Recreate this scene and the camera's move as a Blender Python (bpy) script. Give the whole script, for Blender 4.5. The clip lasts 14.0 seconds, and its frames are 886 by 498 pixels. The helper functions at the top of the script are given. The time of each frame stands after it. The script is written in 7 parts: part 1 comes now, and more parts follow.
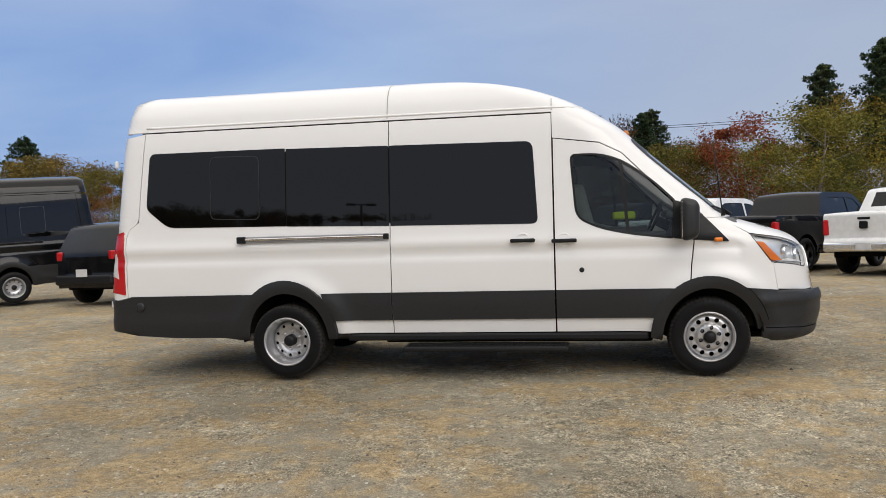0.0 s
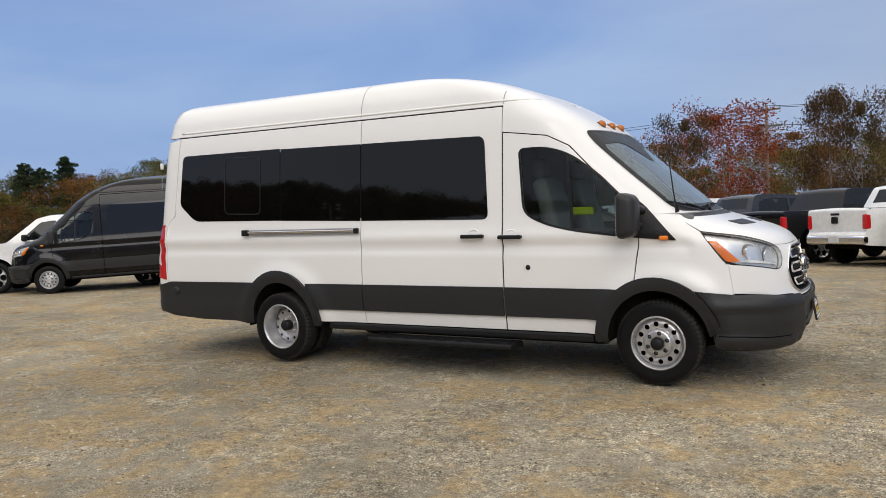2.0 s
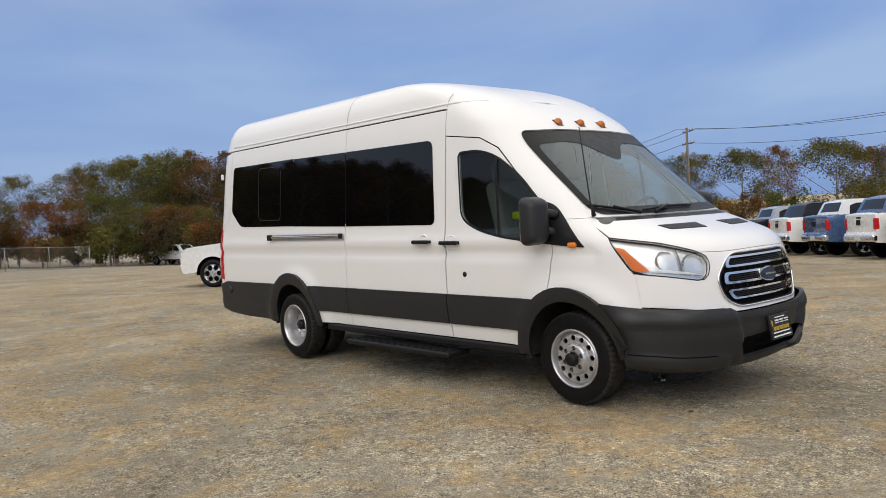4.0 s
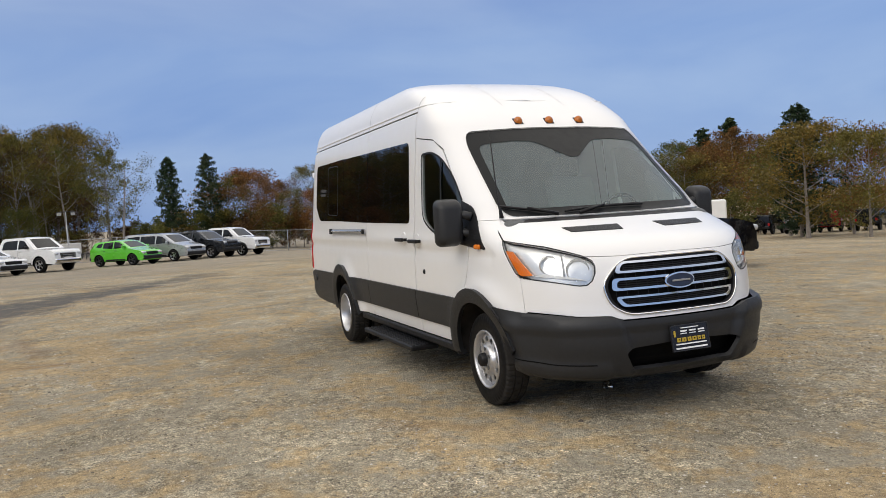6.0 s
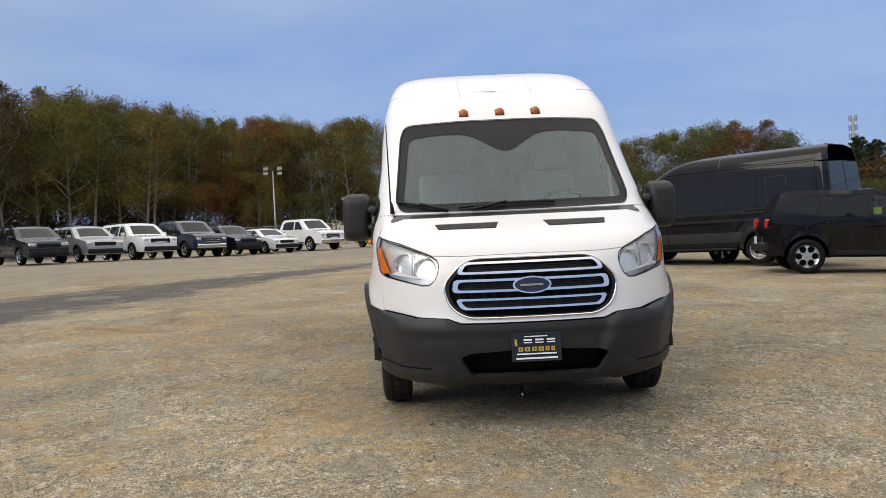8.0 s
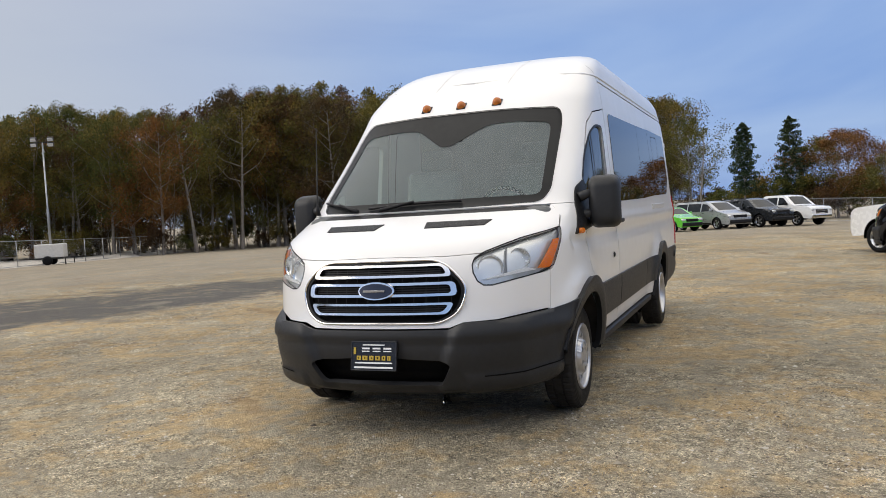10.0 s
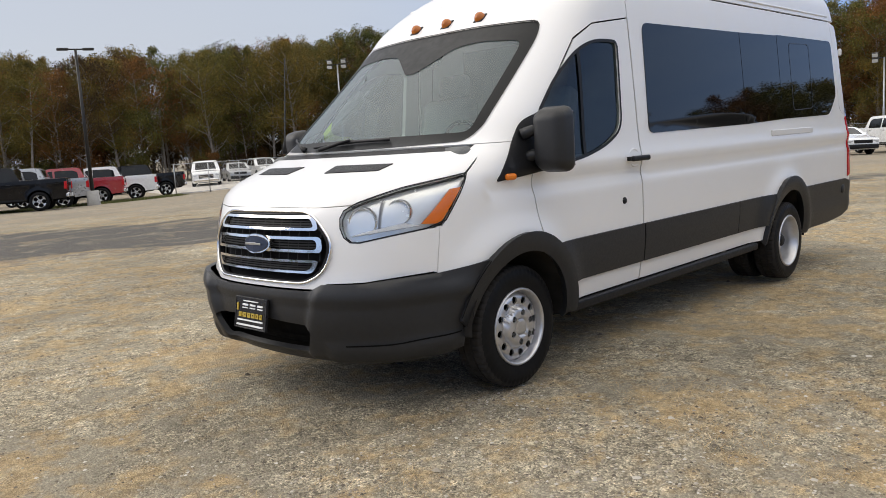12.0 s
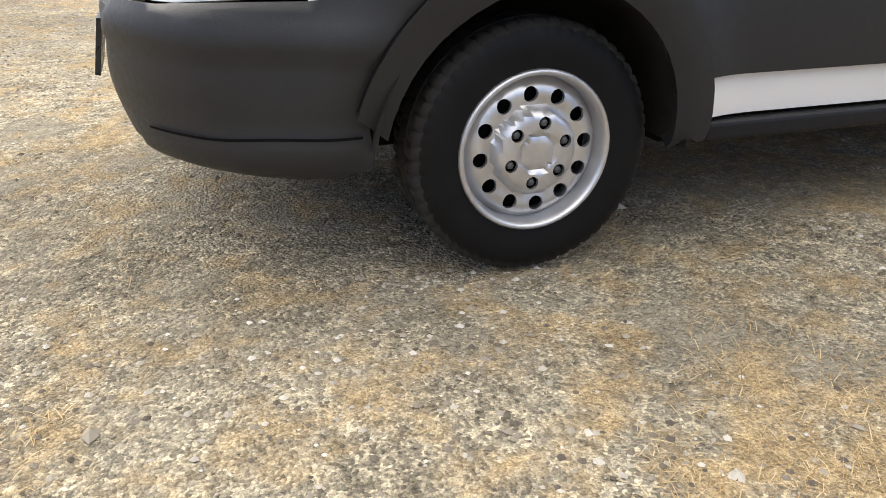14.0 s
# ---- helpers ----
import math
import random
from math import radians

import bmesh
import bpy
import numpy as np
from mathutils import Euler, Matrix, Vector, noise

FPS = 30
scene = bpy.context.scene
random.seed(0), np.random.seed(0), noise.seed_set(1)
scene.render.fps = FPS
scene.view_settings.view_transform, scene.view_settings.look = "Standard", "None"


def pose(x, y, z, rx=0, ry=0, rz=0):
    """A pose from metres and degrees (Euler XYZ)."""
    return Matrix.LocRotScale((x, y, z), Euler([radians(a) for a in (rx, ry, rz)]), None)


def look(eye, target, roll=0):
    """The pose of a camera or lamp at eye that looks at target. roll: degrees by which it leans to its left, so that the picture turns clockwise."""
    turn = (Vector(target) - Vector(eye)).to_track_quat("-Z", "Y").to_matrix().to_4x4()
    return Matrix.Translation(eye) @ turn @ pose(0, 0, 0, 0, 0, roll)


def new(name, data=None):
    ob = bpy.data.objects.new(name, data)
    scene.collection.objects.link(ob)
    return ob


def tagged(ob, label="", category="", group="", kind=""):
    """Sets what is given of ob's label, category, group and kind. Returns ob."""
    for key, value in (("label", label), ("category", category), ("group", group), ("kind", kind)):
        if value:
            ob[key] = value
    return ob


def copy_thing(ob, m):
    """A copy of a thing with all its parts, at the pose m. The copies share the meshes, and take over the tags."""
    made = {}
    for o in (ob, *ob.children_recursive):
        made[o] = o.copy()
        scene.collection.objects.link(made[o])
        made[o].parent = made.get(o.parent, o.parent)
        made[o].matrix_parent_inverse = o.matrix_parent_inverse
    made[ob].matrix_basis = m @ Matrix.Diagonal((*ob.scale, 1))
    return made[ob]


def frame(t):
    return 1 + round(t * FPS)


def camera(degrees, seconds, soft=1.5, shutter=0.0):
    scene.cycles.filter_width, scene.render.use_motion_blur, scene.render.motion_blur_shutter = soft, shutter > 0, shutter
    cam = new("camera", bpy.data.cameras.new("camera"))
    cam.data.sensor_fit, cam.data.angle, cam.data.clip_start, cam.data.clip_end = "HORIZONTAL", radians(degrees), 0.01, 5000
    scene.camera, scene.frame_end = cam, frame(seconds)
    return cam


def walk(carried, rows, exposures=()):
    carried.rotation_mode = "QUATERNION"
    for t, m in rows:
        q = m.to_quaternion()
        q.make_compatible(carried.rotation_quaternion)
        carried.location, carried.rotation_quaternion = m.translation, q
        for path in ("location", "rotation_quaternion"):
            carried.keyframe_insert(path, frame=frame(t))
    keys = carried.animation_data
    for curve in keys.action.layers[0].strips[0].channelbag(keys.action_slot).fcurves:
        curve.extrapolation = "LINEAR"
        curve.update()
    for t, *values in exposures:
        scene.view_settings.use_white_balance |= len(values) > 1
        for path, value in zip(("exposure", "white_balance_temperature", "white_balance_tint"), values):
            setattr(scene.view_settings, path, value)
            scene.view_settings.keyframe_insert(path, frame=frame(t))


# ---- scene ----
cam = camera(58.3, 14.0, soft=0.8)
PATH = [
    (0, (-1.118, -7.954, 1.483), (-1.456, -5.985, 1.386), -1.90),
    (0.5, (-0.434, -7.851, 1.490), (-0.924, -5.915, 1.391), -1.91),
    (1, (0.211, -7.650, 1.496), (-0.440, -5.762, 1.389), -1.83),
    (1.5, (0.874, -7.449, 1.505), (0.064, -5.623, 1.395), -1.95),
    (2, (1.487, -7.176, 1.489), (0.522, -5.428, 1.376), -2.17),
    (2.5, (2.087, -6.820, 1.477), (0.973, -5.163, 1.361), -2.49),
    (3, (2.645, -6.405, 1.451), (1.388, -4.853, 1.337), -2.82),
    (3.5, (3.156, -5.944, 1.422), (1.772, -4.505, 1.318), -3.15),
    (3.7, (3.344, -5.742, 1.432), (1.915, -4.347, 1.334), -3.14),
    (5.8, (5.089, -3.595, 1.449), (3.261, -2.790, 1.357), -3.33),
    (6, (5.209, -3.358, 1.441), (3.353, -2.620, 1.344), -3.51),
    (6.5, (5.449, -2.721, 1.433), (3.535, -2.148, 1.337), -3.68),
    (7, (5.657, -2.054, 1.422), (3.700, -1.653, 1.321), -3.49),
    (7.5, (5.720, -1.351, 1.397), (3.736, -1.124, 1.302), -2.81),
    (8, (5.750, -0.619, 1.352), (3.753, -0.583, 1.261), -2.63),
    (8.2, (5.721, -0.340, 1.320), (3.723, -0.373, 1.230), -2.72),
    (10.3, (4.860, 2.380, 1.336), (3.044, 1.548, 1.240), -3.45),
    (10.5, (4.686, 2.504, 1.354), (2.888, 1.634, 1.253), -3.55),
    (11, (4.322, 3.059, 1.376), (2.621, 2.015, 1.244), -3.56),
    (11.5, (3.832, 3.424, 1.379), (2.252, 2.210, 1.198), -3.47),
    (12, (3.296, 3.681, 1.361), (1.874, 2.299, 1.098), -3.67),
    (12.5, (2.664, 3.670, 1.228), (1.454, 2.134, 0.807), -4.22),
    (13, (1.954, 3.477, 1.122), (0.929, 1.863, 0.535), -2.34),
    (13.5, (1.400, 3.180, 0.998), (0.571, 1.499, 0.300), 1.38),
    (14, (0.842, 2.781, 0.938), (0.234, 1.055, 0.130), 0.41),
]
EXPOSURES = [(0.0, 0.60), (4.0, 0.56), (8.0, 0.64), (10.5, 0.72), (12.0, 0.85), (12.5, 0.98), (13.0, 1.08), (13.5, 1.22), (14.0, 1.55)]
walk(cam, [(t, look(eye, target, roll)) for t, eye, target, roll in PATH], EXPOSURES)

# ---- world and light ----
SUN_HEADING, SUN_ELEVATION = radians(301), radians(31)
VEIL_HEADING = radians(248)
world = bpy.data.worlds.new("sky")
scene.world = world
world.use_nodes = True
wt = world.node_tree
wt.nodes.clear()


def wnode(kind, **values):
    n = wt.nodes.new(kind)
    for key, value in values.items():
        n.inputs[key].default_value = value
    return n


def wlink(a, b):
    wt.links.new(a, b)


w_out = wt.nodes.new("ShaderNodeOutputWorld")
w_sky = wt.nodes.new("ShaderNodeTexSky")
w_sky.sky_type = "NISHITA"
w_sky.sun_disc = False
w_sky.sun_elevation = SUN_ELEVATION
w_sky.sun_rotation = math.pi / 2 - SUN_HEADING
w_sky.air_density, w_sky.dust_density, w_sky.ozone_density = 1.0, 1.5, 3.0
w_bg = wnode("ShaderNodeBackground", Strength=0.07)
w_cloud_bg = wnode("ShaderNodeBackground", Strength=1.0)
w_mix = wt.nodes.new("ShaderNodeMixShader")
w_geo = wt.nodes.new("ShaderNodeTexCoord")
# the overcast: a bright veil towards the hidden sun, blue-grey bands elsewhere
w_dot = wt.nodes.new("ShaderNodeVectorMath")
w_dot.operation = "DOT_PRODUCT"
w_dot.inputs[1].default_value = (math.cos(VEIL_HEADING), math.sin(VEIL_HEADING), 0.0)
wlink(w_geo.outputs["Generated"], w_dot.inputs[0])
w_veil = wnode("ShaderNodeMapRange")
w_veil.interpolation_type = "SMOOTHSTEP"
w_veil.inputs["From Min"].default_value, w_veil.inputs["From Max"].default_value = 0.62, 1.06
w_abs = wt.nodes.new("ShaderNodeMath")
w_abs.operation = "ABSOLUTE"
w_far = wnode("ShaderNodeMath")
w_far.operation = "MULTIPLY"
w_far.inputs[1].default_value = 0.88
w_side = wt.nodes.new("ShaderNodeMath")
w_side.operation = "MAXIMUM"
wlink(w_dot.outputs["Value"], w_abs.inputs[0])
wlink(w_abs.outputs[0], w_far.inputs[0])
wlink(w_dot.outputs["Value"], w_side.inputs[0])
wlink(w_far.outputs[0], w_side.inputs[1])
wlink(w_side.outputs[0], w_veil.inputs["Value"])
w_map = wt.nodes.new("ShaderNodeMapping")
w_map.inputs["Scale"].default_value = (1.2, 1.2, 4.5)
wlink(w_geo.outputs["Generated"], w_map.inputs["Vector"])
w_noise = wnode("ShaderNodeTexNoise", Scale=1.6, Detail=5.0, Roughness=0.5, Distortion=0.4)
wlink(w_map.outputs["Vector"], w_noise.inputs["Vector"])
w_ramp = wt.nodes.new("ShaderNodeValToRGB")
w_ramp.color_ramp.elements[0].position, w_ramp.color_ramp.elements[0].color = 0.30, (0.145, 0.255, 0.53, 1)
w_ramp.color_ramp.elements[1].position, w_ramp.color_ramp.elements[1].color = 0.70, (0.285, 0.39, 0.60, 1)
wlink(w_noise.outputs["Fac"], w_ramp.inputs["Fac"])
w_white = wt.nodes.new("ShaderNodeMix")
w_white.data_type = "RGBA"
w_white.inputs["B"].default_value = (0.415, 0.43, 0.465, 1)
wlink(w_veil.outputs["Result"], w_white.inputs["Factor"])
wlink(w_ramp.outputs["Color"], w_white.inputs["A"])
# the cloud deck is brighter overhead
w_sep = wt.nodes.new("ShaderNodeSeparateXYZ")
wlink(w_geo.outputs["Generated"], w_sep.inputs[0])
w_up = wnode("ShaderNodeMapRange")
w_up.interpolation_type = "SMOOTHSTEP"
w_up.inputs["From Min"].default_value, w_up.inputs["From Max"].default_value = 0.22, 0.78
w_up.inputs["To Min"].default_value, w_up.inputs["To Max"].default_value = 0.83, 1.82
wlink(w_sep.outputs["Z"], w_up.inputs["Value"])
w_grey = wt.nodes.new("ShaderNodeMix")
w_grey.data_type = "RGBA"
w_grey.inputs["B"].default_value = (0.57, 0.54, 0.50, 1)
w_gf = wnode("ShaderNodeMapRange")
w_gf.inputs["From Min"].default_value, w_gf.inputs["From Max"].default_value = 0.2, 0.7
wlink(w_sep.outputs["Z"], w_gf.inputs["Value"])
wlink(w_gf.outputs["Result"], w_grey.inputs["Factor"])
wlink(w_white.outputs["Result"], w_grey.inputs["A"])
wlink(w_grey.outputs["Result"], w_cloud_bg.inputs["Color"])
wlink(w_up.outputs["Result"], w_cloud_bg.inputs["Strength"])
wlink(w_sky.outputs["Color"], w_bg.inputs["Color"])
w_mix.inputs["Fac"].default_value = 0.88
wlink(w_bg.outputs["Background"], w_mix.inputs[1])
wlink(w_cloud_bg.outputs["Background"], w_mix.inputs[2])
wlink(w_mix.outputs["Shader"], w_out.inputs["Surface"])

sun = new("sun", bpy.data.lights.new("sun", "SUN"))
sun.data.energy, sun.data.angle, sun.data.color = 0.85, radians(40), (1.0, 0.93, 0.83)
sun.matrix_world = look((0, 0, 0), (-math.cos(SUN_HEADING) * math.cos(SUN_ELEVATION), -math.sin(SUN_HEADING) * math.cos(SUN_ELEVATION), -math.sin(SUN_ELEVATION)))

# ---- materials ----
MATS = {}


class Nodes:
    """A small wrapper round one node tree."""

    def __init__(self, name):
        self.mat = bpy.data.materials.new(name)
        self.mat.use_nodes = True
        self.tree = self.mat.node_tree
        self.bsdf = self.tree.nodes["Principled BSDF"]
        self.coord = self.tree.nodes.new("ShaderNodeTexCoord")

    def add(self, kind, **values):
        n = self.tree.nodes.new(kind)
        for key, value in values.items():
            n.inputs[key].default_value = value
        return n

    def link(self, a, b):
        self.tree.links.new(a, b)

    def noise(self, scale, detail=4.0, rough=0.55, source="Object", distortion=0.0):
        n = self.add("ShaderNodeTexNoise", Scale=scale, Detail=detail, Roughness=rough, Distortion=distortion)
        self.link(self.coord.outputs[source], n.inputs["Vector"])
        return n.outputs["Fac"]

    def ramp(self, fac, stops):
        n = self.tree.nodes.new("ShaderNodeValToRGB")
        els = n.color_ramp.elements
        while len(els) < len(stops):
            els.new(0.5)
        for el, (pos, col) in zip(els, stops):
            el.position = pos
            el.color = (*col, 1) if len(col) == 3 else col
        self.link(fac, n.inputs["Fac"])
        return n.outputs["Color"]

    def mix(self, fac, a, b, blend="MIX"):
        n = self.tree.nodes.new("ShaderNodeMix")
        n.data_type, n.blend_type = "RGBA", blend
        for socket, value in ((n.inputs["Factor"], fac), (n.inputs["A"], a), (n.inputs["B"], b)):
            if isinstance(value, bpy.types.NodeSocket):
                self.link(value, socket)
            elif isinstance(value, (int, float)):
                socket.default_value = value
            else:
                socket.default_value = (*value, 1)
        return n.outputs["Result"]

    def range(self, fac, a, b, c, d):
        n = self.add("ShaderNodeMapRange")
        for key, value in (("From Min", a), ("From Max", b), ("To Min", c), ("To Max", d)):
            n.inputs[key].default_value = value
        self.link(fac, n.inputs["Value"])
        return n.outputs["Result"]

    def bump(self, height, strength=0.3, distance=0.01):
        n = self.add("ShaderNodeBump", Strength=strength, Distance=distance)
        self.link(height, n.inputs["Height"])
        self.link(n.outputs["Normal"], self.bsdf.inputs["Normal"])

    def set(self, **values):
        for key, value in values.items():
            socket = self.bsdf.inputs[key.replace("_", " ")]
            if isinstance(value, bpy.types.NodeSocket):
                self.link(value, socket)
            elif isinstance(value, tuple) and len(value) == 3:
                socket.default_value = (*value, 1)
            else:
                socket.default_value = value
        return self


def paint(name, color, rough=0.22, coat=1.0, metal=0.0, dirt=0.06, spec=0.5, coat_rough=0.05):
    """Car paint: clear coat, faint dust and slight unevenness."""
    if name not in MATS:
        n = Nodes(name)
        haze_or_dust = n.range(n.noise(3.0, 6, 0.6), 0.45, 0.8, 0.0, 1.0)
        col = n.mix(n.range(haze_or_dust, 0, 1, 0, dirt * 3), color, tuple(c * 0.72 + 0.05 for c in color))
        n.set(Base_Color=col, Roughness=n.range(n.noise(9, 4), 0.3, 0.7, rough * 0.8, rough * 1.35), Metallic=metal, Coat_Weight=coat, Coat_Roughness=coat_rough, Specular_IOR_Level=spec)
        MATS[name] = n.mat
    return MATS[name]


def plain(name, color, rough=0.5, metal=0.0, grain=0.0, scale=60.0, vary=0.12, spec=0.5):
    """Plastic, rubber, metal: one base colour with fine variation and optional grain."""
    if name not in MATS:
        n = Nodes(name)
        f = n.noise(scale * 0.15, 5, 0.6)
        col = n.mix(n.range(f, 0.3, 0.75, 0, 1), tuple(c * (1 - vary) for c in color), tuple(min(1, c * (1 + vary)) for c in color))
        n.set(Base_Color=col, Roughness=n.range(n.noise(scale * 0.3, 4), 0.3, 0.7, rough * 0.85, min(1, rough * 1.15)), Metallic=metal, Specular_IOR_Level=spec)
        if grain:
            n.bump(n.noise(scale, 3), grain, 0.002)
        MATS[name] = n.mat
    return MATS[name]


def glass(name, tint, ior=1.5, haze=0.0):
    """Thin glazing: a clear tinted pane with a mirror-like surface."""
    if name not in MATS:
        n = Nodes(name)
        t = n.tree.nodes
        clear = n.add("ShaderNodeBsdfTransparent", Color=(*tint, 1))
        shine = n.add("ShaderNodeBsdfGlossy", Roughness=0.02, Color=(0.95, 0.97, 1.0, 1))
        fres = n.add("ShaderNodeFresnel", IOR=ior)
        mix = n.add("ShaderNodeMixShader")
        n.link(fres.outputs["Fac"], mix.inputs["Fac"])
        n.link(clear.outputs["BSDF"], mix.inputs[1])
        n.link(shine.outputs["BSDF"], mix.inputs[2])
        out = mix
        if haze:
            # pale diffuse haze: a little dust, mostly sky reflection put into the colour
            haze_or_dust = n.add("ShaderNodeBsdfDiffuse", Color=(0.40, 0.49, 0.50, 1))
            out = n.add("ShaderNodeMixShader")
            n.link(n.range(n.noise(6, 5), 0.3, 0.7, haze * 0.8, haze * 1.2), out.inputs["Fac"])
            n.link(mix.outputs["Shader"], out.inputs[1])
            n.link(haze_or_dust.outputs["BSDF"], out.inputs[2])
        n.link(out.outputs["Shader"], t["Material Output"].inputs["Surface"])
        MATS[name] = n.mat
    return MATS[name]


def glow(name, color, strength):
    if name not in MATS:
        n = Nodes(name)
        n.set(Base_Color=color, Emission_Color=color, Emission_Strength=strength, Roughness=0.3)
        MATS[name] = n.mat
    return MATS[name]


WHITE = paint("white_paint", (0.78, 0.77, 0.755), 0.35, 0.7, dirt=0.012, coat_rough=0.15)
BLACK_PAINT = paint("black_paint", (0.004, 0.004, 0.005), 0.2, 0.55, spec=0.05)
CLADDING = plain("dark_grey_plastic", (0.019, 0.0195, 0.021), 0.48, 0, 0.25, 260, 0.12, 0.38)
BLACK = plain("black_plastic", (0.007, 0.007, 0.008), 0.5, 0, 0.1, 200, 0.12, 0.3)
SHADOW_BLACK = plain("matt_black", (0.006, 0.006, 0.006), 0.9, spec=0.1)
RUBBER = plain("tyre_rubber", (0.006, 0.006, 0.0065), 0.5, 0, 0.12, 120, 0.2, 0.16)
TREAD = plain("dusty_tread", (0.028, 0.026, 0.024), 0.85, 0, 0.3, 120, 0.3, 0.15)
LINER = plain("dusty_liner", (0.032, 0.029, 0.026), 0.9, 0, 0.2, 60, 0.35, 0.1)
PRIVACY = plain("privacy_glass", (0.0018, 0.0018, 0.0022), 0.02, vary=0.0, spec=0.46)
CHROME = plain("chrome", (0.90, 0.88, 0.85), 0.11, 1.0, vary=0.03)
STEEL = plain("silver_wheel_paint", (0.56, 0.56, 0.57), 0.36, 0.80, 0.05, 90, 0.14)
AMBER = plain("amber_lens", (0.75, 0.20, 0.02), 0.2, vary=0.08)
RED_LENS = plain("red_lens", (0.45, 0.012, 0.015), 0.15, vary=0.08)
CLEAR = glass("clear_glass", (0.96, 0.97, 0.97), 1.35)
WINDSHIELD = glass("windscreen_glass", (0.60, 0.80, 0.75), 1.50, 0.15)
DOOR_GLASS = glass("door_glass", (0.34, 0.40, 0.40), 1.45)

# ---- the ground ----
def soft(a, w=3.0):
    return w * np.logaddexp(0, np.asarray(a, float) / w)


def ground_z(x, y):
    """Height of the lot: level round the van, falling gently away."""
    z = -0.016 * np.minimum(soft(-x - 7), 55) - 0.036 * np.minimum(soft(y - 4.5, 1.5), 36) - 0.008 * np.minimum(soft(-y - 10), 40)
    z = z - 0.0003 * np.minimum(soft(-x - 10), 80) * np.minimum(soft(y - 2), 90)
    z = z - 0.014 * np.minimum(soft(-y - 20), 60) * np.clip((x + 30) / 15, 0, 1)
    z = z + 0.38 * np.exp(-(((x + 28) / 12) ** 2) - ((y + 20) / 9) ** 2)
    z = z - 0.10 * np.exp(-(((x + 16.5) / 4.5) ** 2) - ((y - 5.2) / 3.5) ** 2)
    z = z - 0.022 * np.clip((-x - 1.4) / 2.0, 0, 1)
    return z + 0.008



# ---- the van's body surface ----
# At every height the body's plan is a rounded nose, a straight side and a round rear corner.
ZK = np.array([0.20, 0.28, 0.40, 0.55, 0.66, 0.75, 0.85, 0.95, 1.05, 1.12, 1.18, 1.24, 1.28, 1.32, 1.36, 1.50, 1.80, 2.05, 2.15, 2.25, 2.35, 2.45, 2.55, 2.60, 2.64, 2.67, 2.69, 2.705, 2.712])
XF = np.array([0.76, 0.86, 0.945, 0.98, 0.97, 0.945, 0.93, 0.912, 0.88, 0.835, 0.75, 0.58, 0.45, 0.32, 0.22, 0.06, -0.284, -0.57, -0.685, -0.83, -1.0, -1.20, -1.47, -1.66, -1.86, -2.07, -2.3, -2.6, -3.0])
WK = np.array([0.90, 0.95, 0.982, 1.006, 1.018, 1.028, 1.03, 1.03, 1.03, 1.03, 1.026, 1.020, 1.016, 1.012, 1.008, 0.998, 0.976, 0.955, 0.945, 0.930, 0.908, 0.885, 0.835, 0.79, 0.715, 0.61, 0.49, 0.32, 0.16])
X0 = np.array([-0.2] * 11 + [-0.25, -0.33, -0.45, -0.58, -0.80, -1.16, -1.36, -1.40, -1.5, -1.6, -1.74, -1.95, -2.12, -2.3, -2.5, -2.75, -3.0, -3.4])
NK = np.array([2.5] * 11 + [2.55, 2.65, 2.8, 3.0, 3.0, 3.0, 3.2, 3.5, 3.9, 4.3, 4.5, 4.5, 4.3, 4.0, 3.6, 3.3, 3.0, 3.0])
MK = np.array([3.2] * 11 + [3.3, 3.6, 4.2, 5.0, 5.5, 5.5, 5.5, 5.5, 5.0, 4.5, 4.0, 3.6, 3.4, 3.2, 3.0, 3.0, 3.0, 3.0])
XR = np.interp(ZK, [0.2, 0.4, 0.75, 1.4, 2.3, 2.6, 2.69, 2.712], [-5.56, -5.585, -5.57, -5.50, -5.41, -5.36, -5.28, -5.1])
ROUND = 1.7
LEVELS = np.unique(np.concatenate([np.linspace(0.20, 2.6, 481), np.linspace(2.6, 2.712, 113)]))


def smooth_curve(values):
    """Monotone-slope cubic through the station values, at every level."""
    h, d = np.diff(ZK), np.diff(values) / np.diff(ZK)
    m = np.concatenate([[d[0]], np.where(d[:-1] * d[1:] > 0, 2 * d[:-1] * d[1:] / (d[:-1] + d[1:] + 1e-12), 0), [d[-1]]])
    i = np.clip(np.searchsorted(ZK, LEVELS) - 1, 0, len(h) - 1)
    s = (LEVELS - ZK[i]) / h[i]
    return (2 * s**3 - 3 * s**2 + 1) * values[i] + (s**3 - 2 * s**2 + s) * h[i] * m[i] + (3 * s**2 - 2 * s**3) * values[i + 1] + (s**3 - s**2) * h[i] * m[i + 1]


LXF, LW, LX0, LN, LM, LXR = (smooth_curve(k) for k in (XF, WK, X0, NK, MK, XR))
ARC = np.linspace(0, 1, 241)
NOSE_X, NOSE_Y = np.zeros((len(LEVELS), 241)), np.zeros((len(LEVELS), 241))
for i in range(len(LEVELS)):
    phi = np.linspace(0, math.pi / 2, 1500)
    px = LX0[i] + (LXF[i] - LX0[i]) * np.cos(phi).clip(0) ** (2 / LM[i])
    py = LW[i] * np.sin(phi).clip(0) ** (2 / LN[i])
    run = np.concatenate([[0], np.cumsum(np.hypot(np.diff(px), np.diff(py)))])
    NOSE_X[i], NOSE_Y[i] = np.interp(ARC, run / run[-1], px), np.interp(ARC, run / run[-1], py)
LV = np.concatenate([[0], np.cumsum(np.hypot(np.diff(LEVELS), np.diff(LXF)))])


def v_of(z):
    return np.interp(z, LEVELS, LV)


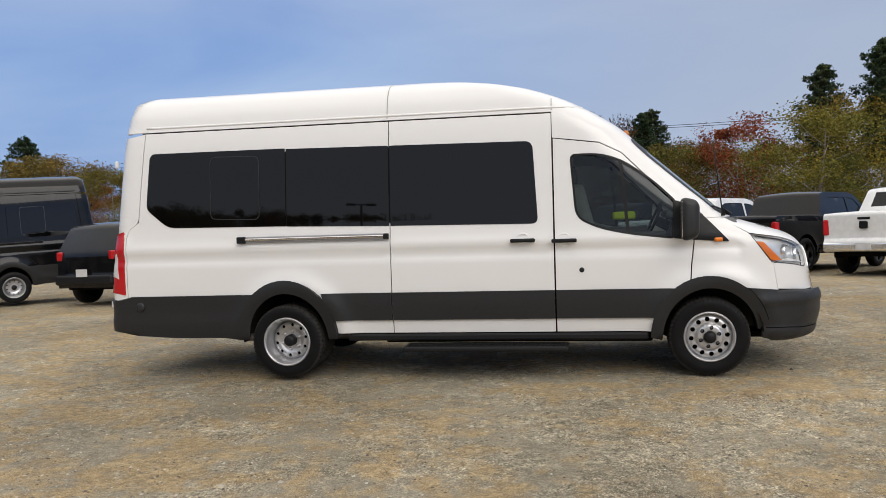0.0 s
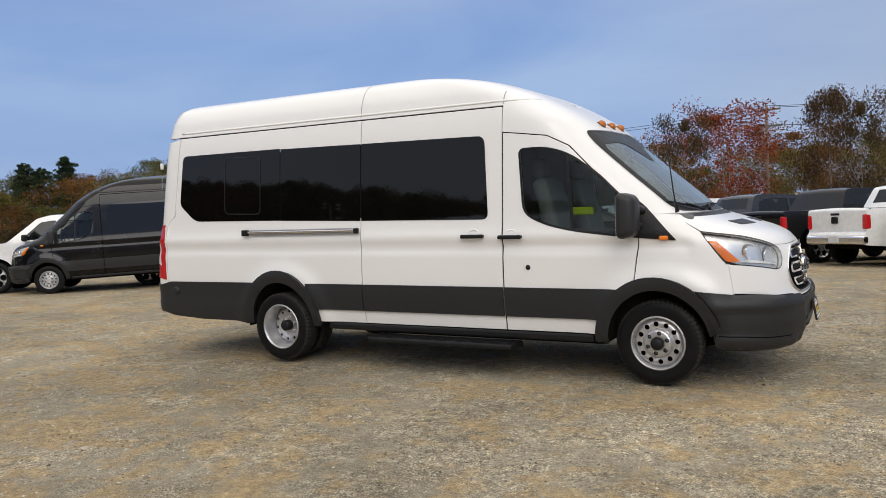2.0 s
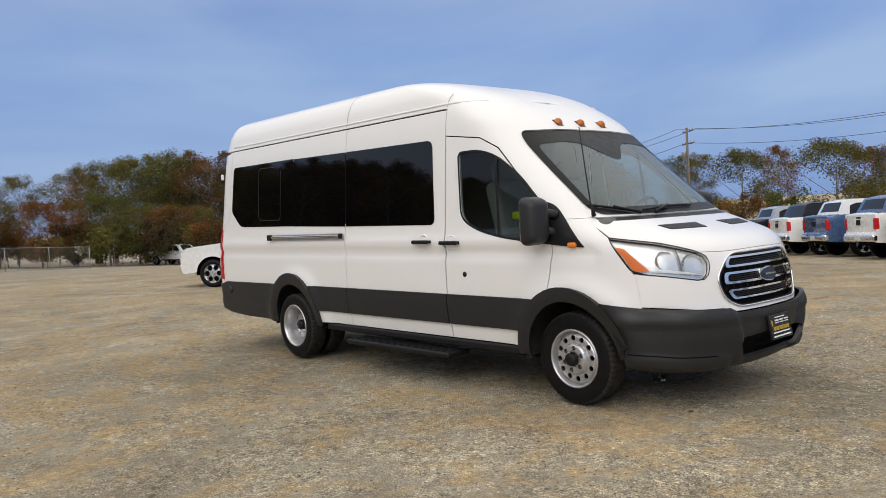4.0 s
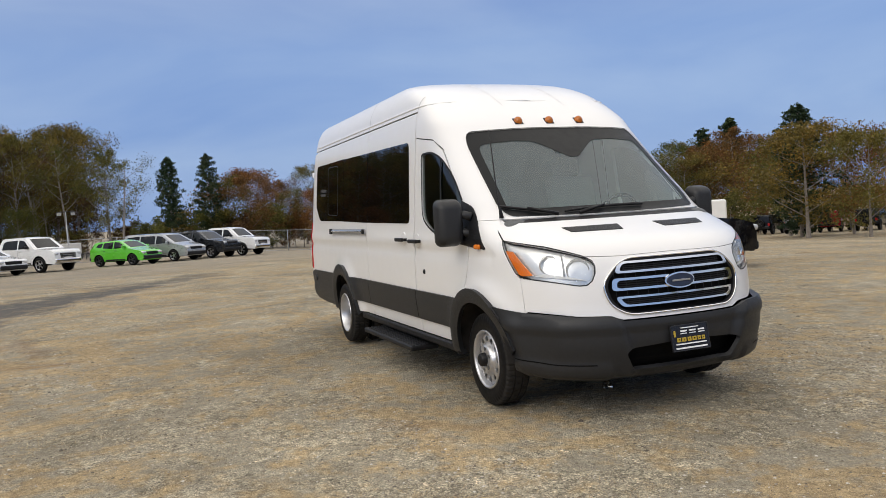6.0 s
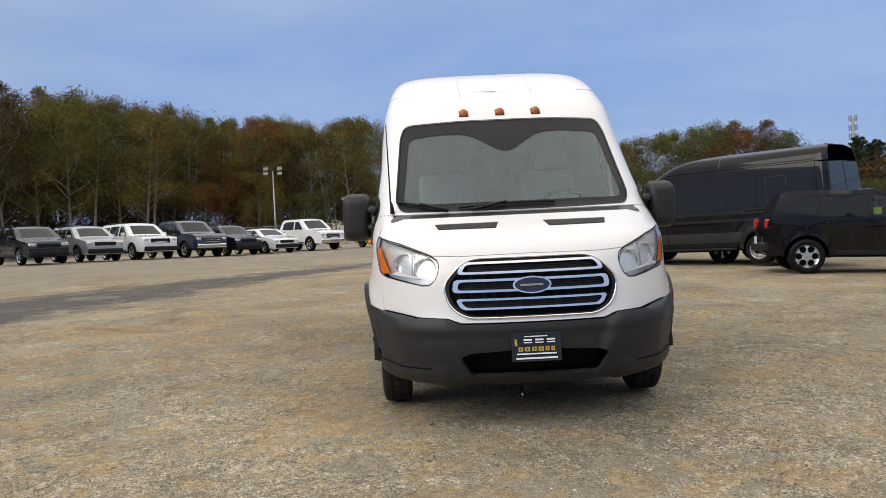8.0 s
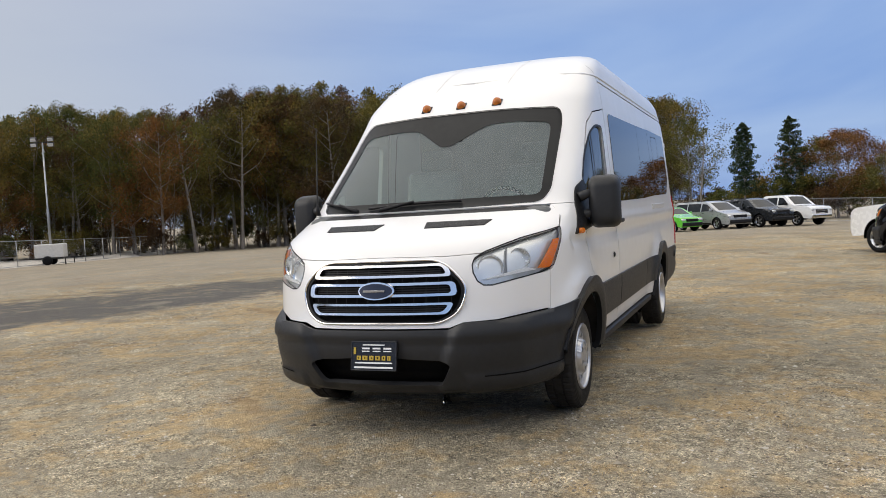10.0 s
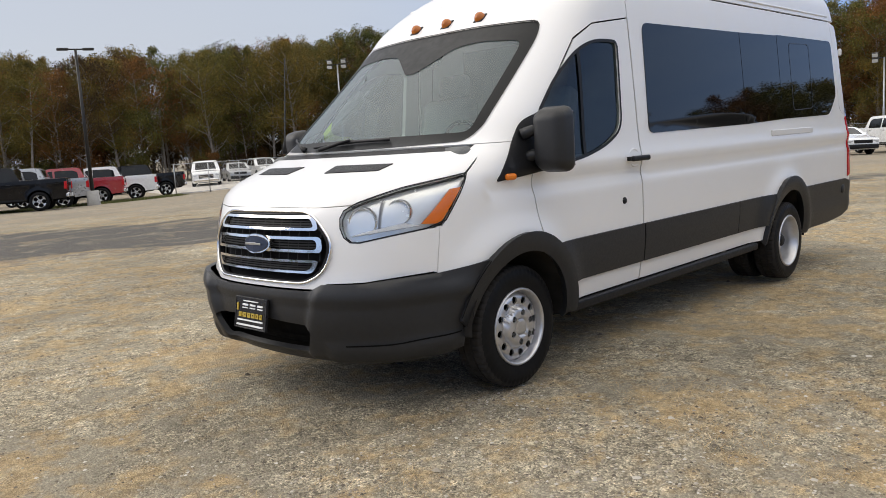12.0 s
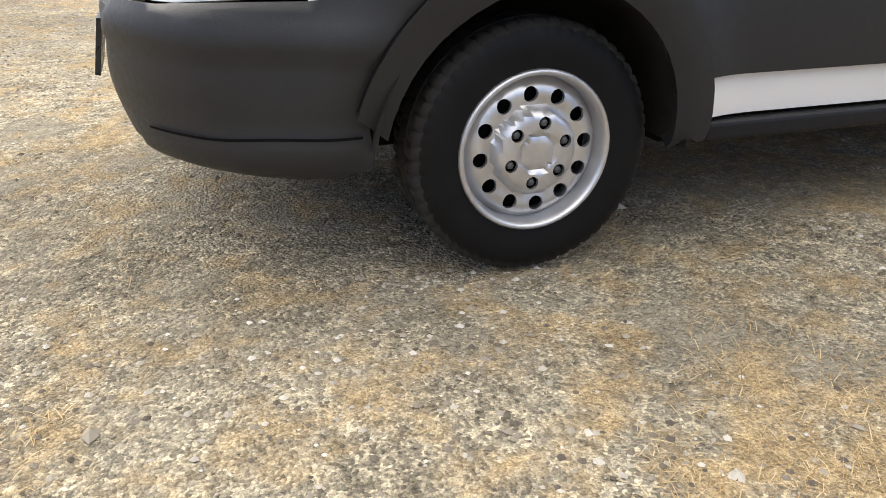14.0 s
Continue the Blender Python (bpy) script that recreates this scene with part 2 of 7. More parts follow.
def z_of(v):
    return np.interp(v, LV, LEVELS)


def relief(x, z):
    """Pressed lines and wheel-arch swells of the side panels, outwards in metres."""
    d = -0.015 * np.exp(-(((z - 1.105) / 0.045) ** 2)) * (x < 0.2) + 0.008 * np.exp(-(((z - 1.20) / 0.05) ** 2)) * (x < 0)
    for cx, reach in ((0.0, 0.60), (-3.75, 0.60)):
        r = np.hypot(x - cx, z - 0.345)
        d = d + 0.036 * np.exp(-(((r - 0.50) / 0.10) ** 2)) * (z > 0.35)
    return d


def surf(q, z):
    """Places on the skin: q runs from the nose's centre along the side to the rear, negative on the van's right."""
    q, z = np.broadcast_arrays(np.asarray(q, float), np.asarray(z, float))
    a = np.abs(q)
    zi = np.clip(np.interp(z, LEVELS, np.arange(len(LEVELS))), 0, len(LEVELS) - 1.001)
    i, f = zi.astype(int), zi - zi.astype(int)
    ti = np.clip(a / ROUND, 0, 1) * 240
    j = np.minimum(ti.astype(int), 239)
    g = ti - j

    def at(table):
        return (table[i, j] * (1 - g) + table[i, j + 1] * g) * (1 - f) + (table[i + 1, j] * (1 - g) + table[i + 1, j + 1] * g) * f

    x, y = at(NOSE_X), at(NOSE_Y)
    w, x0, xr = (np.interp(z, LEVELS, t) for t in (LW, LX0, LXR))
    c = np.minimum(0.13, w * 0.5)
    s = a - ROUND
    flat = x0 - (xr + c)
    side = s > 0
    x, y = np.where(side, x0 - np.minimum(s, flat), x), np.where(side, w, y)
    turn = np.clip((s - flat) / (1.57 * c), 0, 1) * math.pi / 2
    bend = side & (s > flat)
    x, y = np.where(bend, xr + c - c * np.sin(turn), x), np.where(bend, w - c + c * np.cos(turn), y)
    back = s - flat - 1.57 * c
    y = np.where(back > 0, np.maximum(0, w - c - back), y)
    y = y + relief(x, z) * np.clip(y - 0.6, 0, 0.3) / 0.3 * (back < 0)
    return np.stack([x, y * np.where(q < 0, -1, 1), z], -1)


def skin(q, z, off=0.0):
    """The skin pushed out by off metres along its normal."""
    q, z = np.broadcast_arrays(np.asarray(q, float), np.asarray(z, float))
    p = surf(q, z)
    e = 0.02
    ez = np.where(z > 2.6, 0.001, np.where(z > 2.3, 0.004, e))
    dq = surf(q + e, z) - surf(q - e, z)
    dz = surf(q, np.minimum(z + ez, 2.711)) - surf(q, np.minimum(z, 2.711) - ez)
    n = np.cross(dq, dz)
    n /= np.linalg.norm(n, axis=-1, keepdims=True) + 1e-12
    return p + n * np.asarray(off)[..., None] if np.ndim(off) else p + n * off


def level_row(table, z):
    zi = min(max(float(np.interp(z, LEVELS, np.arange(len(LEVELS)))), 0), len(LEVELS) - 1.001)
    i = int(zi)
    return table[i] * (1 - zi + i) + table[i + 1] * (zi - i)


def q_of_x(x, z):
    """The run along the skin for a place on the side, seen from the side."""
    x0, row = float(np.interp(z, LEVELS, LX0)), level_row(NOSE_X, z)
    if x <= x0:
        return ROUND + x0 - x
    return float(np.interp(-x, -row, ARC * ROUND))


def q_of_y(y, z):
    """The run along the skin for a place on the front, seen from ahead."""
    return math.copysign(float(np.interp(abs(y), level_row(NOSE_Y, z), ARC * ROUND)), y)

# ---- mesh helpers ----
from mathutils.geometry import delaunay_2d_cdt


def mesh_of(name, verts, faces, mat=None, smooth=True):
    me = bpy.data.meshes.new(name)
    me.from_pydata([tuple(map(float, v)) for v in verts], [], [tuple(map(int, f)) for f in faces])
    if smooth:
        me.polygons.foreach_set("use_smooth", [True] * len(me.polygons))
    if mat:
        me.materials.append(mat)
    me.update()
    return me


def part(name, data, mat, parent, label=""):
    """Links a bmesh or a mesh as one object under a thing or a part."""
    if isinstance(data, bmesh.types.BMesh):
        me = bpy.data.meshes.new(name)
        data.to_mesh(me)
        data.free()
        if mat:
            me.materials.append(mat)
    else:
        me = data
    ob = new(name, me)
    ob.parent = parent
    return tagged(ob, label)


def thing(name, label, category, m=None, group="", kind=""):
    ob = new(name)
    ob.empty_display_size = 0.2
    if m is not None:
        ob.matrix_world = m
    return tagged(ob, label, category, group, kind)


def boxes(items, bevel=0.0, segments=2):
    """One bmesh of bevelled boxes: (centre, size[, euler degrees])."""
    bm = bmesh.new()
    for item in items:
        c, s = item[0], item[1]
        m = pose(*c, *(item[2] if len(item) > 2 else (0, 0, 0))) @ Matrix.Diagonal((*s, 1))
        vs = bmesh.ops.create_cube(bm, size=1, matrix=m)["verts"]
        if bevel:
            es = list({e for v in vs for e in v.link_edges})
            bmesh.ops.bevel(bm, geom=es, offset=bevel, segments=segments, affect="EDGES", profile=0.5)
    for f in bm.faces:
        f.smooth = False
    return bm


def tube(points, radius, sides=8, cap=True):
    """A round bar along points; radius one number or one for each point."""
    pts = [Vector(p) for p in points]
    rad = radius if isinstance(radius, (list, tuple)) else [radius] * len(pts)
    verts, faces = [], []
    side = None
    for i, p in enumerate(pts):
        d = (pts[min(i + 1, len(pts) - 1)] - pts[max(i - 1, 0)]).normalized()
        if side is None or abs(side.dot(d)) > 0.95:
            side = d.orthogonal().normalized()
        side = (side - d * side.dot(d)).normalized()
        up = d.cross(side)
        for k in range(sides):
            a = 2 * math.pi * k / sides
            verts.append(p + (side * math.cos(a) + up * math.sin(a)) * rad[i])
    for i in range(len(pts) - 1):
        for k in range(sides):
            a, b = i * sides + k, i * sides + (k + 1) % sides
            faces.append((a, b, b + sides, a + sides))
    if cap:
        faces.append(tuple(range(sides - 1, -1, -1)))
        faces.append(tuple(range((len(pts) - 1) * sides, len(pts) * sides)))
    return verts, faces


def tube_mesh(name, points, radius, mat, sides=8):
    return mesh_of(name, *tube(points, radius, sides), mat)


def revolve(name, profile, mat, n=48, axis="y", cap=False):
    """Turns (radius, height) pairs round an axis."""
    verts, faces = [], []
    for k in range(n):
        a = 2 * math.pi * k / n
        for r, h in profile:
            verts.append((r * math.cos(a), h, r * math.sin(a)) if axis == "y" else (r * math.cos(a), r * math.sin(a), h))
    m = len(profile)
    for k in range(n):
        for i in range(m - 1):
            a, b = k * m + i, ((k + 1) % n) * m + i
            faces.append((a, a + 1, b + 1, b))
    return mesh_of(name, verts, faces, mat)


def in_poly(p, poly):
    x, y = p[:, 0], p[:, 1]
    a, b = np.asarray(poly), np.roll(np.asarray(poly), -1, 0)
    res = np.zeros(len(p), bool)
    for (x1, y1), (x2, y2) in zip(a, b):
        if y1 != y2:
            res ^= ((y1 > y) != (y2 > y)) & (x < (x2 - x1) * (y - y1) / (y2 - y1) + x1)
    return res


def near_poly(p, poly, d):
    a, b = np.asarray(poly), np.roll(np.asarray(poly), -1, 0)
    res = np.zeros(len(p), bool)
    for s, e in zip(a, b):
        v = e - s
        t = np.clip(((p - s) @ v) / max(v @ v, 1e-12), 0, 1)
        res |= np.hypot(*(p - s - t[:, None] * v).T) < d
    return res


def dense(pts, step=0.03, closed=True):
    out = []
    n = len(pts)
    for i in range(n if closed else n - 1):
        a, b = np.array(pts[i], float), np.array(pts[(i + 1) % n], float)
        k = max(1, int(np.hypot(*(b - a)) / step))
        out += [tuple(a + (b - a) * j / k) for j in range(k)]
    if not closed:
        out.append(tuple(pts[-1]))
    return out


def rounded(pts, r, n=5):
    """Rounds the corners of a closed polygon; r one radius or one for each corner."""
    out = []
    rs = r if isinstance(r, (list, tuple)) else [r] * len(pts)
    for i, p in enumerate(pts):
        p = np.array(p, float)
        a, b = np.array(pts[i - 1], float) - p, np.array(pts[(i + 1) % len(pts)], float) - p
        la, lb = np.hypot(*a), np.hypot(*b)
        d = min(rs[i], la * 0.48, lb * 0.48)
        if d < 1e-4:
            out.append(tuple(p))
            continue
        s, e = p + a / la * d, p + b / lb * d
        for k in range(n + 1):
            t = k / n
            out.append(tuple((1 - t) ** 2 * s + 2 * t * (1 - t) * p + t * t * e))
    return out


def fill(outline, holes, step):
    """Triangles over a polygon with holes, with a grid of points inside."""
    outline = np.array(outline, float)
    holes = [np.array(h, float) for h in holes]
    lo, hi = outline.min(0), outline.max(0)
    gx, gy = np.meshgrid(np.arange(lo[0] + step / 2, hi[0], step), np.arange(lo[1] + step / 2, hi[1], step))
    g = np.stack([gx.ravel(), gy.ravel()], 1)
    g = g[in_poly(g, outline)]
    for h in holes:
        g = g[~in_poly(g, h)]
    for h in (outline, *holes):
        g = g[~near_poly(g, h, step * 0.45)]
    pts, edges = [], []
    for loop in (outline, *holes):
        k = len(pts)
        pts += [Vector(p) for p in loop]
        edges += [(k + i, k + (i + 1) % len(loop)) for i in range(len(loop))]
    pts += [Vector(p) for p in g]
    vs, _, fs, _, _, _ = delaunay_2d_cdt(pts, edges, [], 0, 1e-6)
    v = np.array([tuple(p) for p in vs])
    mid = np.array([v[list(f)].mean(0) for f in fs])
    ok = in_poly(mid, outline)
    for h in holes:
        ok &= ~in_poly(mid, h)
    return v, [tuple(f) for f, o in zip(fs, ok) if o]


def shell(name, v3, faces, mat, inward, depth):
    """A mesh from a filled sheet with its rim turned in by depth."""
    v3 = [tuple(p) for p in v3]
    count = {}
    for f in faces:
        for a, b in zip(f, f[1:] + f[:1]):
            count[(a, b)] = count.get((a, b), 0) + 1
    rim = [(a, b) for (a, b) in count if (b, a) not in count]
    faces = list(faces)
    if depth:
        low = {}
        for a, b in rim:
            for i in (a, b):
                if i not in low:
                    low[i] = len(v3)
                    v3.append(tuple(np.array(v3[i]) + inward[i] * depth))
            faces.append((b, a, low[a], low[b]))
    me = mesh_of(name, v3, faces, mat)
    return me


def panel(name, outline, holes, mat, parent, step=0.06, off=0.0, depth=0.015, label=""):
    """A piece of the van's skin: outline and holes as (q, z) runs."""
    def qv(loop):
        return [(q, float(v_of(z))) for q, z in loop]

    v, faces = fill(qv(outline), [qv(h) for h in holes], step)
    z = z_of(v[:, 1])
    o = off(surf(v[:, 0], z)) if callable(off) else off
    top = skin(v[:, 0], z, o)
    inward = surf(v[:, 0], z) - skin(v[:, 0], z, 1.0)
    faces = [tuple(f) for f in faces]
    if faces:
        a, b, c = (top[i] for i in faces[0][:3])
        if np.dot(np.cross(b - a, c - a), -inward[faces[0][0]]) < 0:
            faces = [f[::-1] for f in faces]
    me = shell(name, top, faces, mat, inward, depth)
    if not callable(off):
        # exact normals of the skin on the face, flat ones on the turned-in rim
        count = len(top)
        normals = []
        for poly in me.polygons:
            rim = any(i >= count for i in poly.vertices)
            for i in poly.vertices:
                normals.append(tuple(poly.normal) if rim else tuple(-inward[i]))
        me.normals_split_custom_set(normals)
    else:
        crease(me, 40)
    return part(name, me, None, parent, label)


def crease(me, angle=35):
    """Marks sharp edges by angle, so that rims and corners stay crisp."""
    bm = bmesh.new()
    bm.from_mesh(me)
    lim = radians(angle)
    for e in bm.edges:
        if len(e.link_faces) == 2 and e.calc_face_angle(0) > lim:
            e.smooth = False
    bm.to_mesh(me)
    bm.free()


def side_run(pts, s, step=0.04, closed=True):
    """(x, z) of a side view as runs along the skin; s is -1 for the van's right."""
    return [(s * q_of_x(x, z), z) for x, z in dense(pts, step, closed)]


def front_run(pts, step=0.04, closed=True):
    """(y, z) of a front view as runs along the skin."""
    return [(q_of_y(y, z), z) for y, z in dense(pts, step, closed)]


def arc(cx, cz, r, a0, a1, n=16):
    return [(cx + r * math.cos(radians(a0 + (a1 - a0) * k / n)), cz + r * math.sin(radians(a0 + (a1 - a0) * k / n))) for k in range(n + 1)]


def earc(cx, cz, a, b, a0, a1, n=16):
    """An arc of an upright ellipse."""
    return [(cx + a * math.cos(t), cz + b * math.sin(t)) for t in np.radians(np.linspace(a0, a1, n + 1))]


def ribbon(name, runs, width, mat, parent, off=-0.008, label=""):
    """A narrow band along a run on the skin, for the dark of a gap."""
    p = np.array(runs, float)
    c = skin(p[:, 0], p[:, 1], off)
    up = skin(p[:, 0], p[:, 1], off + 1.0) - c
    side = np.cross(up, np.gradient(c, axis=0))
    side *= width / 2 / (np.linalg.norm(side, axis=1, keepdims=True) + 1e-9)
    v = np.concatenate([c - side, c + side])
    k = len(p)
    return part(name, mesh_of(name, v, [(i, i + 1, k + i + 1, k + i) for i in range(k - 1)], mat), None, parent, label)

# ---- the white passenger van ----
WHEELS = ((0.0, 0.345), (-3.75, 0.345))


def q_end(z, k=0.0):
    """The run to the rear face's middle at a height."""
    w, x0, xr = (float(np.interp(z, LEVELS, t)) for t in (LW, LX0, LXR))
    c = min(0.13, w * 0.5)
    return ROUND + x0 - (xr + c) + 1.57 * c + (w - c) * k


def tyre(name, parent, r=0.337, w=0.20, rim=0.215):
    prof = [(rim, -w * 0.40), (rim + 0.012, -w * 0.47), (rim + 0.05, -w * 0.5), (r - 0.05, -w * 0.5), (r - 0.018, -w * 0.46), (r - 0.004, -w * 0.40)]
    verts, faces = [], []
    n = 216
    rows = [*prof, (r, -w * 0.36), (r, -w * 0.17), (r - 0.009, -w * 0.165), (r - 0.009, -w * 0.13), (r, -w * 0.125), (r, 0)]
    rows = rows + [(a, -h) for a, h in rows[-2::-1]]
    m = len(rows)
    for k in range(n):
        a = 2 * math.pi * k / n
        for i, (rr, h) in enumerate(rows):
            cut = 0.006 if (k % 4 == 0 and 4 <= i <= 7) or (k % 4 == 2 and m - 8 <= i <= m - 5) else 0.0
            if k % 6 == 3 and i in (11,):
                cut = 0.009
            verts.append(((rr - cut) * math.cos(a), h, (rr - cut) * math.sin(a)))
    for k in range(n):
        for i in range(m - 1):
            a, b = k * m + i, ((k + 1) % n) * m + i
            faces.append((a, a + 1, b + 1, b))
    me = mesh_of(name, verts, faces, RUBBER)
    me.materials.append(TREAD)
    for k, poly in enumerate(me.polygons):
        if 4 <= k % (m - 1) <= m - 6:
            poly.material_index = 1
    crease(me, 30)
    return part(name, me, None, parent)


def disc_sheet(name, profile, holes, r_out, mat, depth=0.012, flip=1, step=0.016):
    """A pressed wheel disc in the xz plane, its outer face towards -y, pierced by round holes."""
    loop = arc(0, 0, r_out, 0, 360, 64)[:-1]
    hs = [arc(cx, cz, r, 0, 360, 12)[:-1] for cx, cz, r in holes]
    v, faces = fill(loop, hs, step)
    rr = np.hypot(v[:, 0], v[:, 1])
    y = np.interp(rr, [p[0] for p in profile], [p[1] for p in profile])
    v3 = np.stack([v[:, 0], y, v[:, 1]], 1)
    inward = np.tile(np.array([0, 1.0, 0]), (len(v3), 1))
    a, b, c = (v3[i] for i in faces[0][:3])
    if np.cross(b - a, c - a)[1] > 0:
        faces = [f[::-1] for f in faces]
    me = shell(name, v3, faces, mat, inward, depth)
    crease(me, 38)
    return me


def ring_holes(n, radius, r, a0=0.0):
    return [(radius * math.cos(a0 + 2 * math.pi * k / n), radius * math.sin(a0 + 2 * math.pi * k / n), r) for k in range(n)]


def front_wheel(parent, place, side):
    """Steel wheel with round vents, a raised nut ring and a hub; its face looks along side * y."""
    w = new("front_wheel")
    w.parent = parent
    w.matrix_local = Matrix.Translation(place) @ (pose(0, 0, 0, 0, 0, 180) if side > 0 else Matrix.Identity(4))
    tyre("tyre", w, rim=0.205)
    rim = [(0.205, -0.045), (0.216, -0.095), (0.210, -0.104), (0.201, -0.100), (0.196, -0.082), (0.192, -0.050), (0.190, -0.03), (0.190, 0.085), (0.212, 0.10)]
    part("rim", revolve("rim", rim, STEEL, 64), None, w, "silver steel rim lip")
    disc = [(0, -0.106), (0.040, -0.108), (0.046, -0.102), (0.050, -0.102), (0.056, -0.112), (0.096, -0.110), (0.108, -0.104), (0.116, -0.078), (0.122, -0.074), (0.150, -0.080), (0.172, -0.074), (0.186, -0.056), (0.198, -0.042)]
    holes = ring_holes(12, 0.149, 0.0205, 0.1) + ring_holes(6, 0.080, 0.0175, 0.35)
    part("wheel_disc", disc_sheet("wheel_disc", disc, holes, 0.193, STEEL, step=0.011), None, w, "silver pressed steel wheel disc with round vent holes")
    part("drum", revolve("drum", [(0.0, -0.03), (0.15, -0.03), (0.19, 0.0)], SHADOW_BLACK, 32), None, w)
    for k, (cx, cz, _) in enumerate(ring_holes(6, 0.080, 0, 0.35)):
        nut = revolve("wheel_nut", [(0.0, -0.106), (0.009, -0.106), (0.0115, -0.100), (0.0115, -0.07)], plain("dull_nut", (0.10, 0.10, 0.10), 0.5, 0.6), 6)
        o = part("wheel_nut", nut, None, w)
        o.location = (cx, 0, cz)
    if side < 0:
        hub = [(0, -0.15), (0.036, -0.15), (0.046, -0.142), (0.05, -0.115), (0.052, -0.10)]
        part("hub", revolve("hub", hub, BLACK, 24), None, w, "black protruding wheel hub")
    return w


def rear_wheel(parent, place, side):
    """Dual rear wheel: a deeply dished outer disc and the inner wheel behind it."""
    w = new("rear_wheel")
    w.parent = parent
    w.matrix_local = Matrix.Translation(place) @ (pose(0, 0, 0, 0, 0, 180) if side > 0 else Matrix.Identity(4))
    t = tyre("tyre", w)
    t2 = tyre("inner_tyre", w)
    t2.location = (0, 0.245, 0)
    rim = [(0.214, -0.06), (0.226, -0.095), (0.219, -0.104), (0.209, -0.099), (0.203, -0.080), (0.196, -0.065), (0.186, -0.03), (0.180, 0.05), (0.184, 0.08)]
    part("rim", revolve("rim", rim, STEEL, 64), None, w, "silver deep steel rim")
    disc = [(0, 0.030), (0.055, 0.030), (0.10, 0.032), (0.115, 0.022), (0.150, 0.018), (0.170, 0.035), (0.184, 0.055)]
    holes = ring_holes(10, 0.142, 0.015, 0.2) + ring_holes(6, 0.083, 0.009, 0.35)
    part("wheel_disc", disc_sheet("wheel_disc", disc, holes, 0.184, STEEL), None, w, "dished silver wheel disc")
    part("hub", revolve("hub", [(0, -0.045), (0.040, -0.045), (0.052, -0.035), (0.054, 0.03)], BLACK, 24), None, w, "black hub")
    part("drum", revolve("drum", [(0.0, 0.09), (0.19, 0.09)], SHADOW_BLACK, 32), None, w)
    for cx, cz, _ in ring_holes(6, 0.083, 0, 0.35):
        o = part("wheel_nut", revolve("wheel_nut", [(0.0, 0.004), (0.010, 0.004), (0.012, 0.012), (0.012, 0.035)], STEEL, 6), None, w)
        o.location = (cx, 0, cz)
    return w


def mirror(parent, s):
    """A tall two-armed door mirror with a rounded black housing."""
    m = new("door_mirror")
    m.parent = parent
    tagged(m, "large black plastic door mirror")
    bm = bmesh.new()
    bmesh.ops.create_cube(bm, size=1, matrix=Matrix.Translation((-0.21, s * 1.145, 1.345)) @ pose(0, 0, 0, 0, 0, s * 4) @ Matrix.Diagonal((0.15, 0.225, 0.375, 1)))
    for v in bm.verts:
        if v.co.x > -0.2:
            v.co.z = 1.345 + (v.co.z - 1.345) * 0.80
            v.co.y = s * 1.145 + (v.co.y - s * 1.145) * 0.82
    bmesh.ops.bevel(bm, geom=list(bm.edges), offset=0.055, segments=5, affect="EDGES", profile=0.5)
    for f in bm.faces:
        f.smooth = True
    part("mirror_housing", bm, CLADDING, m)
    part("mirror_glass", boxes([((-0.2835, s * 1.145, 1.345), (0.006, 0.17, 0.29))], 0.002), CHROME, m, "mirror glass")
    for z in (1.40, 1.27):
        part("mirror_arm", tube_mesh("mirror_arm", [(-0.14, s * 0.99, z - 0.02), (-0.17, s * 1.04, z), (-0.2, s * 1.08, z)], [0.035, 0.03, 0.028], CLADDING, 10), None, m)
    part("turn_lamp", boxes([((0.03, s * 1.036, 1.165), (0.07, 0.03, 0.035), (0, 0, -s * 8))], 0.012), AMBER, m, "amber repeater lamp")
    return m


def handle(parent, x, z, s, y=1.045):
    h = new("door_handle")
    h.parent = parent
    part("grip", boxes([((x, s * (y + 0.028), z), (0.215, 0.024, 0.034))], 0.011, 3), BLACK, h, "black plastic grip")
    cup = part("cup", revolve("cup", [(0.0, -0.004), (0.046, -0.005), (0.054, -0.010), (0.060, -0.008), (0.064, 0.004)], WHITE, 28), None, h, "round recess behind the grip")
    cup.matrix_local = Matrix.Translation((x, s * (y - 0.026), z + 0.004)) @ (pose(0, 0, 0, 0, 0, 180) if s > 0 else Matrix.Identity(4))
    for dx in (-0.085, 0.085):
        part("bracket", boxes([((x + dx, s * (y + 0.006), z), (0.03, 0.05, 0.026))], 0.006), BLACK, h)
    return h


def loop_bar(name, loop, half, mat, parent, offset, thick=0.012, label=""):
    """A raised chrome band that follows a closed front-view outline."""
    runs = front_run(loop, 0.012)
    p = np.array([skin(q, z, offset) for q, z in runs])
    verts, faces = tube([*map(tuple, p), tuple(p[0])], half, 12, False)
    return part(name, mesh_of(name, verts, faces, mat), None, parent, label)


def seat(parent, x, y, mat):
    st = new("front_seat")
    st.parent = parent
    tagged(st, "grey cloth front seat")
    part("seat_cushion", boxes([((x, y, 0.98), (0.50, 0.48, 0.16))], 0.06, 4), mat, st)
    part("backrest", boxes([((x - 0.28, y, 1.36), (0.14, 0.48, 0.66), (0, -14, 0))], 0.06, 4), mat, st)
    part("headrest", boxes([((x - 0.40, y, 1.77), (0.10, 0.27, 0.18), (0, -12, 0))], 0.045, 4), mat, st)
    return st


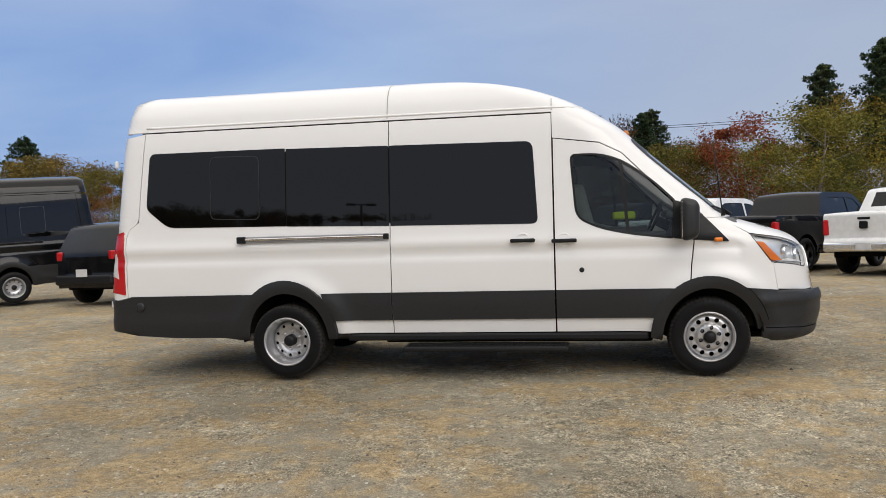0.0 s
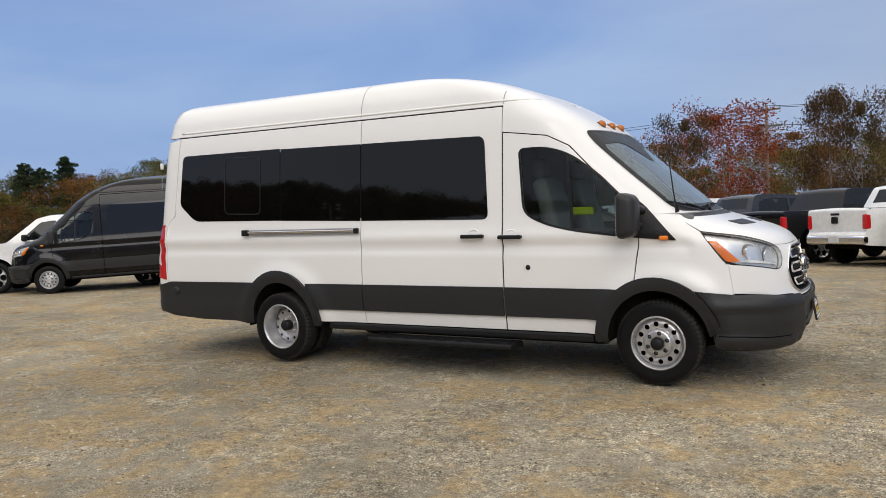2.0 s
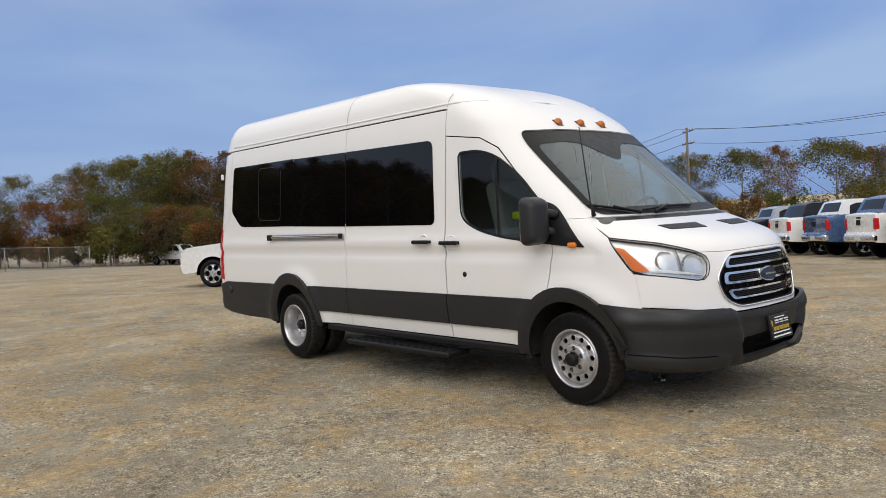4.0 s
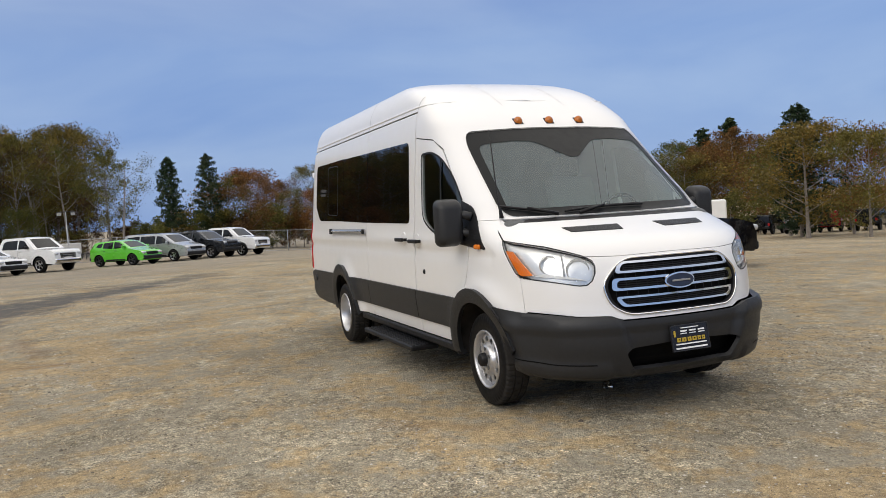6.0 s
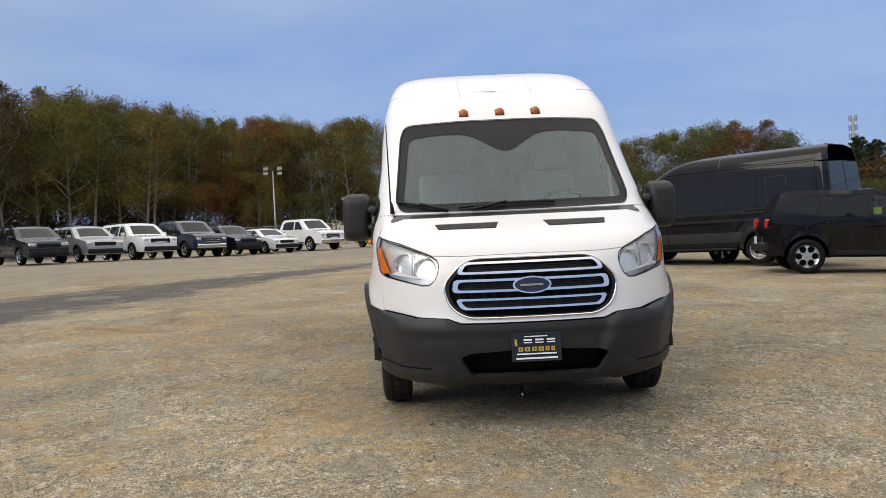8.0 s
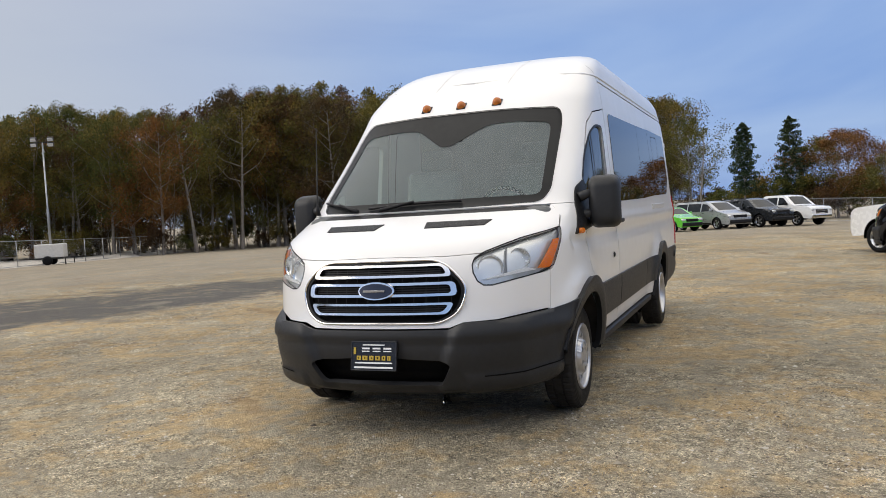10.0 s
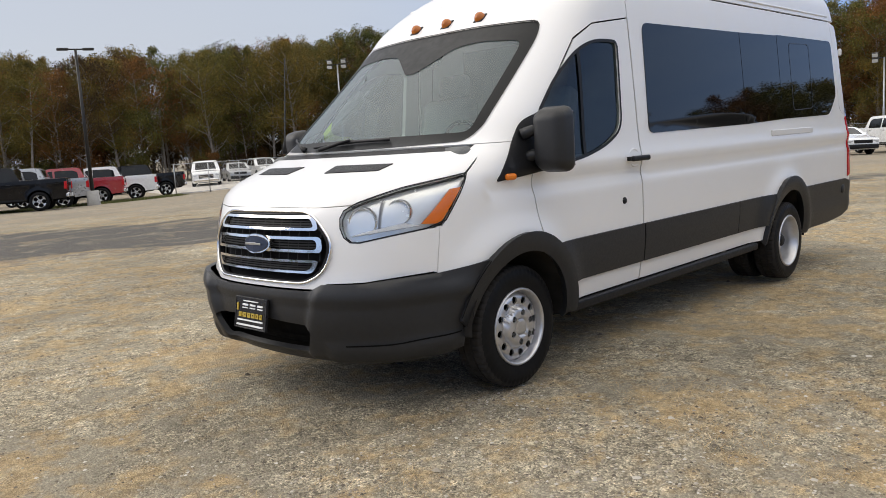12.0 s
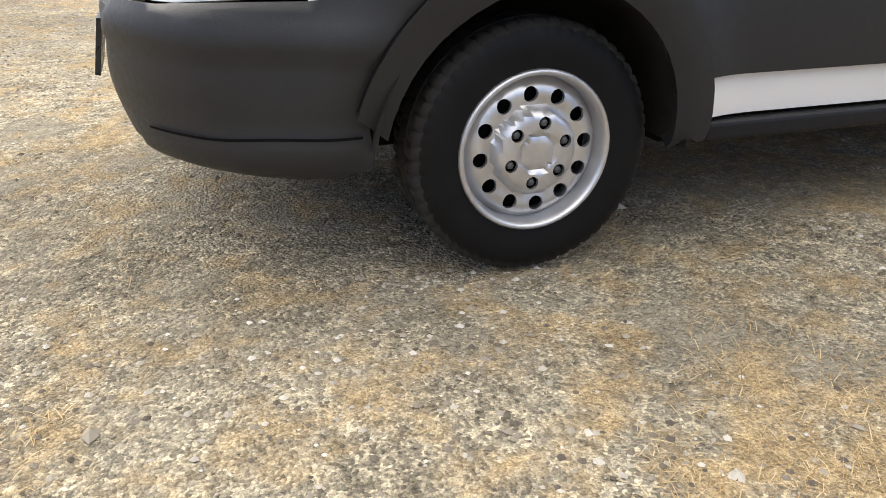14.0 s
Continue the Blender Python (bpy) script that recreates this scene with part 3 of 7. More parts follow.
def headlamp(parent, s):
    """A swept-back headlamp unit: dark bowl, reflectors, amber corner, clear cover."""
    lamp = new("headlamp")
    lamp.parent = parent
    tagged(lamp, "clear headlamp unit with amber corner")
    tip, bot = side_run([(0.290, 1.206), (0.468, 0.959)], s, 0.03, False), front_run([(s * 0.902, 0.950), (s * 0.67, 0.900), (s * 0.625, 0.903), (s * 0.593, 0.928), (s * 0.570, 0.975), (s * 0.562, 1.022), (s * 0.573, 1.058), (s * 0.60, 1.083)], 0.03, False)
    top = front_run([(s * 0.60, 1.083), (s * 0.80, 1.159)], 0.03, False) + side_run([(0.46, 1.181), (0.290, 1.206)], s, 0.03, False)
    loop = tip[:-1] + bot[:-1] + top[1:-1]
    chrome_dim = plain("lamp_reflector", (0.80, 0.80, 0.785), 0.24, 0.62, vary=0.10)
    panel("lamp_bowl", loop, [], chrome_dim, lamp, 0.05, -0.035, 0.0, "silver reflector bowl")
    ribbon("lamp_gasket", loop + loop[:1], 0.007, BLACK, lamp, 0.0015)
    amber = side_run([(0.345, 1.140), (0.405, 1.135), (0.565, 0.974), (0.478, 0.969)], s, 0.03)
    panel("turn_lens", amber, [], AMBER, lamp, 0.05, -0.006, 0.01, "amber turn signal lens")
    cover = panel("lamp_cover", [(q * (1 - 0.001), z) for q, z in loop], [], CLEAR, lamp, 0.05, -0.001, 0.0, "clear lamp cover")
    cover.visible_shadow = False
    for yy, zz, r in ((0.665, 1.005, 0.072), (0.815, 1.045, 0.06)):
        c = skin(q_of_y(s * yy, zz), zz, -0.04)
        mirrored = plain("lamp_mirror", (0.78, 0.78, 0.77), 0.14, 0.9, vary=0.05)
        o = part("reflector", revolve("reflector", [(0.012, 0.05), (r * 0.55, 0.03), (r * 0.9, 0.004), (r, -0.012), (r * 1.05, -0.010), (r * 1.06, 0.02)], mirrored, 28), None, lamp)
        o.matrix_local = Matrix.Translation(c) @ pose(0, 0, 0, 0, 0, 90 + s * 22)
        b = part("bulb", revolve("bulb", [(0.0, -0.012), (0.012, -0.008), (0.014, 0.05)], plain("bulb_shade", (0.12, 0.12, 0.12), 0.3, 0.5), 12), None, lamp)
        b.matrix_local = o.matrix_local
        for ring in (0.45, 0.75):
            part("reflector_step", revolve("reflector_step", [(r * ring, 0.02), (r * ring, 0.006), (r * (ring + 0.05), 0.006), (r * (ring + 0.05), 0.02)], CHROME, 28), None, lamp).matrix_local = o.matrix_local
    # lower facet and a dark vertical rib between the bowls
    facet = front_run([(s * 0.62, 0.932), (s * 0.885, 0.968), (s * 0.84, 0.985), (s * 0.70, 0.955)], 0.03)
    panel("lamp_facet", facet, [], plain("lamp_white", (0.8, 0.8, 0.8), 0.3), lamp, 0.05, -0.012, 0.02)
    ribbon("lamp_rib", front_run([(s * 0.745, 0.96), (s * 0.735, 1.115)], 0.03, False), 0.010, plain("lamp_rib", (0.16, 0.16, 0.165), 0.35, 0.5), lamp, -0.02)
    return lamp


def build_van():
    van = thing("passenger_van", "white high-roof passenger van with dark grey lower cladding, parked on gravel", "van")
    R, L = -1, 1
    GAP = 0.004
    # roof, pillars and windscreen frame in one pressing
    seam_r = [(-1.329, 2.085), (-0.93, 2.03), (-0.74, 1.935), (-0.467, 1.655), (-0.29, 1.475), (-0.163, 1.35)]

    def upper_outline():
        right = side_run([(-1.329, 2.312), *seam_r], R, 0.04, False)
        left = side_run([(-1.329, 2.312), *seam_r], L, 0.04, False)
        cowl_l, cowl_r = left[-1], right[-1]
        low = [(q, 1.35) for q in np.linspace(cowl_r[0], cowl_l[0], 60)][1:-1]
        zs = np.linspace(2.312, 2.711, 22)
        rear_l, rear_r = [(q_end(z), z) for z in zs], [(-q_end(z), z) for z in zs]
        top = [(q, 2.711) for q in np.linspace(rear_l[-1][0], rear_r[-1][0], 120)][1:-1]
        bottom_l = [(q, 2.312) for q in np.linspace(left[0][0], q_end(2.312), 60)][1:-1]
        bottom_r = [(q, 2.312) for q in np.linspace(-q_end(2.312), right[0][0], 60)][1:-1]
        return right + low + left[::-1] + bottom_l + rear_l + top + rear_r[::-1] + bottom_r

    ws_loop = front_run(rounded([(-0.80, 1.366), (-0.35, 1.354), (0.35, 1.354), (0.80, 1.366), (0.835, 1.45), (0.80, 1.95), (0.765, 2.05), (0.3, 2.068), (-0.3, 2.068), (-0.765, 2.05), (-0.80, 1.95), (-0.835, 1.45)], [0.05, 0.2, 0.2, 0.05, 0.03, 0.1, 0.06, 0.1, 0.1, 0.06, 0.1, 0.03]), 0.04)
    panel("roof", upper_outline(), [ws_loop], WHITE, van, 0.07, 0.0, 0.02, "white high roof with windscreen pillars")
    # the flat crown of the roof closes the gap between the two halves
    qs = np.linspace(0, q_end(2.711), 60)
    crown_l, crown_r = skin(qs, 2.7085) + (0, 0, 0.004), skin(-qs, 2.7085) + (0, 0, 0.004)
    me = mesh_of("roof_crown", np.concatenate([crown_l, crown_r]), [(i, i + 1, 61 + i, 60 + i) for i in range(59)], WHITE)
    part("roof_crown", me, None, van)
    for x in (-1.33, -2.80):
        for s in (R, L):
            zs = np.linspace(2.325, 2.69 if x < -2 else 2.44, 24)
            ribbon("roof_seam", [(s * q_of_x(x, z), z) for z in zs if q_of_x(x, z) > 0], 0.007, plain("sealant", (0.25, 0.25, 0.25), 0.7), van, 0.002)
    # grey lines put the shade of the roof's pressed creases into the colour
    for yy in (0.30, -0.30):
        pts = [(q_of_y(yy, z), z) for z in np.linspace(2.30, 2.60, 16)]
        ribbon("roof_crease", pts, 0.010, plain("crease_shade_grey", (0.60, 0.60, 0.60), 0.5), van, 0.0015)
    # windscreen
    ws = new("windscreen")
    ws.parent = van
    glass_loop = ws_loop
    g = panel("pane", glass_loop, [], WINDSHIELD, ws, 0.045, -0.004, 0.0, "tinted windscreen glass")
    g.visible_shadow = False
    frit_in = front_run(rounded([(-0.785, 1.415), (0.785, 1.415), (0.735, 1.935), (0.45, 1.962), (0.27, 1.95), (0.04, 1.805), (-0.04, 1.805), (-0.27, 1.95), (-0.45, 1.962), (-0.735, 1.935)], [0.05, 0.05, 0.06, 0.15, 0.06, 0.03, 0.03, 0.06, 0.15, 0.06]), 0.04)
    ceramic = plain("ceramic_border", (0.006, 0.007, 0.008), 0.4, spec=0.2)
    panel("glass_border", glass_loop, [frit_in], ceramic, ws, 0.045, 0.0, 0.0, "dark ceramic border with a mirror shade")
    ribbon("seal", glass_loop + glass_loop[:1], 0.010, BLACK, ws, 0.0055)
    part("sensor_housing", boxes([((-0.50, 0.0, 1.90), (0.06, 0.13, 0.11), (0, -40, 0))], 0.02, 3), BLACK, ws)
    # cowl
    qa, qb = q_of_y(0.86, 1.347), q_of_y(0.86, 1.322)
    cowl = [(q, 1.347) for q in np.linspace(-qa, qa, 50)] + [(q, 1.322) for q in np.linspace(qb, -qb, 50)]
    panel("cowl", cowl, [], BLACK, van, 0.05, -0.006, 0.01, "black plastic cowl")
    for s in (R, L):
        ends = [(s * q, 1.348) for q in np.linspace(qa, q_of_x(-0.163, 1.348), 12)] + [(s * q, 1.320) for q in np.linspace(q_of_x(-0.160, 1.320), qb, 12)]
        panel("cowl_corner", ends, [], WHITE, van, 0.05, -0.002, 0.01)
    # bonnet
    edge_l = front_run([(0.0, 1.083), (0.42, 1.078), (0.60, 1.086), (0.80, 1.162)], 0.03, False) + side_run([(0.46, 1.184), (0.295, 1.210), (0.19, 1.27), (0.11, 1.318)], L, 0.03, False)
    back = [(q, 1.318) for q in np.linspace(edge_l[-1][0], -edge_l[-1][0], 50)][1:-1]
    bonnet_loop = edge_l + back + [(-q, z) for q, z in edge_l[::-1]][:-1]
    bonnet = panel("bonnet", bonnet_loop, [], WHITE, van, 0.05, 0.0, 0.02, "white bonnet with two dark vents")
    for s in (R, L):
        vent = front_run([(s * 0.150, 1.272), (s * 0.570, 1.270), (s * 0.550, 1.240), (s * 0.175, 1.238)], 0.03)
        panel("bonnet_vent", vent, [], BLACK, bonnet, 0.05, 0.004, 0.006, "black vent grille")
        ribbon("bonnet_gap", [(s * q, z) for q, z in edge_l], 0.007, plain("seam_grey", (0.06, 0.06, 0.06), 0.8), van, -0.008)
        for k in range(7):
            zz = 1.2435 + k * 0.0042
            ribbon("vent_slat", front_run([(s * 0.18, zz), (s * 0.545, zz)], 0.05, False), 0.0016, plain("vent_slat", (0.05, 0.05, 0.05), 0.4), bonnet, 0.007)
    # front fascia round the grille
    fas_l = front_run([(0.0, 0.672), (0.44, 0.672), (0.52, 0.700), (0.70, 0.705)], 0.03, False) + side_run([(0.52, 0.735), (0.485, 0.952)], L, 0.03, False) + front_run([(0.905, 0.946), (0.67, 0.896), (0.623, 0.899), (0.590, 0.925), (0.566, 0.974), (0.558, 1.022), (0.569, 1.060), (0.597, 1.081), (0.42, 1.0745), (0.0, 1.0795)], 0.03, False)
    fascia_loop = fas_l + [(-q, z) for q, z in fas_l[::-1]][1:-1]
    grille_loop = rounded([(-0.545, 0.90), (-0.40, 1.058), (0.40, 1.058), (0.545, 0.90), (0.50, 0.76), (0.40, 0.698), (-0.40, 0.698), (-0.50, 0.76)], [0.08, 0.10, 0.10, 0.08, 0.08, 0.08, 0.08, 0.08])
    panel("front_fascia", fascia_loop, [front_run(grille_loop, 0.03)], WHITE, van, 0.05, 0.0, 0.03, "white front fascia round the grille")
    grille = new("grille")
    grille.parent = van
    tagged(grille, "black radiator grille with chrome bars")
    panel("grille_mesh", front_run(grille_loop, 0.03), [], SHADOW_BLACK, grille, 0.06, -0.04, 0.0)
    loop_bar("grille_surround", grille_loop, 0.007, CHROME, grille, 0.007, label="chrome grille surround")
    panel("grille_frame", front_run(grille_loop, 0.03), [front_run([(y * 0.955, 0.878 + (z - 0.878) * 0.93) for y, z in grille_loop], 0.03)], BLACK, grille, 0.05, 0.004, 0.03)
    bars = ((1.000, 0.037, 0.42, 0.455), (0.893, 0.040, 0.475, 0.485), (0.782, 0.034, 0.47, 0.43))
    for zc, h, w0, w1 in bars:
        ring = rounded([(-w1, zc - h), (-w0, zc + h), (w0, zc + h), (w1, zc - h)], 0.03)
        inner = [(y * (1 - 0.030 / 0.45), zc + (z - zc) * 0.62) for y, z in ring]
        panel("grille_bar", front_run(ring, 0.025), [front_run(inner, 0.025)], CHROME, grille, 0.03, 0.010, 0.03, "chrome bar")
        for k in range(3):
            zz = zc - h * 0.34 + k * h * 0.34
            ribbon("grille_slat", front_run([(-w0 * 0.93, zz), (w0 * 0.93, zz)], 0.05, False), 0.007, BLACK, grille, -0.012)
    for k in range(13):
        yy = -0.45 + k * 0.075
        ribbon("grille_rib", front_run([(yy, 0.74), (yy, 1.03)], 0.04, False), 0.006, BLACK, grille, -0.022)
    badge = new("badge")
    badge.parent = van
    tagged(badge, "dark oval badge with a chrome rim")
    for nm, a, b, d, mat in (("badge_rim", 0.118, 0.052, 0.028, CHROME), ("badge_face", 0.106, 0.043, 0.034, plain("badge_dark", (0.02, 0.025, 0.045), 0.2))):
        v, f = fill([(a * math.cos(k * math.pi / 24), b * math.sin(k * math.pi / 24)) for k in range(48)], [], 0.03)
        p = [(0.925 + d - 0.9 * yy * yy - zz * 0.18, yy, 0.893 + zz) for yy, zz in v]
        me = shell(nm, p, [x if np.cross(np.subtract(p[x[1]], p[x[0]]), np.subtract(p[x[2]], p[x[0]]))[0] > 0 else x[::-1] for x in f], mat, np.tile([-1.0, 0, 0], (len(p), 1)), 0.03)
        crease(me, 40)
        part(nm, me, None, badge)
    part("badge_mark", boxes([((0.962, -0.03, 0.893), (0.004, 0.09, 0.012), (0, 0, 2)), ((0.963, 0.03, 0.893), (0.004, 0.07, 0.010), (0, 0, -2))], 0.001), plain("badge_silver", (0.5, 0.5, 0.52), 0.3, 0.8), badge)
    # front bumper
    bl = front_run([(0.0, 0.662), (0.44, 0.662), (0.52, 0.692), (0.70, 0.698)], 0.03, False) + side_run([(0.52, 0.725), (0.24, 0.760), (0.33, 0.66), (0.38, 0.55), (0.395, 0.45), (0.375, 0.345), (0.42, 0.328)], L, 0.03, False) + front_run([(0.88, 0.308), (0.60, 0.284), (0.0, 0.282)], 0.03, False)
    bumper_loop = bl + [(-q, z) for q, z in bl[::-1]][1:-1]
    intake = rounded([(-0.45, 0.485), (-0.12, 0.505), (0.12, 0.505), (0.45, 0.485), (0.37, 0.348), (-0.37, 0.348)], [0.04, 0.02, 0.02, 0.04, 0.05, 0.05])

    def bump_off(p):
        ay, z = np.abs(p[:, 1]), p[:, 2]
        edge = 0.47 - 0.35 * (0.66 - z)
        horn = 1 / (1 + np.exp(-(ay - edge) / 0.009))
        lip = np.exp(-(((z - 0.335) / 0.03) ** 2)) * 0.012
        belt = 0.016 / (1 + np.exp(-(z - 0.605) / 0.005)) * (1 / (1 + np.exp((z - 0.675) / 0.012)))
        chin = 0.014 / (1 + np.exp((z - 0.405 - 0.01) / 0.004)) * (ay > 0.5)
        return 0.012 + 0.046 * horn * np.clip((0.95 - ay) * 6, 0, 1) * np.clip((z - 0.29) / 0.07, 0, 1) + lip + belt + chin

    bumper = panel("front_bumper", bumper_loop, [front_run(intake, 0.03)], CLADDING, van, 0.022, bump_off, 0.03, "dark grey textured plastic front bumper")
    # solid black sheets added behind the intake stand in for its deep shade
    part("intake_backing", boxes([((0.78, 0, 0.46), (0.02, 1.24, 0.34))]), SHADOW_BLACK, bumper)
    panel("intake_mesh", front_run([(y * 1.25, 0.42 + (z - 0.42) * 1.5) for y, z in intake], 0.03), [], SHADOW_BLACK, bumper, 0.05, -0.06, 0.0)
    for s in (R, L):
        # a black strip paints the shade along the bumper's lower step
        line = side_run([(0.41, 0.418), (0.62, 0.415)], s, 0.03, False) + front_run([(s * 0.80, 0.415), (s * 0.60, 0.415)], 0.03, False)
        lq = np.array(line)
        ribbon("bumper_groove", line, 0.008, SHADOW_BLACK, bumper, bump_off(surf(lq[:, 0], lq[:, 1] - 0.006)) + 0.002)
        ribbon("arch_joint", side_run(earc(-0.045, 0.345, 0.490, 0.523, 16, 52, 12), s, 0.03, False), 0.006, SHADOW_BLACK, bumper, 0.030)
    for zz in (0.372, 0.392):
        ribbon("intake_slat", front_run([(-0.36, zz), (0.36, zz)], 0.05, False), 0.008, SHADOW_BLACK, bumper, -0.03)
    # dealer plate
    plate = new("plate")
    plate.parent = van
    tagged(plate, "black dealer plate with yellow and white marks")
    tilt = (0, -10, 0)
    part("plate_panel", boxes([((1.016, 0.0, 0.522), (0.012, 0.292, 0.166), tilt)], 0.004), plain("plate_black", (0.01, 0.01, 0.012), 0.25), plate)
    part("plate_rim", boxes([((1.017 + dz * -0.17, dy, 0.522 + dz), (0.016, sy, sz), tilt) for dy, dz, sy, sz in ((0, 0.081, 0.296, 0.006), (0, -0.081, 0.296, 0.006), (-0.145, 0, 0.006, 0.166), (0.145, 0, 0.006, 0.166))], 0.001), plain("plate_rim", (0.02, 0.02, 0.022), 0.3), plate)
    yellow, white_ink = plain("yellow_ink", (0.45, 0.31, 0.03), 0.4), plain("white_ink", (0.8, 0.8, 0.8), 0.4)

    def bar(name, y, z, w, h, mat):
        part(name, boxes([((1.0245 - (z - 0.522) * 0.176, y, z), (0.004, w, h), tilt)]), mat, plate)

    for k, (dy, w) in enumerate(((-0.095, 0.03), (-0.055, 0.036), (-0.012, 0.030), (0.028, 0.036), (0.066, 0.026), (0.1, 0.024))):
        bar("yellow_bar", dy, 0.512, w * 0.9, 0.026, yellow)
        bar("dark_cut", dy, 0.512, w * 0.25, 0.012, plain("plate_black", (0.01, 0.01, 0.012), 0.25))
    bar("yellow_figure", -0.122, 0.552, 0.014, 0.04, yellow)
    for dy, dz, w, h in ((0.0, 0.064, 0.14, 0.006), (-0.05, 0.044, 0.05, 0.010), (0.02, 0.044, 0.05, 0.010), (0.09, 0.044, 0.05, 0.010), (-0.05, 0.028, 0.05, 0.006), (0.02, 0.028, 0.05, 0.006), (0.09, 0.028, 0.05, 0.006), (0.0, -0.038, 0.24, 0.008), (0.0, -0.064, 0.25, 0.010)):
        bar("white_bar", dy, 0.522 + dz, w, h, white_ink)
    # sides
    for s in (R, L):
        fx, rx = -0.045, -3.78
        a1, a2 = (fx, 0.345), (rx, 0.345)
        # fender
        fen = side_run([(-0.163, 1.34), (-0.16, 1.14), (-0.185, 0.95), (-0.196, 0.83)], s, 0.03, False) + side_run(earc(fx, 0.345, 0.44, 0.48, 112, 58, 8), s, 0.03, False) + side_run([(0.31, 0.735), (0.5175, 0.72), (0.4825, 0.957), (0.470, 0.955), (0.289, 1.204), (0.185, 1.2685), (0.105, 1.34)], s, 0.03, False)
        ribbon("wing_joint", side_run([(0.519, 0.728), (0.484, 0.954)], s, 0.03, False), 0.03, WHITE, van, -0.006)
        panel("front_wing", fen, [], WHITE, van, 0.05, 0.0, 0.02, "white front wing")
        # front door
        win = rounded([(-1.175, 1.925), (-0.93, 1.925), (-0.74, 1.862), (-0.50, 1.690), (-0.315, 1.505), (-0.335, 1.19), (-0.703, 1.235), (-0.947, 1.292), (-1.135, 1.384)], [0.05, 0.1, 0.1, 0.1, 0.02, 0.02, 0.1, 0.1, 0.09])
        door_loop = [(-1.322, 2.075), (-0.93, 2.020), (-0.745, 1.926), (-0.475, 1.648), (-0.30, 1.466), (-0.172, 1.34), (-0.170, 1.14), (-0.195, 0.95), (-0.206, 0.83), *earc(fx, 0.345, 0.45, 0.49, 114, 173, 8), (fx - 0.45, 0.392), (-1.322, 0.392)]
        door = panel("front_door", side_run(door_loop, s, 0.03), [side_run(win, s, 0.03)], WHITE, van, 0.05, 0.0, 0.03, "white front door")
        pane = panel("door_window", side_run(win, s, 0.03), [], DOOR_GLASS, door, 0.06, -0.012, 0.0, "tinted door glass")
        pane.visible_shadow = False
        loop = side_run(win, s, 0.03)
        ribbon("window_seal", loop + loop[:1], 0.018, BLACK, door, 0.002)
        ribbon("window_divider", side_run([(-0.755, 1.90), (-0.703, 1.235)], s, 0.04, False), 0.028, BLACK, door, -0.004)
        tri = rounded([(-0.315, 1.505), (-0.165, 1.455), (0.125, 1.145), (-0.335, 1.185)], [0.02, 0.05, 0.02, 0.02])
        panel("mirror_base", side_run(tri, s, 0.015), [], BLACK, van, 0.03, 0.008, 0.02, "black triangular mirror base")
        mirror(van, s)
        handle(door, -1.245, 1.19, s)
        kc = skin(s * q_of_x(-1.10, 0.932), 0.932, 0.0)
        k = part("lock_cap", revolve("lock_cap", [(0.0, -0.012), (0.012, -0.012), (0.02, -0.006), (0.022, 0.0)], BLACK, 20), None, door, "round black cap")
        k.matrix_local = Matrix.Translation(kc) @ (pose(0, 0, 0, 0, 0, 180) if s > 0 else Matrix.Identity(4))
        # middle body or sliding door, and rear quarter
        if s == R:
            slide = [(-1.336, 2.298), (-2.782, 2.298), (-2.782, 0.392), (-1.336, 0.392)]
            sd = panel("sliding_door", side_run(slide, s, 0.04), [], WHITE, van, 0.06, 0.0, 0.02, "white sliding side door")
            handle(sd, -1.60, 1.20, s)
            front_x = -2.790
        else:
            front_x = -1.336
        quarter = [(front_x, 2.298), (-5.155, 2.298), (-5.23, 1.46), (-5.33, 1.39), (-5.36, 1.30), (-5.36, 0.55), (-4.24, 0.55), *earc(rx, 0.345, 0.44, 0.49, 155, 10, 12), (rx + 0.475, 0.392), (front_x, 0.392)]
        panel("side_panel", side_run(quarter, s, 0.04), [], WHITE, van, 0.06, 0.0, 0.02, "white side panel")
        # rear corner and half of the back
        zs = np.linspace(0.55, 2.298, 36)
        def seam_x(z):
            return float(np.interp(z, [0.55, 1.30, 1.39, 1.46, 2.298], [-5.367, -5.367, -5.337, -5.237, -5.162]))
        corner = [(s * q_of_x(seam_x(z), z), z) for z in zs] + [(s * (q_end(z, 0.98)), z) for z in zs[::-1]]
        panel("rear_corner", corner, [], WHITE, van, 0.06, 0.0, 0.02, "white rear corner and door")
        # windows of the cabin: dark privacy glass, flush
        parts_x = ((-1.50, -2.779), (-2.793, -3.757), (-3.766, -5.15)) if s == R else ((-1.50, -3.0), (-3.008, -3.757), (-3.766, -5.15))
        for xa in (parts_x[0][1], parts_x[1][1]):
            ribbon("window_joint", side_run([(xa - 0.004, 2.07), (xa - 0.004, 1.385)], s, 0.04, False), 0.06, SHADOW_BLACK, van, 0.0022)
        for k, (xa, xb) in enumerate(parts_x):
            zt, zb = (2.062, 1.342) if k == 0 else (2.08, 1.36) if k == 1 else (2.10, 1.385)
            zt2, zb2 = (2.08, 1.36) if k == 0 else (2.095, 1.383) if k == 1 else (2.105, 1.40)
            if k == 0:
                lp = rounded([(xa, zt), (xb, zt2), (xb, zb2), (xa + 0.035, zb)], [0.07, 0.004, 0.004, 0.06])
            elif k == 1:
                lp = [(xa, zt), (xb, zt2), (xb, zb2), (xa, zb)]
            else:
                lp = rounded([(xa, zt), (xb + 0.04, zt2), (xb, 1.58), (xb + 0.22, zb2), (xa, zb)], [0.004, 0.06, 0.05, 0.08, 0.004])
            wpane = panel("side_window", side_run(lp, s, 0.04), [], PRIVACY, van, 0.08, 0.004, 0.010, "black privacy glass side window")
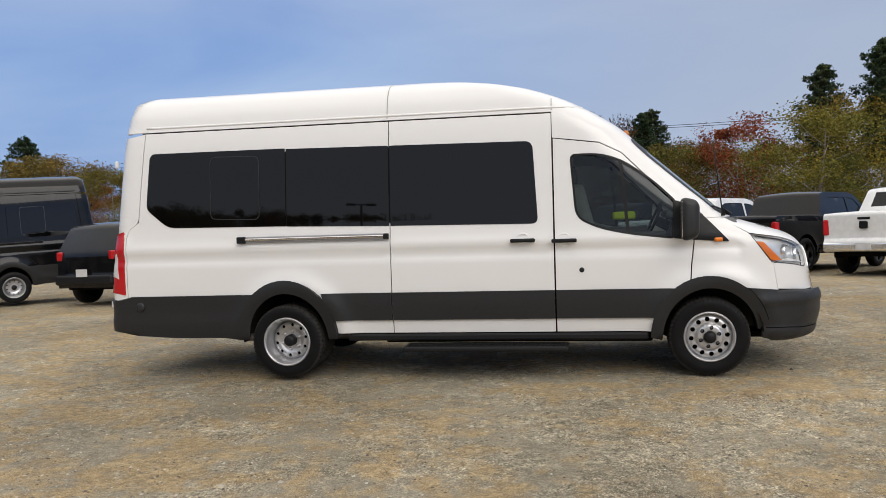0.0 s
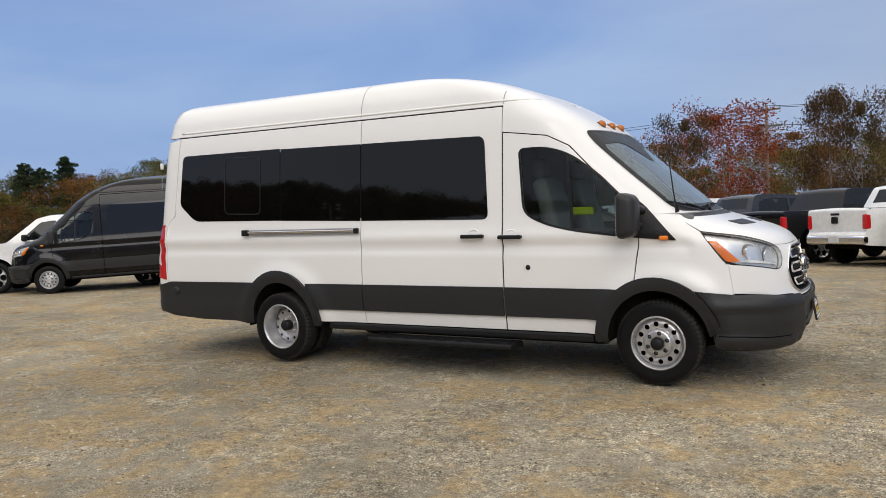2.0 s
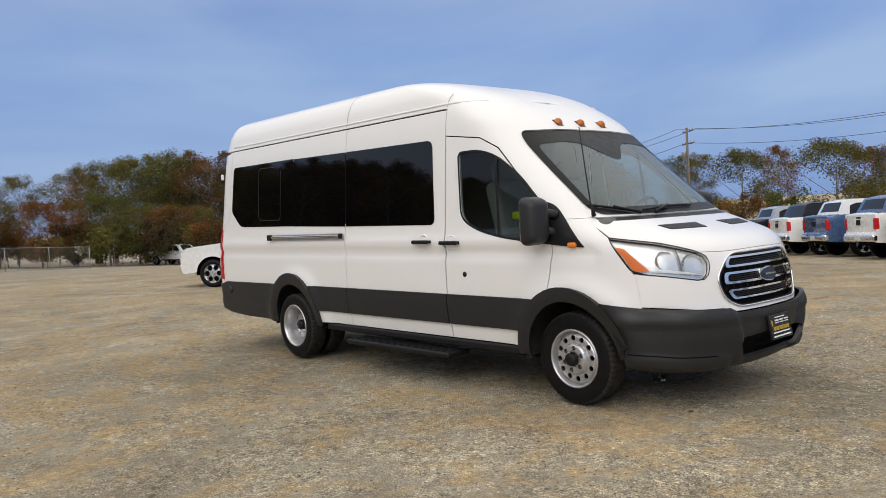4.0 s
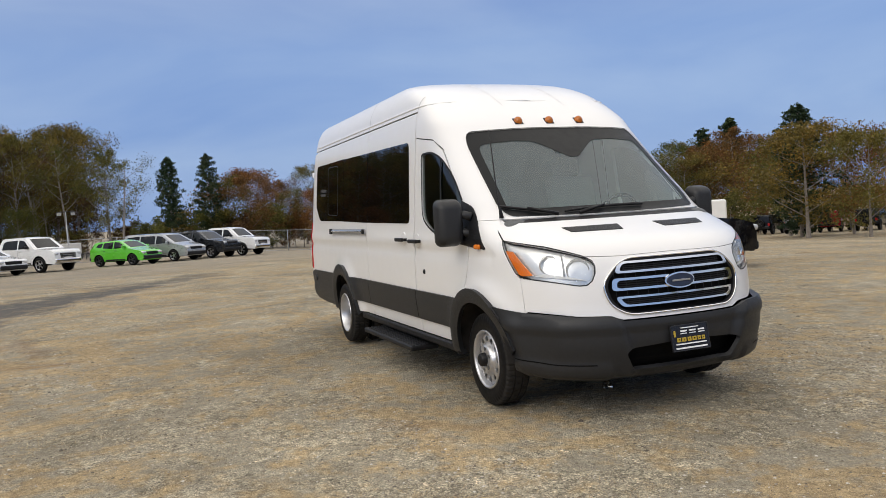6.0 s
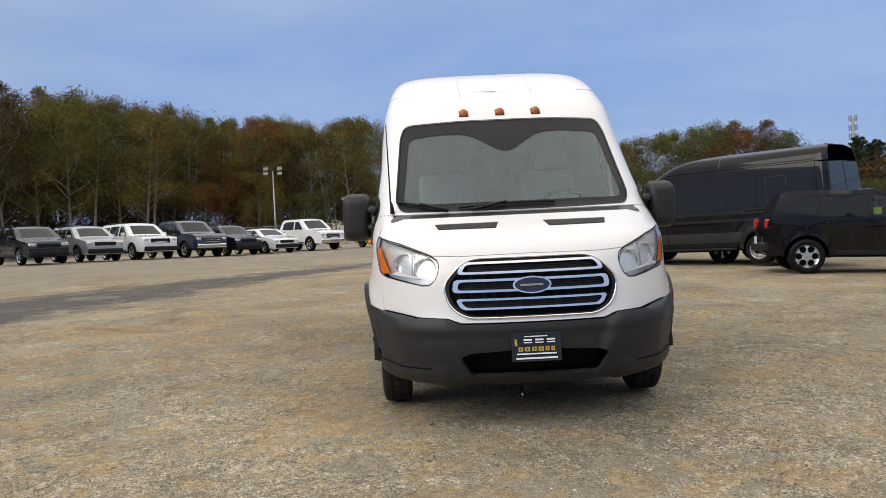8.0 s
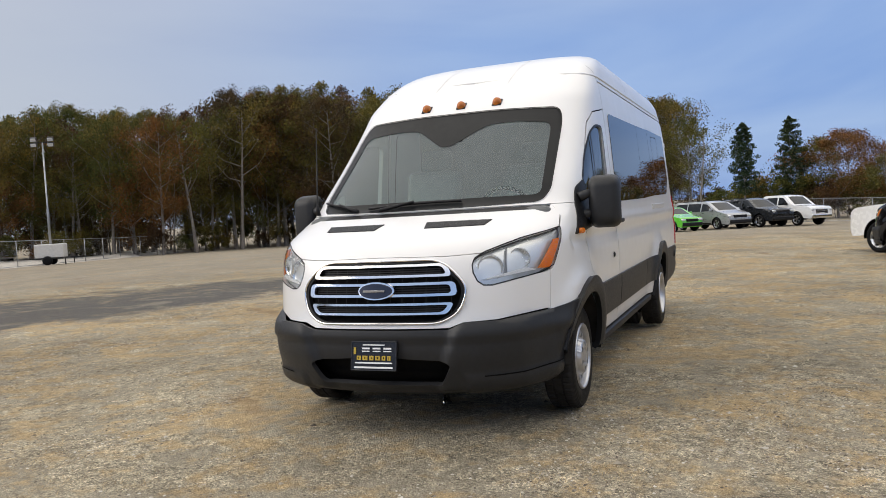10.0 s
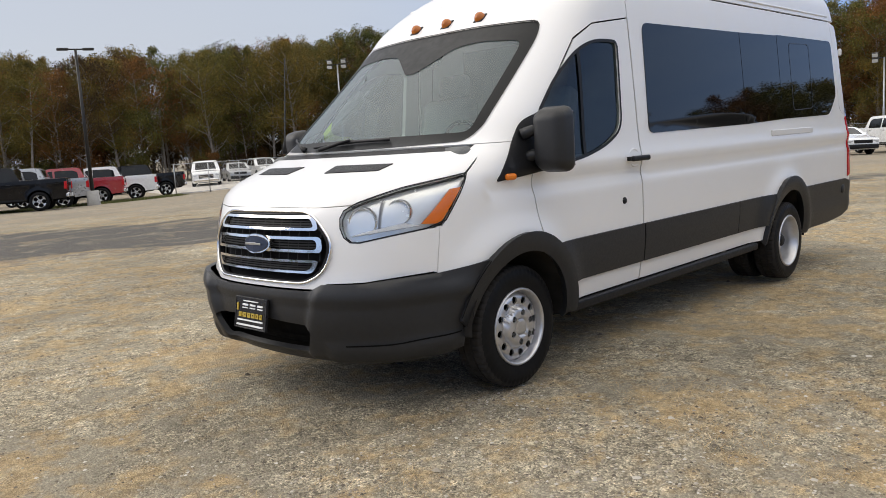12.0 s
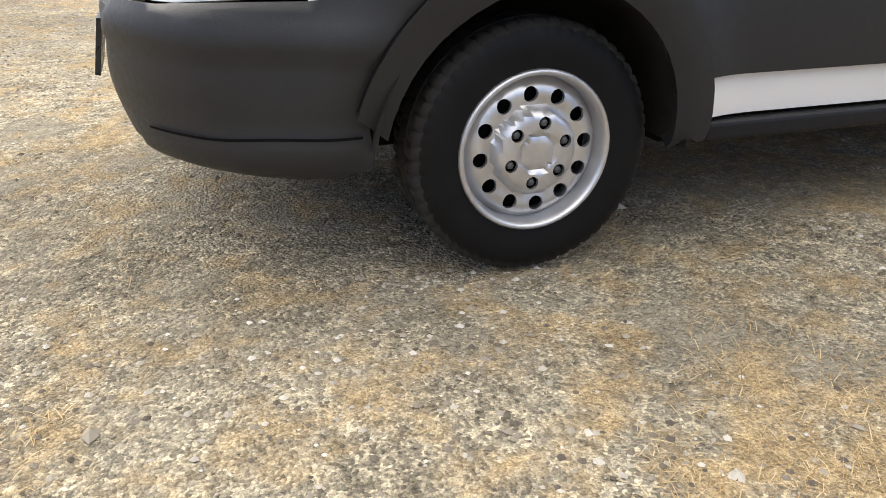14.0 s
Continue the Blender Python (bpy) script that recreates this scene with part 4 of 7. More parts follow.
            if k == 2:
                vent = rounded([(-4.02, 2.04), (-4.50, 2.05), (-4.50, 1.47), (-4.02, 1.455)], 0.06)
                vl = side_run(vent, s, 0.04)
                ribbon("vent_outline", vl + vl[:1], 0.008, plain("vent_line", (0.02, 0.02, 0.022), 0.35), wpane, 0.0065)
        # gaps between panels: dark channels behind the joints
        for line in ([(-1.329, 2.30), (-1.329, 0.392)], seam_r + [(-0.166, 1.14), (-0.19, 0.95), (-0.201, 0.80)], [(-5.16, 2.30), (-5.236, 1.46), (-5.34, 1.385), (-5.365, 1.30), (-5.365, 0.76)], [(-1.33, 2.305), (-5.2, 2.305)]) + (([(-2.786, 2.30), (-2.786, 0.392)],) if s == R else ()):
            ribbon("door_gap", side_run(line, s, 0.04, False), 0.03, SHADOW_BLACK, van, -0.013)
        # rail of the sliding door
        if s == R:
            rail = new("door_rail")
            rail.parent = van
            tagged(rail, "bright metal sliding door rail")
            part("track", boxes([((-3.50, s * 1.046, 1.268), (1.42, 0.016, 0.058))], 0.005), plain("track_grey", (0.35, 0.35, 0.36), 0.35, 0.5), rail)
            part("rail_bar", boxes([((-3.49, s * 1.060, 1.272), (1.38, 0.018, 0.022))], 0.006), CHROME, rail)
            part("rail_end", boxes([((-4.185, s * 1.056, 1.268), (0.085, 0.035, 0.062))], 0.008), BLACK, rail)
            part("rail_stop", boxes([((-2.815, s * 1.056, 1.270), (0.05, 0.03, 0.05))], 0.008), BLACK, rail)
        else:
            part("side_emboss", boxes([((-3.95, s * 1.024, 1.272), (0.95, 0.014, 0.05))], 0.006, 3), WHITE, van)
        # cladding strips between the arches
        z0, z1 = 0.515, 0.762
        spans = ([(-0.42, z0), (-0.32, z1), (-1.322, z1), (-1.322, z0)], [(-1.336, z0), (-1.336, z1), (-2.782, z1), (-2.782, z0)], [(-2.79, z0), (-2.79, z1), (-3.44, z1), (-3.34, z0)])
        for sp in spans:
            panel("cladding", side_run(sp, s, 0.04), [], CLADDING, van, 0.05, lambda p: 0.016 + 0.006 * (p[:, 2] < 0.70), 0.02, "dark grey plastic side cladding")
        # arch flares
        f_loop = earc(fx, 0.345, 0.485, 0.518, 14, 178, 24) + earc(fx, 0.345, 0.395, 0.425, 182, 8, 24)
        panel("front_arch", side_run(f_loop, s, 0.02), [], CLADDING, van, 0.03, lambda p: 0.030 - 0.05 * np.clip(0.45 - np.hypot(p[:, 0] - fx, p[:, 2] - 0.345), 0, 1), 0.04, "dark grey wheel arch flare")
        r_loop = earc(rx, 0.345, 0.480, 0.540, 2, 178, 24) + earc(rx, 0.345, 0.385, 0.435, 178, 1, 24)
        panel("rear_arch", side_run(r_loop, s, 0.02), [], CLADDING, van, 0.03, 0.034, 0.05, "dark grey wheel arch flare")
        # rear bumper wrap
        rb = side_run([(-4.20, 0.60), (-4.06, 0.762), (-5.3, 0.757)], s, 0.04, False) + [(s * q_end(0.757, k), 0.757) for k in (0.0, 0.3, 0.6, 0.98)] + [(s * q_end(0.40, k), 0.40) for k in (0.98, 0.6, 0.3, 0.0)] + side_run([(-5.3, 0.385), (-4.9, 0.36), (-4.19, 0.36), (-4.19, 0.5)], s, 0.04, False)
        panel("rear_bumper", rb, [], CLADDING, van, 0.05, lambda p: 0.014 + 0.010 * (p[:, 2] < 0.565), 0.03, "dark grey plastic rear bumper")
        sc = skin(s * q_of_x(-5.24, 0.66), 0.66, 0.016)
        o = part("bumper_cap", revolve("bumper_cap", [(0, -0.012), (0.035, -0.012), (0.045, -0.004), (0.046, 0.01)], CLADDING, 20), None, van)
        o.matrix_local = Matrix.Translation(sc) @ (pose(0, 0, 0, 0, 0, 180) if s > 0 else Matrix.Identity(4))
        # tail lamp
        tl = new("tail_lamp")
        tl.parent = van
        zt = np.linspace(0.775, 1.375, 14)
        lens = [(s * q_of_x(-5.385, z), z) for z in zt] + [(s * q_end(z, 0.12), z) for z in zt[::-1]]
        panel("red_lens", lens, [], RED_LENS, tl, 0.04, 0.010, 0.02, "red tail lamp lens")
        zc = np.linspace(0.93, 1.17, 8)
        panel("clear_lens", [(s * q_of_x(-5.44 - (z - 0.93) * 0.1, z), z) for z in zc] + [(s * q_end(z, 0.10), z) for z in zc[::-1]], [], plain("clear_lens", (0.6, 0.58, 0.58), 0.2), tl, 0.04, 0.014, 0.01, "clear reversing lens")
        for z in (2.02, 0.68):
            part("rear_hinge", boxes([((-5.47 - (2.02 - z) * 0.08, s * 0.93, z), (0.035, 0.035, 0.07))], 0.015, 3), WHITE, van)
        drip = [tuple(skin(s * q_of_x(x, 2.352), 2.352, -0.004)) for x in np.linspace(-0.98, -5.15, 50)]
        part("drip_moulding", tube_mesh("drip_moulding", drip, 0.013, WHITE, 8), None, van, "white moulding along the roof edge")
        # sill
        part("sill", boxes([((-1.88, s * 0.985, 0.352), (2.66, 0.05, 0.06))], 0.015, 3), BLACK, van, "black sill strip")
        # wheel wells
        for (wx, wz), rr, deep in ((a1, 0.435, 0.42), (a2, 0.44, 0.62)):
            prof = arc(wx, wz, rr, 4, 184, 20)
            v = [(x, s * 1.02, z) for x, z in prof] + [(x, s * (1.02 - deep), z) for x, z in prof]
            n = len(prof)
            f = [(i, i + 1, n + i + 1, n + i) for i in range(n - 1)] + [tuple(range(n, 2 * n))]
            part("wheel_well", mesh_of("wheel_well", v, f, LINER, False), None, van)
        front_wheel(van, (fx, 0.890 if s > 0 else -0.885, 0.337), s)
        rear_wheel(van, (rx - 0.01, s * 0.945, 0.322), s)
        headlamp(van, s)
    # running board
    part("running_board", boxes([((-1.95, -1.02, 0.265), (1.45, 0.26, 0.045))], 0.015, 3), BLACK, van, "black running board")
    part("running_board_tread", boxes([((-1.95, -1.04 + k * 0.035, 0.290), (1.38, 0.012, 0.006)) for k in range(-2, 4)]), BLACK, van)
    # underbody
    under = boxes([((-2.3, 0, 0.40), (5.4, 1.1, 0.16)), ((-1.7, 0, 0.33), (2.4, 1.7, 0.10)), ((-4.9, 0, 0.42), (1.1, 1.7, 0.12)), ((0.45, 0, 0.30), (0.6, 1.2, 0.06)), ((-3.75, 0, 0.345), (0.14, 1.5, 0.14)), ((0.0, 0, 0.33), (0.12, 1.5, 0.1))], 0.02)
    part("underbody", under, SHADOW_BLACK, van)
    part("exhaust", tube_mesh("exhaust", [(-1.0, -0.35, 0.28), (-3.2, -0.35, 0.27), (-4.0, -0.60, 0.32), (-4.25, -0.88, 0.34)], 0.035, plain("exhaust_steel", (0.2, 0.19, 0.18), 0.5, 0.8), 10), None, van)
    # cabin
    trim = plain("cabin_grey", (0.24, 0.25, 0.245), 0.7, 0, 0.1, 150)
    dark_trim = plain("cabin_dark", (0.10, 0.105, 0.105), 0.6, 0, 0.15, 150)
    cab = new("cabin")
    cab.parent = van
    part("cabin_floor", boxes([((-1.6, 0, 0.62), (2.1, 1.9, 0.04))]), dark_trim, cab)
    bmd = boxes([((0.02, 0, 1.17), (0.42, 1.78, 0.34))], 0.07, 4)
    part("dashboard", bmd, dark_trim, cab, "dark grey dashboard")
    part("instrument_hood", boxes([((-0.17, 0.42, 1.36), (0.20, 0.38, 0.08), (0, 8, 0))], 0.03, 3), dark_trim, cab)
    # added panel behind the seats; its pale grey stands in for the daylit cabin
    part("bulkhead", boxes([((-1.75, 0, 1.36), (0.04, 1.66, 1.46))]), plain("cabin_backing_grey", (0.26, 0.27, 0.265), 0.8), cab)
    part("headlining", boxes([((-1.30, 0, 2.18), (0.9, 1.6, 0.02)), ]), trim, cab)
    wheel = [(-0.36 + 0.085 * math.cos(a) * 0.9, 0.42 + 0.19 * math.sin(a), 1.31 + 0.17 * math.cos(a)) for a in np.linspace(0, 2 * math.pi, 33)]
    part("steering_wheel", tube_mesh("steering_wheel", wheel, 0.015, BLACK, 8), None, cab, "black steering wheel")
    part("steering_column", boxes([((-0.28, 0.42, 1.28), (0.16, 0.10, 0.10), (0, 30, 0))], 0.02), BLACK, cab)
    seat(cab, -0.78, 0.44, trim)
    seat(cab, -0.78, -0.44, trim)
    for s in (R, L):
        part("door_trim", boxes([((-0.85, s * 0.95, 1.02), (0.95, 0.05, 0.45))], 0.02), dark_trim, cab)
    part("document_roll", boxes([((-0.72, -0.72, 1.385), (0.20, 0.05, 0.07))], 0.02, 3), plain("fluorescent_yellow", (0.62, 0.80, 0.02), 0.6), cab, "fluorescent yellow tag")
    # roof lamps
    for yy in (-0.288, 0.0, 0.288):
        p = skin(q_of_y(yy, 2.135), 2.135, 0.0)
        lamp = new("marker_lamp")
        lamp.parent = van
        lamp.matrix_local = Matrix.Translation(p) @ pose(0, 0, 0, 0, 41, 0)
        bm = bmesh.new()
        bmesh.ops.create_uvsphere(bm, u_segments=16, v_segments=10, radius=1, matrix=Matrix.Diagonal((0.040, 0.036, 0.040, 1)) @ Matrix.Identity(4))
        for f in bm.faces:
            f.smooth = True
        part("lens", bm, plain("roof_lamp_amber", (0.42, 0.12, 0.012), 0.25), lamp, "amber roof marker lens")
        part("base", boxes([((0.0, 0, 0.0), (0.082, 0.074, 0.010))], 0.004), BLACK, lamp)
    # aerial
    part("aerial", tube_mesh("aerial", [(0.10, -0.862, 1.36), (0.095, -0.868, 1.42), (0.085, -0.875, 1.45), (0.02, -0.885, 2.0)], [0.018, 0.011, 0.006, 0.0035], BLACK, 8), None, van, "thin black aerial")
    # wipers
    for blade, arm in ((((0.19, -0.83), (0.30, -0.50)), (0.31, -0.47)), (((0.28, -0.40), (0.19, 0.28)), (0.30, -0.30))):
        wip = new("wiper")
        wip.parent = van
        pts = []
        for t in np.linspace(0, 1, 9):
            yy = blade[0][1] + (blade[1][1] - blade[0][1]) * t
            zz = (1.435 - 0.065 * t) if blade[0][1] < -0.5 else (1.372 + 0.022 * math.sin(math.pi * t * 0.7))
            pts.append(tuple(skin(q_of_y(yy, zz), zz, 0.014)))
        part("blade", tube_mesh("blade", pts, 0.009, BLACK, 6), None, wip)
        p0 = skin(q_of_y(arm[1], 1.35), 1.35, 0.02)
        part("arm", tube_mesh("arm", [tuple(p0), tuple(np.array(pts[4]) + (0.01, 0, 0.012))], [0.014, 0.008], BLACK, 6), None, wip)
    return van


van = build_van()

# ---- gravel lot ----
def gravel_material():
    n = Nodes("gravel")
    pos = n.coord.outputs["Object"]
    big = n.noise(0.35, 5, 0.6, distortion=0.6)
    mid = n.noise(1.6, 6, 0.62, distortion=0.3)
    fine = n.noise(28, 5, 0.65)
    warp = n.add("ShaderNodeTexNoise", Scale=40.0, Detail=3.0, Roughness=0.6)
    n.link(pos, warp.inputs["Vector"])
    shift = n.add("ShaderNodeVectorMath")
    shift.operation = "MULTIPLY_ADD"
    shift.inputs[1].default_value = (0.012, 0.012, 0.012)
    n.link(warp.outputs["Color"], shift.inputs[0])
    n.link(pos, shift.inputs[2])
    stones = n.add("ShaderNodeTexVoronoi", Scale=105.0, Randomness=1.0)
    n.link(shift.outputs[0], stones.inputs["Vector"])
    stones2 = n.add("ShaderNodeTexVoronoi", Scale=52.0, Randomness=1.0)
    n.link(shift.outputs[0], stones2.inputs["Vector"])
    base = n.ramp(mid, [(0.28, (0.195, 0.174, 0.130)), (0.48, (0.265, 0.239, 0.182)), (0.70, (0.345, 0.315, 0.246))])
    shade = n.ramp(stones.outputs["Color"], [(0.1, (0.22, 0.21, 0.20)), (0.5, (0.95, 0.92, 0.88)), (0.9, (2.3, 2.25, 2.15))])
    col = n.mix(0.62, base, shade, "MULTIPLY")
    clump = n.ramp(n.noise(17, 9, 0.82, distortion=0.3), [(0.38, (0.36, 0.35, 0.34)), (0.5, (1.0, 1.0, 1.0)), (0.62, (1.9, 1.86, 1.78))])
    col = n.mix(0.64, col, clump, "MULTIPLY")
    grit = n.ramp(n.noise(150, 8, 0.75), [(0.36, (0.30, 0.29, 0.28)), (0.5, (1.0, 1.0, 1.0)), (0.64, (1.8, 1.76, 1.7))])
    col = n.mix(0.66, col, grit, "MULTIPLY")
    blotch = n.ramp(n.noise(5.5, 6, 0.7, distortion=0.5), [(0.32, (0.62, 0.61, 0.60)), (0.52, (1.0, 1.0, 1.0)), (0.70, (1.25, 1.23, 1.2))])
    col = n.mix(0.8, col, blotch, "MULTIPLY")
    # hard-rolled, smoother earth between the gravelly stretches
    packed = n.range(n.mix(0.3, n.noise(0.75, 6, 0.66, distortion=1.5), n.noise(4, 5)), 0.46, 0.56, 0.0, 0.62)
    earthy = n.mix(n.range(n.noise(60, 7, 0.7), 0.3, 0.7, 0.0, 1.0), (0.185, 0.164, 0.122), (0.320, 0.290, 0.226))
    col = n.mix(packed, col, earthy)
    pick = n.range(stones2.outputs["Distance"], 0.0, 0.25, 1.0, 0.0)
    lightstone = n.ramp(stones2.outputs["Color"], [(0.0, (0.15, 0.13, 0.11)), (0.55, (0.27, 0.24, 0.20)), (1.0, (0.46, 0.43, 0.38))])
    rare = n.range(n.noise(3, 5), 0.42, 0.60, 0.0, 0.85)
    gate = n.tree.nodes.new("ShaderNodeMath")
    gate.operation = "MULTIPLY"
    n.link(pick, gate.inputs[0])
    n.link(rare, gate.inputs[1])
    col = n.mix(gate.outputs[0], col, lightstone)
    # straw-coloured patches of dead grass and reddish earth
    straw = n.range(n.mix(0.45, n.noise(0.62, 6, 0.68, distortion=1.2), n.noise(5, 4)), 0.474, 0.565, 0.0, 0.74)
    thread = n.ramp(n.noise(70, 6, 0.7, distortion=2.5), [(0.33, (0.19, 0.130, 0.064)), (0.55, (0.39, 0.285, 0.150)), (0.75, (0.58, 0.465, 0.285))])
    col = n.mix(straw, col, n.mix(0.55, n.mix(0.5, thread, clump, "MULTIPLY"), grit, "MULTIPLY"))
    earth = n.range(n.noise(0.5, 4, 0.6, distortion=0.8), 0.62, 0.74, 0.0, 0.65)
    col = n.mix(earth, col, (0.155, 0.088, 0.045))
    damp = n.range(big, 0.36, 0.62, 0.90, 1.28)
    col = n.mix(1.0, col, damp, "MULTIPLY")
    # the worn asphalt lane that crosses the lot
    sep = n.add("ShaderNodeSeparateXYZ")
    n.link(pos, sep.inputs[0])

    def line(ax, ay, c, wob):
        m1 = n.add("ShaderNodeMath")
        m1.operation = "MULTIPLY_ADD"
        m1.inputs[1].default_value, m1.inputs[2].default_value = ax, c
        n.link(sep.outputs["X"], m1.inputs[0])
        m2 = n.add("ShaderNodeMath")
        m2.operation = "MULTIPLY_ADD"
        m2.inputs[1].default_value = ay
        n.link(sep.outputs["Y"], m2.inputs[0])
        n.link(m1.outputs[0], m2.inputs[2])
        m3 = n.add("ShaderNodeMath")
        m3.operation = "ADD"
        n.link(m2.outputs[0], m3.inputs[0])
        n.link(n.range(n.noise(0.8, 6, 0.65), 0.25, 0.75, -wob, wob), m3.inputs[1])
        return m3.outputs[0]

    near_edge = n.range(line(-0.35, -0.937, -8.6, 1.3), 0.0, 0.9, 0.0, 1.0)
    far_edge = n.range(line(-0.60, -0.80, -14.2, 1.6), 0.0, 1.6, 1.0, 0.0)
    lane = n.tree.nodes.new("ShaderNodeMath")
    lane.operation = "MULTIPLY"
    n.link(near_edge, lane.inputs[0])
    n.link(far_edge, lane.inputs[1])
    tar = n.mix(n.range(stones.outputs["Distance"], 0.1, 0.6, 0.0, 1.0), (0.048, 0.046, 0.044), (0.120, 0.114, 0.108))
    tar = n.mix(n.range(n.noise(1.1, 6, 0.7, distortion=1), 0.50, 0.66, 0.0, 0.55), tar, col)
    col = n.mix(n.range(lane.outputs[0], 0, 1, 0, 0.95), col, tar)
    # pale dry road beyond the lane
    pale = n.range(line(-0.60, -0.80, -15.0, 2.0), 0.0, 6.0, 0.0, 0.55)
    col = n.mix(pale, col, n.mix(fine, (0.20, 0.178, 0.145), (0.33, 0.30, 0.255)))
    n.set(Base_Color=col, Roughness=0.95, Specular_IOR_Level=0.2)
    h = n.mix(0.5, n.range(stones.outputs["Distance"], 0.0, 0.7, 1.0, 0.0), n.range(stones2.outputs["Distance"], 0.0, 0.6, 1.0, 0.0))
    h = n.mix(0.4, h, fine)
    n.bump(h, 1.0, 0.022)
    return n.mat


def spread(lo, hi, fine, far):
    """Grid lines: fine between lo and hi, widening out to far."""
    mid = list(np.arange(lo, hi + fine / 2, fine))
    step, out = fine, hi
    right = []
    while out < far:
        step *= 1.13
        out += step
        right.append(out)
    step, out, left = fine, lo, []
    while out > -far:
        step *= 1.13
        out -= step
        left.append(out)
    return np.array(left[::-1] + mid + right)


def near_height(x, y):
    """Small humps and ruts of the gravel near the van."""
    w = math.exp(-((x + 1.5) ** 2 + y**2) / 260)
    p = Vector((x, y, 0))
    return w * (0.020 * noise.noise(p * 0.8) + 0.010 * noise.noise(p * 2.7) + 0.004 * noise.noise(p * 9)) - 0.010 * w


def full_height(x, y):
    return float(ground_z(x, y)) + near_height(x, y)


def build_ground():
    xs, ys = spread(-7, 5, 0.11, 3000), spread(-7, 5.5, 0.11, 3000)
    verts = [(x, y, full_height(x, y)) for y in ys for x in xs]
    w = len(xs)
    faces = [(j * w + i, j * w + i + 1, (j + 1) * w + i + 1, (j + 1) * w + i) for j in range(len(ys) - 1) for i in range(w - 1)]
    return tagged(new("ground", mesh_of("ground", verts, faces, gravel_material())), "gravel lot with straw-coloured patches and worn asphalt", "ground", kind="structure")


ground = build_ground()


def pebbles(name, count, spots, size, seed, label, tones):
    """Loose stones lying on the lot, one mesh of many small irregular lumps."""
    rng = np.random.default_rng(seed)
    base = np.array([(1, 0, 0), (0.3, 0.9, 0), (-0.8, 0.5, 0), (-0.7, -0.6, 0), (0.4, -0.8, 0), (0, 0, 0.75)]) - (0, 0, 0.12)
    tris = [(0, 1, 5), (1, 2, 5), (2, 3, 5), (3, 4, 5), (4, 0, 5)]
    verts, faces = [], []
    for cx, cy, sx, sy, share in spots:
        for _ in range(int(count * share)):
            x, y = cx + rng.uniform(-sx, sx), cy + rng.uniform(-sy, sy)
            if noise.noise(Vector((x * 0.9, y * 0.9, 3))) + rng.uniform(-0.5, 0.5) < -0.05:
                continue
            s = size * (0.4 + 1.6 * rng.random() ** 3)
            a = rng.uniform(0, 6.28)
            m = base * rng.uniform(0.7, 1.3, (6, 1)) * s
            z = full_height(x, y)
            c, d = math.cos(a), math.sin(a)
            k = len(verts)
            verts += [(x + p[0] * c - p[1] * d, y + p[0] * d + p[1] * c, z + p[2] * 0.7 + s * 0.12) for p in m]
            faces += [(t[0] + k, t[1] + k, t[2] + k) for t in tris]
    n = Nodes(name + "_stone")
    geo = n.add("ShaderNodeNewGeometry")
    n.set(Base_Color=n.ramp(geo.outputs["Random Per Island"], tones), Roughness=0.9, Specular_IOR_Level=0.25)
    me = mesh_of(name, verts, faces, n.mat, False)
    return tagged(new(name, me), label, "gravel", kind="stuff")


TONES = [(0.0, (0.09, 0.075, 0.06)), (0.35, (0.19, 0.16, 0.125)), (0.62, (0.30, 0.265, 0.21)), (0.84, (0.44, 0.40, 0.34)), (1.0, (0.60, 0.57, 0.51))]
pebbles("loose_gravel", 95000, [(1.0, 2.4, 2.2, 1.5, 0.30), (-1.2, -4.2, 3.9, 2.6, 0.40), (3.2, -1.0, 2.0, 3.2, 0.30)], 0.0062, 3, "loose grey and tan gravel stones", TONES)
pebbles("scattered_stones", 3600, [(0, 0, 7, 7, 1.0)], 0.0125, 5, "scattered larger pale stones on the lot", TONES)


